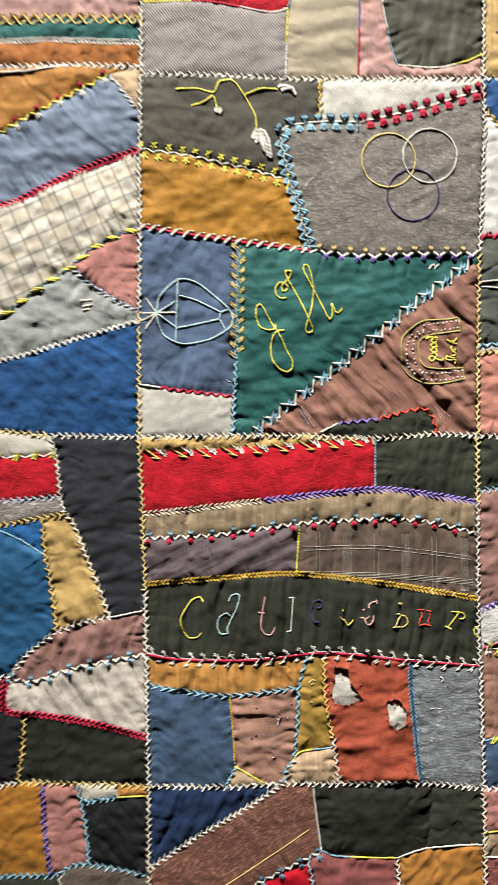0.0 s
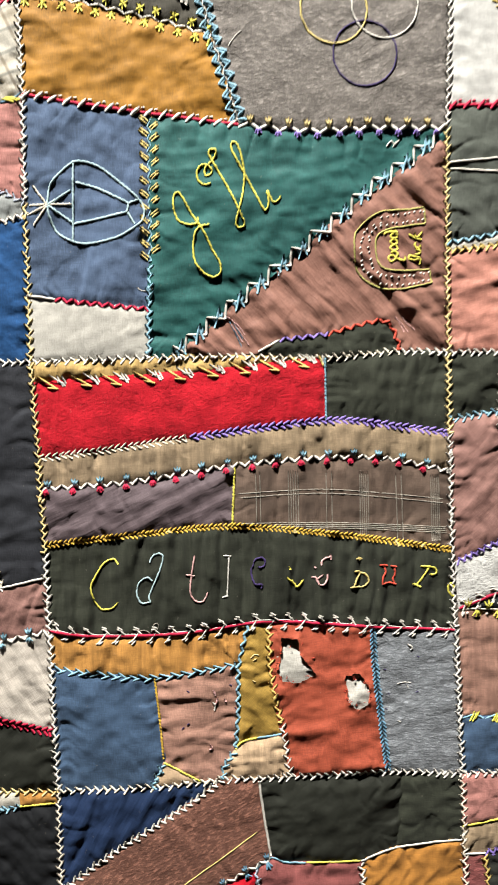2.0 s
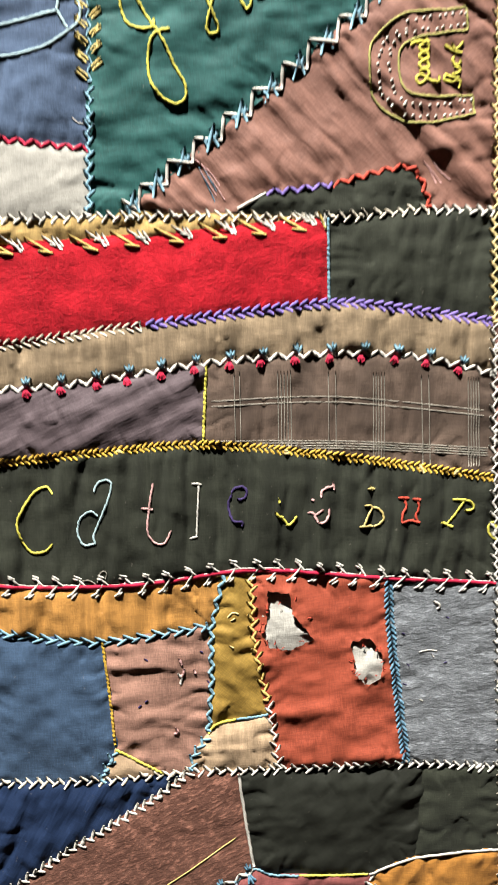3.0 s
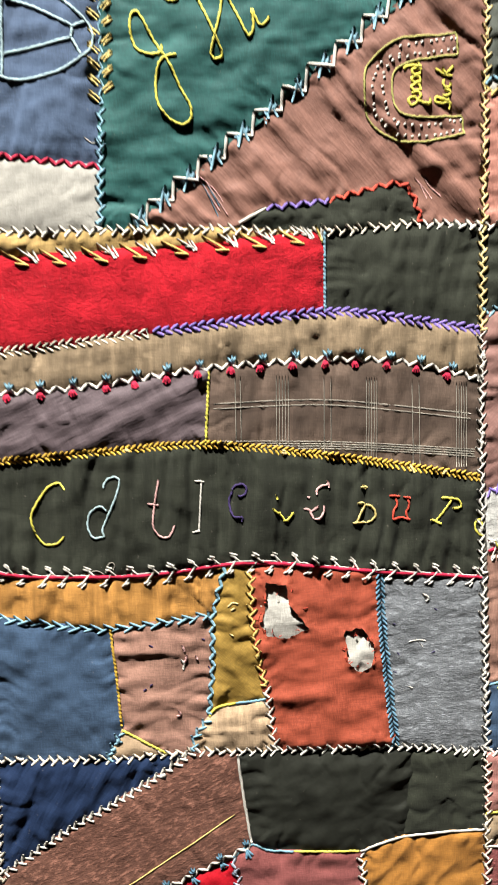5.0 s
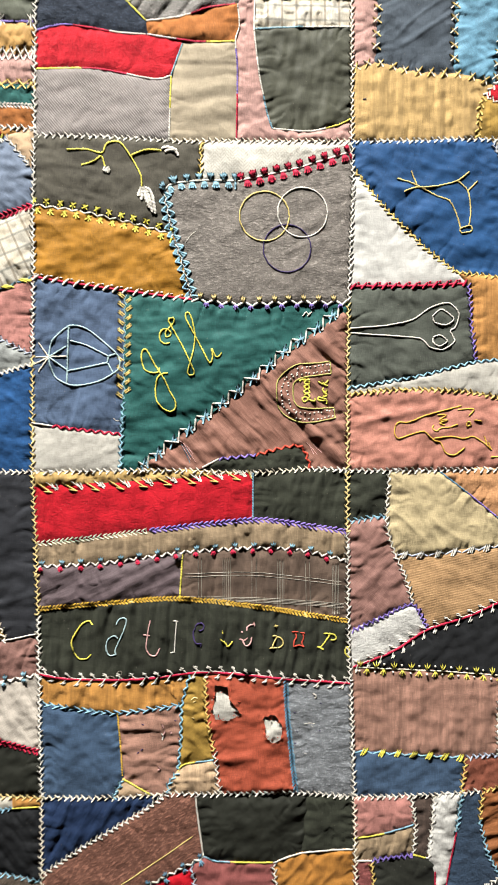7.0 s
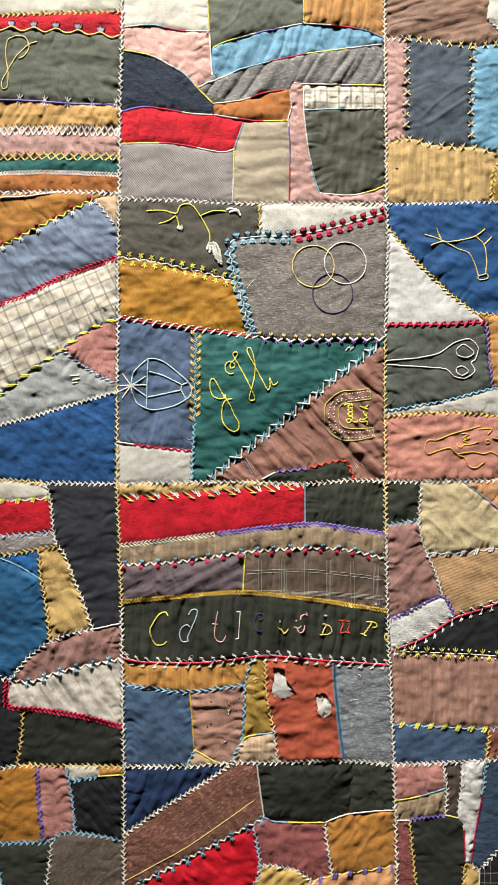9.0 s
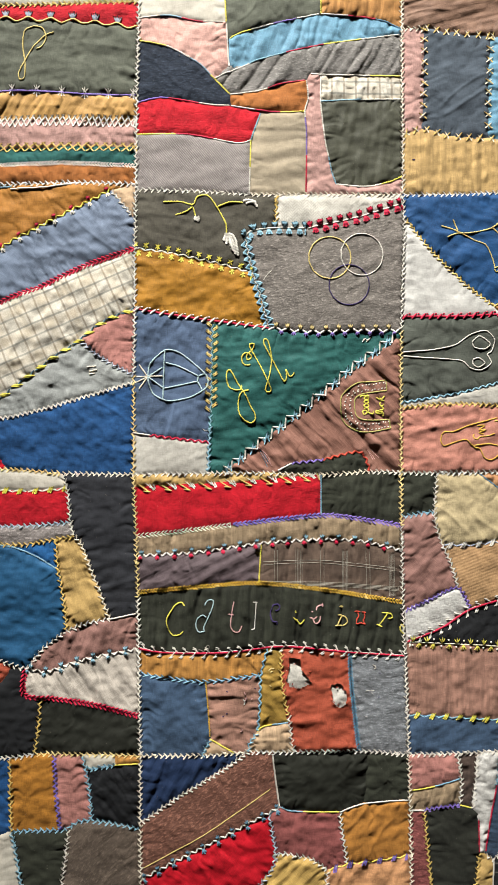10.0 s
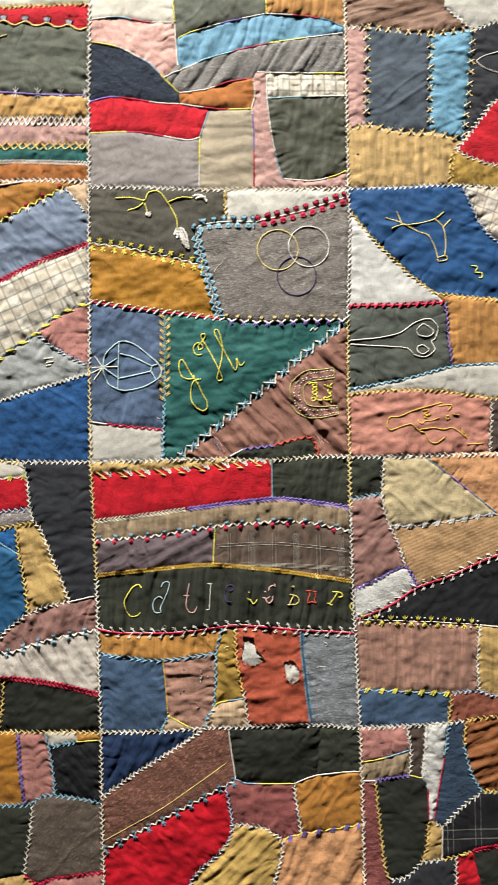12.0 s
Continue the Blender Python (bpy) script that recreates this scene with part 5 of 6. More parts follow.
seam("C", "w,w,b", [(0.0630, 1.9280), (0.0680, 1.8850), (0.0760, 1.8460), (0.0810, 1.8320)])
seam("C", "w,w,y", [(0.0810, 1.8320), (0.1170, 1.8300), (0.1430, 1.8360), (0.1580, 1.8430)])
seam("C", "y", [(-0.0450, 2.0180), (-0.0510, 2.1400)])
seam("C", "y", [(0.0640, 2.0300), (0.0650, 2.1400)])
seam("X", "w,y", [(-0.1490, 1.7560), (-0.1030, 1.7500), (-0.0520, 1.7390), (-0.0150, 1.7280)])
seam("D", "w,r", [(0.0480, 1.7810), (0.1040, 1.7940), (0.1580, 1.8110)])
seam("D", "w,b", [(-0.0240, 1.7690), (-0.0170, 1.7770), (0.0110, 1.7810), (0.0480, 1.7810)])
seam("F", "h", [(0.0120, 1.8180), (0.0110, 1.7810)])
seam("L", "w,b", [(-0.0240, 1.7690), (-0.0150, 1.7280), (-0.0070, 1.7040), (0.0030, 1.6660)])
seam("B", "r,w", [(-0.1490, 1.6870), (-0.1030, 1.6800), (-0.0610, 1.6740), (0.0030, 1.6660)])
seam("Z", "w,q,p", [(0.0030, 1.6660), (0.0520, 1.6620), (0.1040, 1.6640), (0.1550, 1.6640)])
seam("W", "b,l", [(-0.0610, 1.6740), (-0.0620, 1.6160), (-0.0630, 1.5680)])
seam("F", "b", [(-0.0630, 1.5680), (-0.0650, 1.5360), (-0.0660, 1.5010)])
seam("C", "w", [(-0.1510, 1.5470), (-0.1310, 1.5440)])
seam("R", "r", [(-0.1310, 1.5440), (-0.1080, 1.5410), (-0.0650, 1.5360)])
seam("G", "w,b", [(0.1550, 1.6640), (0.0840, 1.6080), (0.0200, 1.5560), (-0.0250, 1.5210), (-0.0480, 1.5030)])
seam("R", "e", [(0.0650, 1.5160), (0.1070, 1.5250), (0.1180, 1.5030)])
seam("R", "p", [(0.0290, 1.5120), (0.0650, 1.5160)])
seam("C", "w", [(0.0130, 1.5040), (0.0290, 1.5120)])
seam("V", "h,w", [(-0.1480, 1.4860), (-0.0510, 1.4900), (0.0620, 1.4990)])
seam("C", "b", [(0.0620, 1.4990), (0.0620, 1.4530)])
seam("K", "c", [(-0.1470, 1.4310), (-0.1140, 1.4340), (-0.0380, 1.4430)])
seam("K", "p", [(-0.0380, 1.4430), (0.0620, 1.4530), (0.1170, 1.4470), (0.1540, 1.4410)])
seam("Z", "w,b,r", [(-0.1450, 1.4090), (-0.0820, 1.4120), (-0.0060, 1.4220), (0.0650, 1.4260), (0.1110, 1.4230), (0.1540, 1.4130)])
seam("C", "y", [(-0.0060, 1.4220), (-0.0090, 1.3770)])
seam("K", "g", [(-0.1450, 1.3680), (-0.0820, 1.3730), (-0.0090, 1.3770), (0.0780, 1.3670), (0.1550, 1.3540)])
seam("Q", "r,w", [(-0.1440, 1.3050), (-0.1130, 1.3000), (-0.0500, 1.2990), (0.0070, 1.3050), (0.0400, 1.3040), (0.0940, 1.2980), (0.1570, 1.2930)])
seam("P", "b", [(-0.1430, 1.2770), (-0.1130, 1.2720), (-0.0690, 1.2670), (-0.0070, 1.2740)])
seam("C", "g", [(-0.0690, 1.2670), (-0.0660, 1.2350), (-0.0640, 1.2030)])
seam("C", "y", [(-0.0640, 1.2030), (-0.0370, 1.1870)])
seam("F", "b", [(-0.0640, 1.2030), (-0.0730, 1.1850)])
seam("R", "b", [(0.0010, 1.3040), (-0.0070, 1.2740), (-0.0080, 1.2410), (-0.0110, 1.2090)])
seam("F", "h", [(0.0160, 1.3030), (0.0170, 1.2660), (0.0240, 1.2280)])
seam("F", "w", [(0.0240, 1.2280), (0.0300, 1.1870)])
seam("C", "b,y", [(0.0240, 1.2200), (-0.0050, 1.2160), (-0.0110, 1.2090)])
seam("F", "b", [(-0.0110, 1.2090), (-0.0200, 1.1970), (-0.0210, 1.1880)])
seam("K", "k", [(0.0940, 1.2980), (0.0960, 1.2580), (0.1040, 1.1870)])
seam("F", "h", [(-0.4000, 2.0250), (-0.1450, 2.0390)])
seam("S", "h,v", [(-0.4000, 2.0090), (-0.3080, 2.0150), (-0.2130, 2.0140), (-0.1450, 2.0090)])
seam("A", "p,w", [(-0.4000, 1.9260), (-0.3070, 1.9320), (-0.2690, 1.9340), (-0.1940, 1.9310), (-0.1470, 1.9310)])
seam("M", "w", [(-0.4000, 1.8930), (-0.3070, 1.8980), (-0.2310, 1.9010), (-0.1470, 1.9010)])
seam("M", "h", [(-0.4000, 1.8630), (-0.3060, 1.8680), (-0.2310, 1.8710), (-0.1470, 1.8710)])
seam("K", "w", [(-0.4000, 1.8430), (-0.3060, 1.8480), (-0.2310, 1.8520), (-0.1480, 1.8500)])
seam("C", "b", [(-0.3680, 1.8210), (-0.2870, 1.8240)])
seam("Z", "y,w,r", [(-0.1760, 1.8220), (-0.2120, 1.8030), (-0.2620, 1.7760), (-0.3050, 1.7500), (-0.4000, 1.6620)])
seam("F", "w", [(-0.1760, 1.8220), (-0.1640, 1.8080), (-0.1510, 1.7920)])
seam("K", "r", [(-0.1490, 1.7560), (-0.2110, 1.7330), (-0.2550, 1.7110), (-0.3040, 1.6900), (-0.4000, 1.6120)])
seam("U", "k,y", [(-0.1490, 1.6870), (-0.1850, 1.6710), (-0.2100, 1.6510), (-0.2410, 1.6300), (-0.3030, 1.5820), (-0.3270, 1.5640), (-0.4000, 1.5180)])
seam("F", "v", [(-0.2100, 1.6510), (-0.1850, 1.6310), (-0.1500, 1.6120)])
seam("H", "w", [(-0.1500, 1.6040), (-0.2100, 1.5860), (-0.2530, 1.5730), (-0.3030, 1.5620), (-0.3270, 1.5640)])
seam("U", "w,y", [(-0.4000, 1.4840), (-0.3020, 1.4830), (-0.2650, 1.4820), (-0.2240, 1.4850)])
seam("F", "w", [(-0.2290, 1.5010), (-0.2240, 1.4850), (-0.2200, 1.4470), (-0.2160, 1.4310)])
seam("F", "v", [(-0.4000, 1.4440), (-0.3010, 1.4430), (-0.2640, 1.4430), (-0.2200, 1.4470)])
seam("F", "h", [(-0.4000, 1.4160), (-0.3010, 1.4220), (-0.2700, 1.4220), (-0.2360, 1.4280), (-0.2160, 1.4310)])
seam("F", "h", [(-0.2360, 1.4280), (-0.2340, 1.3940), (-0.2310, 1.3810), (-0.2250, 1.3400), (-0.2250, 1.3250)])
seam("C", "b", [(-0.3010, 1.4220), (-0.2830, 1.4190), (-0.2580, 1.4090), (-0.2340, 1.3940)])
seam("F", "c", [(-0.2160, 1.4310), (-0.2080, 1.4220), (-0.1920, 1.3810), (-0.1760, 1.3380)])
seam("C", "w", [(-0.1760, 1.3380), (-0.1460, 1.3440)])
seam("F", "w", [(-0.1760, 1.3380), (-0.2010, 1.3340), (-0.2250, 1.3250)])
seam("F", "w", [(-0.2250, 1.3250), (-0.2500, 1.3060), (-0.2690, 1.2850), (-0.3000, 1.2930), (-0.4000, 1.3020)])
seam("Z", "w,b,b", [(-0.2690, 1.2850), (-0.2440, 1.2810), (-0.2070, 1.2930), (-0.1440, 1.3050)])
seam("K", "r", [(-0.2690, 1.2850), (-0.2700, 1.2550), (-0.2380, 1.2510), (-0.1880, 1.2420), (-0.1440, 1.2300)])
seam("F", "h", [(-0.2530, 1.2490), (-0.2550, 1.2190), (-0.2590, 1.1900)])
seam("F", "h", [(-0.2860, 1.1860), (-0.2840, 1.1060)])
seam("H", "p", [(-0.2370, 1.1880), (-0.2350, 1.1450), (-0.2300, 1.1060)])
seam("F", "b", [(-0.2060, 1.1890), (-0.1980, 1.1470), (-0.1960, 1.1160)])
seam("F", "b", [(-0.2000, 1.1720), (-0.1700, 1.1760)])
seam("C", "y", [(-0.1700, 1.1760), (-0.1440, 1.1770)])
seam("F", "b", [(-0.2210, 1.1060), (-0.2150, 1.1130), (-0.1960, 1.1160), (-0.1420, 1.1050)])
seam("F", "b", [(-0.2840, 1.1060), (-0.2300, 1.1060), (-0.2210, 1.1060)])
seam("F", "b", [(-0.2840, 1.1060), (-0.2780, 1.0780), (-0.2690, 1.0220)])
seam("F", "w", [(-0.2210, 1.1060), (-0.2260, 1.0640), (-0.2320, 1.0270)])
seam("F", "r", [(-0.2320, 1.0270), (-0.2170, 1.0150), (-0.1950, 1.0210), (-0.1410, 1.0250)])
seam("F", "w", [(-0.0210, 1.1880), (-0.0490, 1.1690), (-0.1000, 1.1390), (-0.1410, 1.1120)])
seam("C", "w", [(0.0060, 1.1850), (0.0100, 1.1540), (0.0140, 1.1260)])
seam("Z", "w,k,k", [(0.0140, 1.1260), (-0.0620, 1.0880), (-0.1120, 1.0640), (-0.1400, 1.0500)])
seam("C", "w", [(-0.2880, 1.8210), (-0.2490, 1.8240), (-0.2120, 1.8300)])
seam("F", "c", [(0.1610, 1.1820), (0.1620, 1.1190), (0.1630, 0.9980), (0.1630, 0.9000)])
seam("F", "w", [(0.1580, 1.8210), (0.2150, 1.8220), (0.2820, 1.8250), (0.3390, 1.8220), (0.4200, 1.8220)])
seam("F", "w", [(0.1540, 1.5010), (0.2430, 1.5010), (0.3330, 1.5020), (0.4200, 1.5000)])
seam("F", "w", [(0.1610, 1.1820), (0.2170, 1.1820), (0.2670, 1.1840), (0.2880, 1.1860)])
seam("F", "h", [(0.2880, 1.1860), (0.3260, 1.1890), (0.4200, 1.1830)])
seam("C", "w", [(0.0820, 1.1190), (0.1100, 1.1280), (0.1600, 1.1310)])
seam("C", "b,y", [(0.0020, 1.1180), (0.0140, 1.1260), (0.0290, 1.1210), (0.0820, 1.1190)])
seam("F", "w", [(0.0820, 1.1190), (0.0850, 1.0930), (0.0900, 1.0610)])
seam("F", "w", [(0.0080, 1.0640), (0.0120, 1.0740), (0.0480, 1.0680), (0.0680, 1.0540)])
seam("U", "y,p", [(0.0680, 1.0540), (0.0900, 1.0610), (0.1210, 1.0640), (0.1610, 1.0690)])
seam("F", "v", [(0.0020, 1.1180), (0.0070, 1.0890), (0.0080, 1.0640), (-0.0080, 1.0400), (-0.0420, 1.0060), (-0.0670, 0.9000)])
seam("F", "w", [(0.0680, 1.0540), (0.0640, 1.0280), (0.0570, 1.0020), (0.0500, 0.9000)])
seam("F", "c", [(0.1580, 2.0140), (0.1840, 2.0160)])
seam("E", "h,c", [(0.1840, 2.0160), (0.1830, 1.9450), (0.1810, 1.8980)])
seam("E", "h,c", [(0.1840, 2.0160), (0.2110, 2.0120), (0.2620, 2.0080)])
seam("E", "h,c", [(0.2620, 2.0080), (0.2590, 1.9460), (0.2580, 1.8880)])
seam("E", "h,c", [(0.1600, 1.8920), (0.1810, 1.8980), (0.2160, 1.8900), (0.2580, 1.8880), (0.2840, 1.8840), (0.2990, 1.8780)])
seam("E", "h,c", [(0.3130, 2.0140), (0.3070, 1.9460), (0.2990, 1.8780)])
seam("E", "h,c", [(0.2620, 2.0080), (0.3130, 2.0140)])
seam("F", "w", [(0.2890, 1.8670), (0.2990, 1.8780), (0.3260, 1.9120), (0.3410, 1.9270), (0.4200, 1.9480)])
seam("F", "w", [(0.2890, 1.8670), (0.3110, 1.8570), (0.3400, 1.8490), (0.4200, 1.8440)])
seam("F", "h", [(0.2820, 1.8250), (0.2840, 1.8540), (0.2890, 1.8670)])
seam("F", "w", [(0.2800, 2.0410), (0.3130, 2.0140), (0.3430, 2.0230), (0.4200, 2.0240)])
seam("F", "h", [(0.1610, 1.7930), (0.1860, 1.7620), (0.2260, 1.7220), (0.2600, 1.6950)])
seam("F", "v", [(0.2970, 1.8230), (0.3160, 1.7810), (0.3380, 1.7570), (0.4200, 1.7070)])
seam("B", "r,r", [(0.1570, 1.6800), (0.2260, 1.6810), (0.2730, 1.6840)])
seam("F", "p", [(0.2730, 1.6840), (0.2760, 1.6410), (0.2800, 1.6070)])
seam("F", "h", [(0.2600, 1.6950), (0.3010, 1.6900), (0.3360, 1.6870), (0.4200, 1.6760)])
seam("R", "b", [(0.1540, 1.5810), (0.2240, 1.5930), (0.2800, 1.6070), (0.3350, 1.6100), (0.4200, 1.6110)])
seam("F", "h", [(0.1540, 1.5750), (0.1970, 1.5790), (0.2580, 1.5790), (0.3120, 1.5710), (0.3270, 1.5690), (0.4200, 1.5700)])
seam("F", "w", [(0.3270, 1.5690), (0.3250, 1.5320), (0.3230, 1.5040)])
seam("F", "w", [(0.1950, 1.5000), (0.1920, 1.4570), (0.1940, 1.4400), (0.2010, 1.4190), (0.2100, 1.4000), (0.2190, 1.3700)])
seam("F", "b", [(0.1540, 1.4510), (0.1920, 1.4570)])
seam("U", "v,w", [(0.2010, 1.4190), (0.2340, 1.4190), (0.2890, 1.4250), (0.3310, 1.4310), (0.4200, 1.4300)])
seam("C", "k,p,k", [(0.2430, 1.5010), (0.2760, 1.4760), (0.3100, 1.4480), (0.3310, 1.4310)])
seam("H", "p", [(0.1580, 1.3440), (0.1930, 1.3600), (0.2190, 1.3700), (0.2330, 1.3450)])
seam("Q", "r,w", [(0.1600, 1.3090), (0.1990, 1.3240), (0.2330, 1.3450), (0.2740, 1.3580), (0.3300, 1.3810), (0.4200, 1.4000)])
seam("A", "c,y", [(0.1600, 1.3090), (0.2460, 1.3040), (0.3070, 1.2990)])
seam("C", "w", [(0.3070, 1.2990), (0.3290, 1.2960), (0.4200, 1.2910)])
seam("F", "w", [(0.3070, 1.2990), (0.3030, 1.2580), (0.3040, 1.2210)])
seam("U", "b,y", [(0.1620, 1.2270), (0.2040, 1.2240), (0.2710, 1.2190)])
seam("F", "h", [(0.2710, 1.2190), (0.2670, 1.1840)])
seam("F", "v", [(0.2710, 1.2190), (0.3040, 1.2210), (0.3270, 1.2140), (0.4200, 1.2140)])
seam("C", "y,b", [(0.1610, 1.1410), (0.1890, 1.1450), (0.2210, 1.1540)])
seam("H", "p", [(0.1780, 1.1190), (0.1950, 1.1220), (0.2190, 1.1240)])
seam("C", "w", [(0.1620, 1.1190), (0.1780, 1.1190)])
seam("C", "y", [(0.2190, 1.1240), (0.2340, 1.1200)])
seam("F", "w", [(0.2170, 1.1820), (0.2210, 1.1540), (0.2190, 1.1240)])
seam("F", "w", [(0.2400, 1.1820), (0.2370, 1.1470), (0.2340, 1.1200)])
seam("F", "h", [(0.1780, 1.1190), (0.1820, 1.0760), (0.1870, 1.0230), (0.1930, 1.0020)])
seam("F", "w", [(0.1930, 1.0020), (0.2130, 1.0050), (0.2320, 1.0210), (0.2560, 1.0230)])
seam("F", "h", [(0.2560, 1.0230), (0.2730, 1.0270), (0.2930, 1.0320)])
seam("K", "r", [(0.2930, 1.0320), (0.3230, 1.0370), (0.4200, 1.0360)])
seam("F", "b", [(0.2670, 1.1840), (0.2620, 1.1460)])
seam("C", "r", [(0.2620, 1.1460), (0.2540, 1.1060), (0.2480, 1.0690)])
seam("C", "r", [(0.2410, 1.0700), (0.2410, 1.1070)])
seam("F", "w", [(0.2480, 1.0690), (0.2580, 1.0630), (0.2820, 1.0850), (0.3060, 1.1010)])
seam("F", "h", [(0.3060, 1.1010), (0.3250, 1.1020), (0.4200, 1.0960)])
seam("F", "h", [(0.2880, 1.1860), (0.2850, 1.1580)])
seam("F", "b", [(0.2850, 1.1580), (0.2930, 1.1250), (0.3060, 1.1010)])
seam("F", "h", [(0.2410, 1.0700), (0.2380, 1.0410), (0.2320, 1.0210)])
seam("C", "w", [(0.2580, 1.0630), (0.2560, 1.0230)])
seam("F", "w", [(0.2730, 1.0270), (0.2720, 0.9930)])

# ---- embroidery ----
motif("balloon", slate_blue_1, "i", 1.0, [[(-0.1340, 1.6100), (-0.1310, 1.6250), (-0.1150, 1.6400), (-0.0990, 1.6380), (-0.0830, 1.6260), (-0.0690, 1.6130), (-0.0660, 1.6040), (-0.0700, 1.5960), (-0.0860, 1.5870), (-0.1050, 1.5830), (-0.1160, 1.5840), (-0.1280, 1.5910), (-0.1330, 1.6030), (-0.1340, 1.6100)],
    [(-0.1150, 1.6400), (-0.1160, 1.6130), (-0.1170, 1.5840)],
    [(-0.1140, 1.6260), (-0.0990, 1.6220), (-0.0770, 1.6110)],
    [(-0.1160, 1.5970), (-0.0960, 1.6010), (-0.0780, 1.6050)],
    [(-0.0770, 1.6110), (-0.0690, 1.6140)],
    [(-0.0780, 1.6050), (-0.0730, 1.5960)],
    [(-0.0770, 1.6110), (-0.0780, 1.6050)],
    [(-0.1340, 1.6100), (-0.1170, 1.6210)],
    [(-0.1340, 1.6100), (-0.1170, 1.5980)]])
motif("balloon", slate_blue_1, "c", 0.9, [[(-0.1470, 1.6100), (-0.1170, 1.6110)],
    [(-0.1340, 1.6100), (-0.1440, 1.6240)],
    [(-0.1340, 1.6100), (-0.1440, 1.5960)],
    [(-0.1340, 1.6100), (-0.1480, 1.6030)]])
motif("ring", flannel_grey_1, "l", 0.9, [circle(0.0730, 1.7470, 0.0240)])
motif("ring", flannel_grey_1, "w", 0.9, [circle(0.1100, 1.7510, 0.0240)])
motif("ring", flannel_grey_1, "d", 0.8, [circle(0.0950, 1.7160, 0.0230)])
motif("flower_stem", olive_brown_1, "y", 1.0, [[(-0.1170, 1.8090), (-0.0970, 1.8090), (-0.0830, 1.8060), (-0.0780, 1.8150), (-0.0660, 1.8160), (-0.0550, 1.8020), (-0.0460, 1.7850), (-0.0450, 1.7740)],
    [(-0.1030, 1.7940), (-0.0910, 1.7980), (-0.0830, 1.8040)],
    [(-0.0550, 1.8040), (-0.0410, 1.8090), (-0.0260, 1.8090)],
    [(-0.0830, 1.8030), (-0.0800, 1.7930)]])
motif("flower", olive_brown_1, "w", 1.5, [[(-0.0820, 1.7900), (-0.0790, 1.7930)],
    [(-0.0800, 1.7880), (-0.0760, 1.7930)],
    [(-0.0780, 1.7870), (-0.0750, 1.7910)],
    [(-0.0820, 1.7890), (-0.0750, 1.7880)]])
motif("flower", olive_brown_1, "w", 2.1, [[(-0.0450, 1.7740), (-0.0480, 1.7650)],
    [(-0.0440, 1.7740), (-0.0450, 1.7610)],
    [(-0.0430, 1.7740), (-0.0410, 1.7640), (-0.0380, 1.7540)],
    [(-0.0420, 1.7740), (-0.0380, 1.7640), (-0.0350, 1.7500)],
    [(-0.0400, 1.7730), (-0.0350, 1.7650), (-0.0320, 1.7480)],
    [(-0.0470, 1.7680), (-0.0370, 1.7690)]])
motif("flower", olive_brown_1, "w", 1.9, [[(-0.0260, 1.8110), (-0.0190, 1.8120), (-0.0110, 1.8090)],
    [(-0.0230, 1.8080), (-0.0150, 1.8100), (-0.0100, 1.8050)]])
motif("monogram", green_grey_2, "l", 0.9, [[(-0.2400, 2.0010), (-0.2510, 1.9960), (-0.2640, 1.9820), (-0.2730, 1.9660), (-0.2790, 1.9530), (-0.2780, 1.9460), (-0.2730, 1.9480), (-0.2720, 1.9630), (-0.2750, 1.9850), (-0.2730, 2.0010), (-0.2640, 2.0070), (-0.2530, 2.0050), (-0.2490, 1.9940), (-0.2540, 1.9840), (-0.2600, 1.9810)]])
motif("dash", teal_1, "w", 0.7, [[(0.1100, 1.6510), (0.1140, 1.6550), (0.1160, 1.6520), (0.1200, 1.6560)],
    [(0.1150, 1.6510), (0.1180, 1.6550)]])
motif("dash", silver_grey_1, "c", 0.9, [[(-0.2020, 1.6210), (-0.1920, 1.6220)],
    [(-0.2000, 1.6160), (-0.1910, 1.6180)],
    [(-0.2000, 1.6130), (-0.1930, 1.6140)]])
motif("branch", deep_blue_1, "l", 0.9, [[(0.2020, 1.7850), (0.2170, 1.7810), (0.2270, 1.7770), (0.2450, 1.7790), (0.2620, 1.7840), (0.2740, 1.7930)],
    [(0.2160, 1.7930), (0.2220, 1.7790)],
    [(0.2090, 1.7720), (0.2240, 1.7770), (0.2410, 1.7690), (0.2540, 1.7640), (0.2620, 1.7490), (0.2650, 1.7370)],
    [(0.2620, 1.7840), (0.2720, 1.7740), (0.2750, 1.7550), (0.2730, 1.7390)],
    [(0.2720, 1.7740), (0.2820, 1.7840)],
    [(0.2640, 1.7370), (0.2740, 1.7400), (0.2760, 1.7350), (0.2660, 1.7330), (0.2640, 1.7370)]])
motif("mark", deep_blue_1, "y", 0.9, [[(0.3050, 1.7280), (0.3130, 1.7260), (0.3100, 1.7200), (0.3180, 1.7190), (0.3180, 1.7130), (0.3130, 1.7140)]])
motif("tool_outline", charcoal_green_1, "w", 0.9, [[(0.1560, 1.6390), (0.1840, 1.6410), (0.1980, 1.6430), (0.2180, 1.6480), (0.2360, 1.6600), (0.2530, 1.6640), (0.2630, 1.6540), (0.2600, 1.6410), (0.2550, 1.6370), (0.2590, 1.6270), (0.2480, 1.6190), (0.2350, 1.6210), (0.2260, 1.6290), (0.2110, 1.6310), (0.1770, 1.6330), (0.1560, 1.6350)],
    [(0.2370, 1.6510), (0.2460, 1.6580), (0.2580, 1.6490), (0.2510, 1.6430), (0.2400, 1.6450), (0.2370, 1.6510)],
    [(0.2380, 1.6310), (0.2450, 1.6330), (0.2520, 1.6270), (0.2440, 1.6220), (0.2380, 1.6260), (0.2380, 1.6310)]])
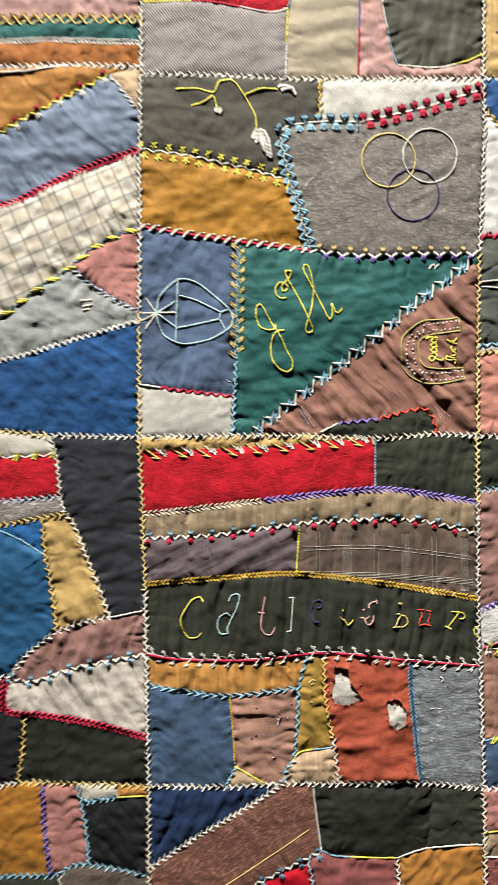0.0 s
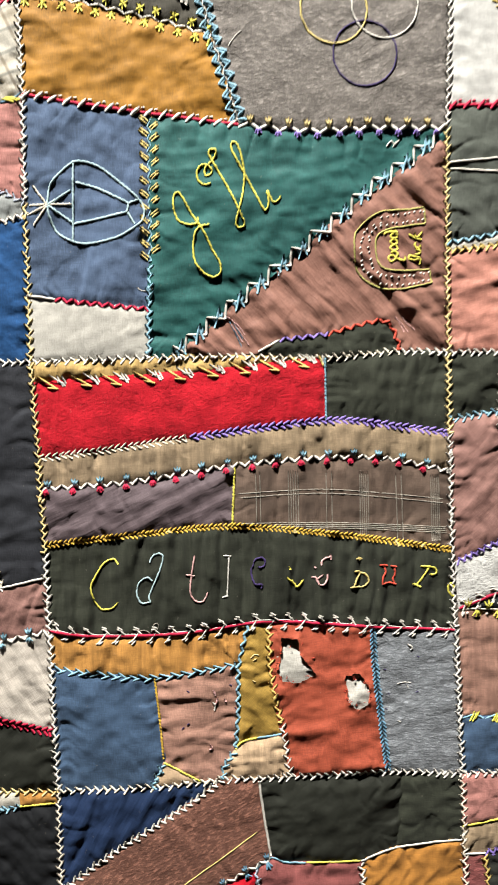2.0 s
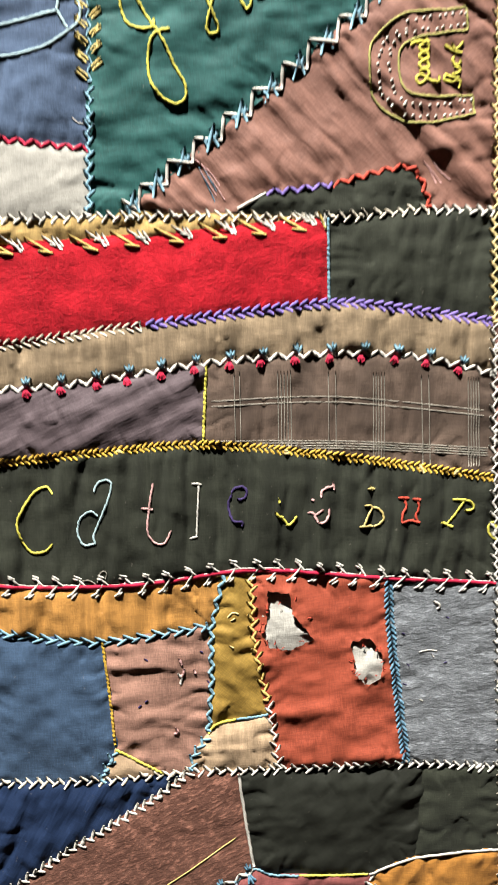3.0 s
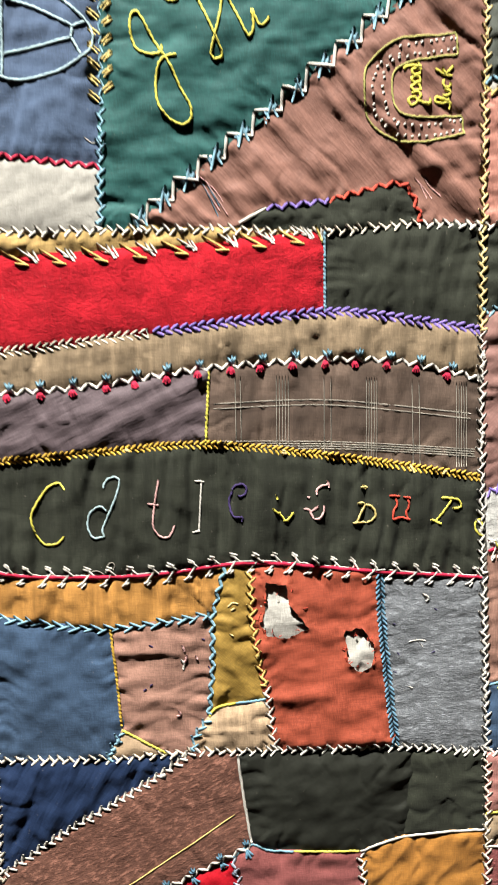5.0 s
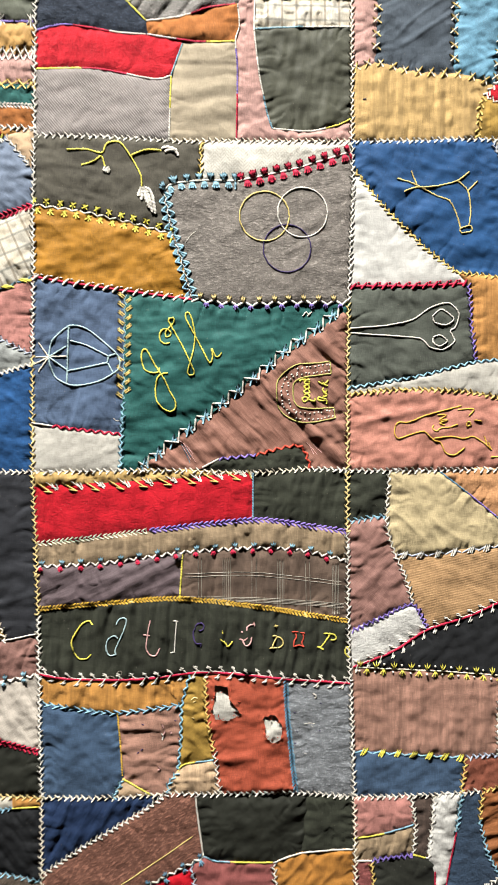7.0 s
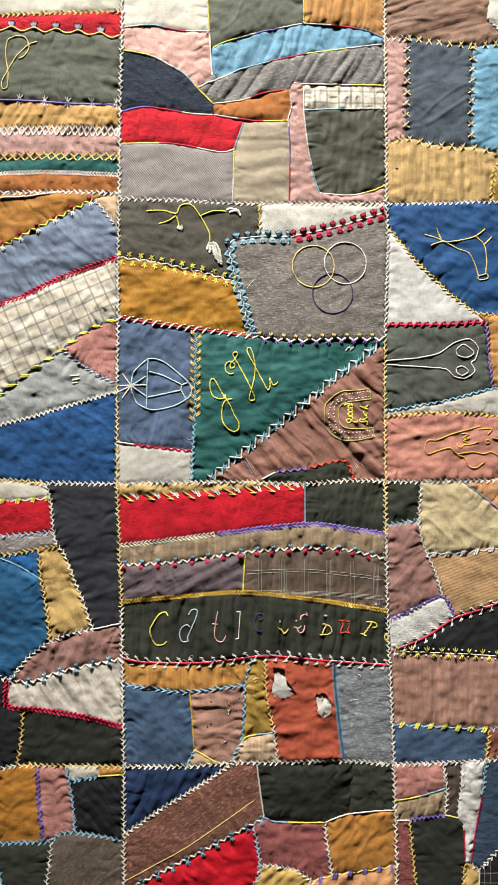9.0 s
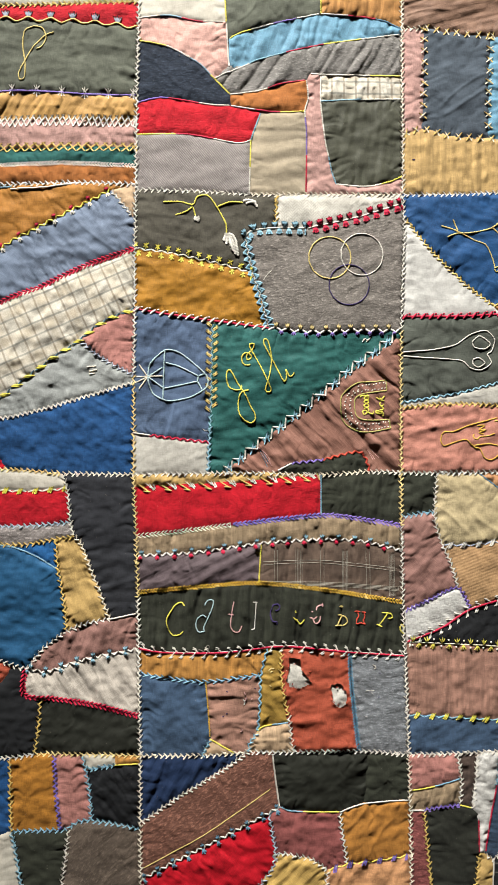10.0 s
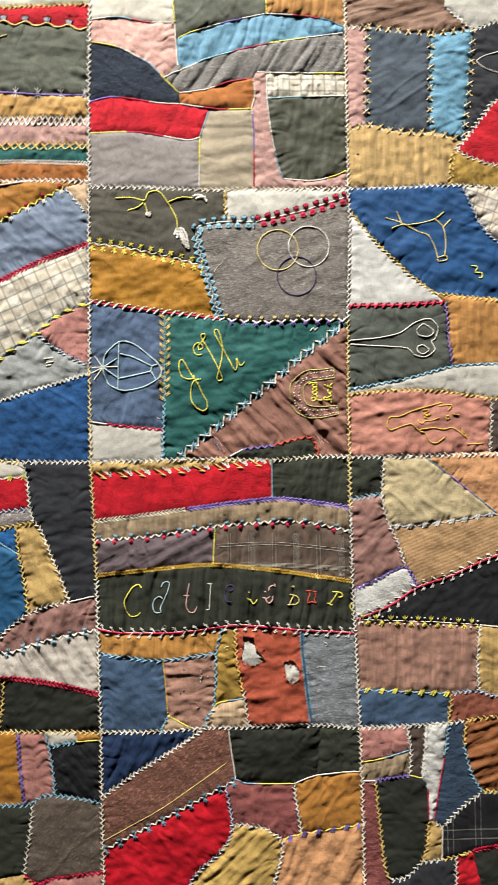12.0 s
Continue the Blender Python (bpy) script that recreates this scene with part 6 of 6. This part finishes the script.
motif("pistol_outline", salmon_1, "g", 0.8, [[(0.2010, 1.5450), (0.2050, 1.5480), (0.2140, 1.5480), (0.2320, 1.5550), (0.2510, 1.5600), (0.2660, 1.5640)],
    [(0.2010, 1.5450), (0.2000, 1.5370), (0.2040, 1.5320), (0.2160, 1.5360), (0.2280, 1.5390), (0.2330, 1.5350), (0.2390, 1.5300), (0.2450, 1.5280), (0.2500, 1.5180), (0.2590, 1.5160), (0.2690, 1.5230)],
    [(0.2380, 1.5320), (0.2550, 1.5340), (0.2680, 1.5320), (0.2770, 1.5340), (0.2860, 1.5290), (0.2960, 1.5210)],
    [(0.2950, 1.5140), (0.3060, 1.5140), (0.3160, 1.5150)],
    [(0.2620, 1.5600), (0.2780, 1.5610), (0.2730, 1.5540)],
    [(0.2780, 1.5500), (0.2860, 1.5490)],
    [(0.2420, 1.5550), (0.2510, 1.5550), (0.2440, 1.5500), (0.2520, 1.5500), (0.2440, 1.5470), (0.2500, 1.5450)],
    [(0.2550, 1.5430), (0.2450, 1.5420), (0.2410, 1.5390), (0.2370, 1.5420), (0.2390, 1.5460)],
    [(0.2550, 1.5430), (0.2620, 1.5460)],
    [(0.2710, 1.5480), (0.2740, 1.5480), (0.2750, 1.5450), (0.2710, 1.5440), (0.2710, 1.5480)],
    [(0.2880, 1.5350), (0.2910, 1.5270)],
    [(0.2920, 1.5290), (0.2950, 1.5220)]])
motif("spot", camel_2, "d", 0.9, [[(0.1690, 1.8620), (0.1730, 1.8620)]])
motif("curl", charcoal_2, "w", 0.8, [[(0.3480, 1.9870), (0.3290, 1.9820), (0.3170, 1.9750), (0.3260, 1.9660), (0.3480, 1.9590)]])
motif("monogram", teal_1, "y", 0.95, [[(-0.0180, 1.6240), (-0.0230, 1.6230), (-0.0270, 1.6260), (-0.0280, 1.6320), (-0.0250, 1.6370), (-0.0200, 1.6370), (-0.0170, 1.6330), (-0.0190, 1.6300), (-0.0220, 1.6300), (-0.0220, 1.6350), (-0.0170, 1.6400), (-0.0140, 1.6450), (-0.0150, 1.6480), (-0.0190, 1.6470), (-0.0180, 1.6420), (-0.0150, 1.6370), (-0.0050, 1.6190), (0.0020, 1.6040), (0.0050, 1.5970), (0.0050, 1.5940), (0.0010, 1.5930), (-0.0010, 1.5960), (0.0010, 1.6040), (0.0040, 1.6150), (0.0060, 1.6310), (0.0030, 1.6470), (0.0000, 1.6530), (-0.0030, 1.6520), (-0.0020, 1.6460), (0.0060, 1.6310), (0.0140, 1.6160), (0.0200, 1.6050), (0.0230, 1.6100), (0.0220, 1.6190), (0.0260, 1.6110), (0.0300, 1.6120), (0.0320, 1.6160)]])
motif("monogram", teal_1, "y", 0.95, [[(-0.0280, 1.6010), (-0.0290, 1.5960), (-0.0350, 1.5950), (-0.0420, 1.5980), (-0.0450, 1.6060), (-0.0450, 1.6150), (-0.0420, 1.6180), (-0.0390, 1.6150), (-0.0320, 1.6020), (-0.0240, 1.5900), (-0.0180, 1.5770), (-0.0130, 1.5680), (-0.0130, 1.5610), (-0.0180, 1.5580), (-0.0250, 1.5610), (-0.0310, 1.5690), (-0.0320, 1.5800), (-0.0300, 1.5900), (-0.0260, 1.5940), (-0.0200, 1.5950)]])
motif("horseshoe", brown_mauve_1, "o", 0.8, [[(0.1370, 1.6070), (0.1230, 1.6050), (0.1060, 1.6040), (0.0950, 1.5980), (0.0860, 1.5880), (0.0850, 1.5750), (0.0870, 1.5620), (0.0940, 1.5540), (0.1070, 1.5480), (0.1220, 1.5480), (0.1420, 1.5520)],
    [(0.1380, 1.5950), (0.1230, 1.5930), (0.1100, 1.5910), (0.1020, 1.5860), (0.1010, 1.5750), (0.1030, 1.5660), (0.1090, 1.5620), (0.1220, 1.5610), (0.1410, 1.5620)],
    [(0.1370, 1.6070), (0.1380, 1.5950)],
    [(0.1420, 1.5520), (0.1410, 1.5620)]])
motif("letter_c", bottle_green_3, "y", 0.9, [[(-0.0930, 1.3520), (-0.0960, 1.3560), (-0.1030, 1.3530), (-0.1100, 1.3430), (-0.1130, 1.3350), (-0.1100, 1.3240), (-0.1050, 1.3190), (-0.0980, 1.3200), (-0.0940, 1.3240)]])
motif("letter_a", bottle_green_3, "i", 0.8, [[(-0.0700, 1.3530), (-0.0670, 1.3580), (-0.0620, 1.3590), (-0.0600, 1.3560), (-0.0630, 1.3460), (-0.0710, 1.3280), (-0.0700, 1.3240), (-0.0770, 1.3230), (-0.0800, 1.3300), (-0.0780, 1.3380), (-0.0720, 1.3420), (-0.0680, 1.3390)]])
motif("letter_t", bottle_green_3, "n", 0.8, [[(-0.0370, 1.3570), (-0.0390, 1.3470), (-0.0410, 1.3310), (-0.0380, 1.3240), (-0.0320, 1.3230), (-0.0280, 1.3300)],
    [(-0.0440, 1.3430), (-0.0370, 1.3420)]])
motif("letter_l", bottle_green_3, "w", 0.75, [[(-0.0160, 1.3560), (-0.0100, 1.3550)],
    [(-0.0120, 1.3550), (-0.0140, 1.3260)],
    [(-0.0180, 1.3250), (-0.0130, 1.3260)]])
motif("letter_e", bottle_green_3, "d", 0.9, [[(0.0058, 1.3501), (0.0084, 1.3525), (0.0126, 1.3532), (0.0145, 1.3506), (0.0138, 1.3473), (0.0107, 1.3457), (0.0087, 1.3474)],
    [(0.0066, 1.3492), (0.0043, 1.3442), (0.0047, 1.3383), (0.0071, 1.3336), (0.0118, 1.3334), (0.0114, 1.3307)]])
motif("letter_t", bottle_green_3, "y", 0.9, [[(0.0322, 1.3466), (0.0328, 1.3432)],
    [(0.0301, 1.3389), (0.0320, 1.3361), (0.0354, 1.3353)],
    [(0.0360, 1.3309), (0.0390, 1.3314), (0.0425, 1.3361)],
    [(0.0334, 1.3357), (0.0373, 1.3308)]])
motif("letter_t", bottle_green_3, "n", 0.9, [[(0.0558, 1.3462), (0.0565, 1.3496), (0.0596, 1.3515), (0.0637, 1.3520)],
    [(0.0630, 1.3544), (0.0636, 1.3493)],
    [(0.0504, 1.3450), (0.0521, 1.3443)],
    [(0.0483, 1.3376), (0.0516, 1.3371), (0.0529, 1.3340), (0.0543, 1.3319)],
    [(0.0523, 1.3361), (0.0557, 1.3380), (0.0571, 1.3400)],
    [(0.0543, 1.3319), (0.0576, 1.3318), (0.0601, 1.3355), (0.0608, 1.3402)]])
motif("letter_b", bottle_green_3, "l", 0.9, [[(0.0823, 1.3501), (0.0871, 1.3496)],
    [(0.0840, 1.3514), (0.0850, 1.3486)],
    [(0.0805, 1.3406), (0.0852, 1.3394), (0.0825, 1.3340), (0.0804, 1.3286)],
    [(0.0776, 1.3284), (0.0855, 1.3284)],
    [(0.0852, 1.3394), (0.0893, 1.3379), (0.0917, 1.3330), (0.0889, 1.3293), (0.0855, 1.3281)]])
motif("letter_u", bottle_green_3, "e", 0.9, [[(0.0996, 1.3444), (0.1061, 1.3438)],
    [(0.1030, 1.3436), (0.1043, 1.3391), (0.1019, 1.3351), (0.1015, 1.3303)],
    [(0.1015, 1.3303), (0.1070, 1.3311), (0.1118, 1.3299)],
    [(0.1078, 1.3437), (0.1126, 1.3429)],
    [(0.1105, 1.3426), (0.1112, 1.3378), (0.1094, 1.3338), (0.1108, 1.3303)]])
motif("letter_r", bottle_green_3, "y", 0.9, [[(0.1307, 1.3426), (0.1362, 1.3421), (0.1410, 1.3409), (0.1434, 1.3377), (0.1414, 1.3357), (0.1372, 1.3362)],
    [(0.1373, 1.3417), (0.1328, 1.3350), (0.1279, 1.3286)],
    [(0.1245, 1.3295), (0.1307, 1.3268)]])
motif("letter_g", bottle_green_3, "y", 0.9, [[(0.1559, 1.3284), (0.1527, 1.3274), (0.1521, 1.3233), (0.1541, 1.3198), (0.1579, 1.3179)],
    [(0.1555, 1.3280), (0.1566, 1.3235), (0.1545, 1.3218)]])
motif("loose_thread", flannel_grey_1, "w", 0.45, [[(-0.0030, 1.7210), (0.0020, 1.7280), (0.0070, 1.7320)]])
motif("loose_thread", slate_blue_1, "w", 0.35, [[(-0.0730, 1.5520), (-0.0690, 1.5490), (-0.0620, 1.5500)]])
motif("fray", rose_brown_1, "w", 0.9, [[(-0.0270, 1.2470), (-0.0250, 1.2440), (-0.0260, 1.2400)]])
motif("fray", blue_grey_1, "w", 0.8, [[(0.1200, 1.2840), (0.1240, 1.2810), (0.1220, 1.2790)]])

motif("loose_thread", brown_mauve_1, "n", 0.4, [[(-0.0091, 1.5291), (-0.0042, 1.5210), (0.0022, 1.5111)],
    [(-0.0063, 1.5284), (0.0000, 1.5191), (0.0064, 1.5092)],
    [(-0.0100, 1.5307), (-0.0013, 1.5237), (0.0042, 1.5162)]])
motif("loose_thread", brown_mauve_1, "k", 0.4, [[(-0.0078, 1.5275), (-0.0024, 1.5163), (0.0012, 1.5081)],
    [(-0.0045, 1.5256), (0.0022, 1.5135)]])
motif("loose_thread", brown_mauve_1, "n", 0.35, [[(0.1139, 1.5285), (0.1192, 1.5232), (0.1244, 1.5166)],
    [(0.1197, 1.5284), (0.1230, 1.5236), (0.1298, 1.5179)],
    [(0.1172, 1.5249), (0.1215, 1.5166)]])
motif("loose_thread", bottle_green_3, "j", 0.4, [[(-0.0703, 1.3016), (-0.0688, 1.3061), (-0.0663, 1.3081), (-0.0647, 1.3059), (-0.0662, 1.3025)]])
motif("loose_thread", ochre_1, "j", 0.35, [[(-0.0818, 1.3014), (-0.0750, 1.3029), (-0.0708, 1.3003)]])
motif("moth_speck", rose_brown_1, "d", 0.6, [[(-0.0459, 1.2567), (-0.0437, 1.2554)],
    [(-0.0463, 1.2310), (-0.0444, 1.2321)],
    [(-0.0501, 1.2281), (-0.0482, 1.2292)],
    [(-0.0142, 1.2595), (-0.0124, 1.2587)],
    [(-0.0106, 1.2421), (-0.0095, 1.2405)]])
motif("fray", rose_brown_1, "n", 0.9, [[(-0.0259, 1.2562), (-0.0245, 1.2515)],
    [(-0.0231, 1.2499), (-0.0239, 1.2465), (-0.0258, 1.2439)],
    [(-0.0179, 1.2493), (-0.0168, 1.2462)],
    [(-0.0293, 1.2152), (-0.0279, 1.2116), (-0.0305, 1.2110)]])
motif("fray", blue_grey_1, "w", 0.4, [[(0.1116, 1.2541), (0.1173, 1.2550), (0.1227, 1.2540)],
    [(0.1185, 1.2530), (0.1207, 1.2502)],
    [(0.1114, 1.2261), (0.1145, 1.2248)]])
motif("moth_speck", blue_grey_1, "d", 0.4, [[(0.1014, 1.2661), (0.1033, 1.2653)],
    [(0.1270, 1.2747), (0.1289, 1.2735)],
    [(0.1043, 1.2478), (0.1058, 1.2462)],
    [(0.1019, 1.2359), (0.1042, 1.2350)],
    [(0.1257, 1.2469), (0.1280, 1.2476)]])
motif("fray", olive_gold_1, "q", 0.6, [[(0.0019, 1.2791), (0.0053, 1.2816), (0.0082, 1.2807)],
    [(0.0037, 1.2771), (0.0071, 1.2785)],
    [(0.0026, 1.2626), (0.0056, 1.2610)]])

# torn orange threads round the two holes
for cx, cz, size in ((0.0350, 1.2740, 0.0150), (0.0810, 1.2500, 0.0105)):
    torn_threads = Yarn()
    for k in range(15):
        t = random.uniform(0, math.tau)
        far = size * random.uniform(0.9, 1.15)
        tip, bend = far - random.uniform(0.001, 0.003), t + random.uniform(-0.15, 0.15)
        torn_threads.strand([(cx + far * math.cos(t), cz + far * math.sin(t)), (cx + (far + tip) / 2 * math.cos(t), cz + (far + tip) / 2 * math.sin(t)), (cx + tip * math.cos(bend), cz + tip * math.sin(bend))],
                            "e", 0.0003, 0.0006, 4)
    tagged(torn_threads.make("torn_threads", burnt_orange_1, "loose torn orange threads round a hole"), "loose torn orange threads round a hole", kind="stuff")

# white wadding showing through the holes worn in the orange silk
for ring in ([(0.0200, 1.2970), (0.0420, 1.2960), (0.0440, 1.2810), (0.0545, 1.2660), (0.0410, 1.2545), (0.0230, 1.2550), (0.0170, 1.2680)],
             [(0.0660, 1.2690), (0.0860, 1.2680), (0.0960, 1.2520), (0.0930, 1.2350), (0.0790, 1.2310), (0.0670, 1.2410)]):
    wad = patch("ivory", "cotton", ring, sink=0.0008, name="wadding")

# white seed stitches between the two lines of the horseshoe
seeds = Yarn()
MIDDLE = [(0.1370, 1.6010), (0.1230, 1.5990), (0.1080, 1.5970), (0.0980, 1.5920), (0.0930, 1.5840), (0.0930, 1.5740), (0.0950, 1.5640), (0.1010, 1.5570), (0.1090, 1.5540), (0.1220, 1.5540), (0.1400, 1.5570)]
for k, p in enumerate(smooth_line(MIDDLE, 0.0036)):
    for side in (-0.0030, 0.0030):
        x, z = p.x + side * (1 if abs(z_lean := p.x - MIDDLE[4][0]) < 0.010 else 0.15) + random.uniform(-0.0008, 0.0008), p.y + side * (0.15 if abs(z_lean) < 0.010 else 1.0) + random.uniform(-0.0008, 0.0008)
        seeds.strand([(x - 0.0007, z - 0.0004), (x, z), (x + 0.0007, z + 0.0004)], "w", 0.0007, 0.0004)
seeds.make("seed_stitch", brown_mauve_1, "white seed stitches inside the horseshoe")


motif("word_good", brown_mauve_1, "y", 1.0, [[(0.1223, 1.5719), (0.1218, 1.5682), (0.1165, 1.5696), (0.1127, 1.5724), (0.1098, 1.5702), (0.1117, 1.5674), (0.1151, 1.5697), (0.1170, 1.5733), (0.1142, 1.5752), (0.1113, 1.5738)],
    [(0.1170, 1.5765), (0.1137, 1.5756), (0.1116, 1.5775), (0.1137, 1.5798), (0.1166, 1.5788), (0.1170, 1.5765)],
    [(0.1166, 1.5807), (0.1137, 1.5802), (0.1116, 1.5821), (0.1137, 1.5839), (0.1166, 1.5830), (0.1166, 1.5807)],
    [(0.1166, 1.5848), (0.1137, 1.5844), (0.1116, 1.5862), (0.1138, 1.5880), (0.1166, 1.5871), (0.1166, 1.5848)],
    [(0.1171, 1.5884), (0.1114, 1.5894), (0.1066, 1.5876)],
    [(0.1147, 1.5917), (0.1162, 1.5880)]])
motif("word_luck", brown_mauve_1, "y", 1.0, [[(0.1333, 1.5658), (0.1338, 1.5695), (0.1290, 1.5686), (0.1251, 1.5696), (0.1261, 1.5723), (0.1304, 1.5709), (0.1338, 1.5704)],
    [(0.1295, 1.5732), (0.1328, 1.5727), (0.1338, 1.5745), (0.1323, 1.5759), (0.1295, 1.5760)],
    [(0.1309, 1.5814), (0.1295, 1.5796), (0.1309, 1.5773), (0.1338, 1.5782), (0.1338, 1.5810)],
    [(0.1348, 1.5832), (0.1295, 1.5847), (0.1247, 1.5875)],
    [(0.1319, 1.5837), (0.1295, 1.5870), (0.1286, 1.5888)],
    [(0.1309, 1.5851), (0.1338, 1.5865), (0.1352, 1.5892)]])

# the single pale line in the tweed
line = Yarn()
line.strand([(p.x, p.y) for p in smooth_line([(-0.1390, 1.0620), (-0.0700, 1.0980), (0.0060, 1.1480)], 0.003)], "l", 0.00045)
line.make("woven_line", brown_tweed_1, "pale yellow woven line")

# the pale lines woven into the brown plaid, in groups: the first line's ends, the last line's top and how many
check = Yarn()
GROUPS = [((0.0090, 1.4170), (0.0090, 1.3740), (0.0120, 1.4170), 2),
          ((0.0330, 1.4170), (0.0330, 1.3720), (0.0400, 1.4170), 5),
          ((0.0610, 1.4160), (0.0610, 1.3680), (0.0650, 1.4160), 2),
          ((0.0860, 1.4150), (0.0860, 1.3650), (0.0920, 1.4150), 5),
          ((0.1130, 1.4130), (0.1140, 1.3620), (0.1170, 1.4130), 2),
          ((0.1390, 1.4110), (0.1400, 1.3590), (0.1450, 1.4110), 5)]
for top, low, last, count in GROUPS:
    for k in range(count):
        shift = (Vector(last) - Vector(top)) * k / (count - 1)
        path = smooth_line([Vector(top) + shift, (Vector(top) + Vector(low)) / 2 + shift * 1.02, Vector(low) + shift], 0.003)
        check.strand([(p.x, p.y) for p in path], "j", 0.00028, 0.0, 4, 0.00008)
ACROSS = [([(-0.0040, 1.4010), (0.0650, 1.4020), (0.1510, 1.3920)], 0.0030, 2), ([(-0.0040, 1.3790), (0.0720, 1.3770), (0.1510, 1.3710)], 0.0014, 4)]
for points, gap, count in ACROSS:
    for k in range(count):
        path = smooth_line([(x, z - gap * k) for x, z in points], 0.003)
        check.strand([(p.x, p.y) for p in path], "j", 0.00028, 0.0, 4, 0.00008)
check.make("woven_check", taupe_brown_1, "pale lines woven into the plaid")
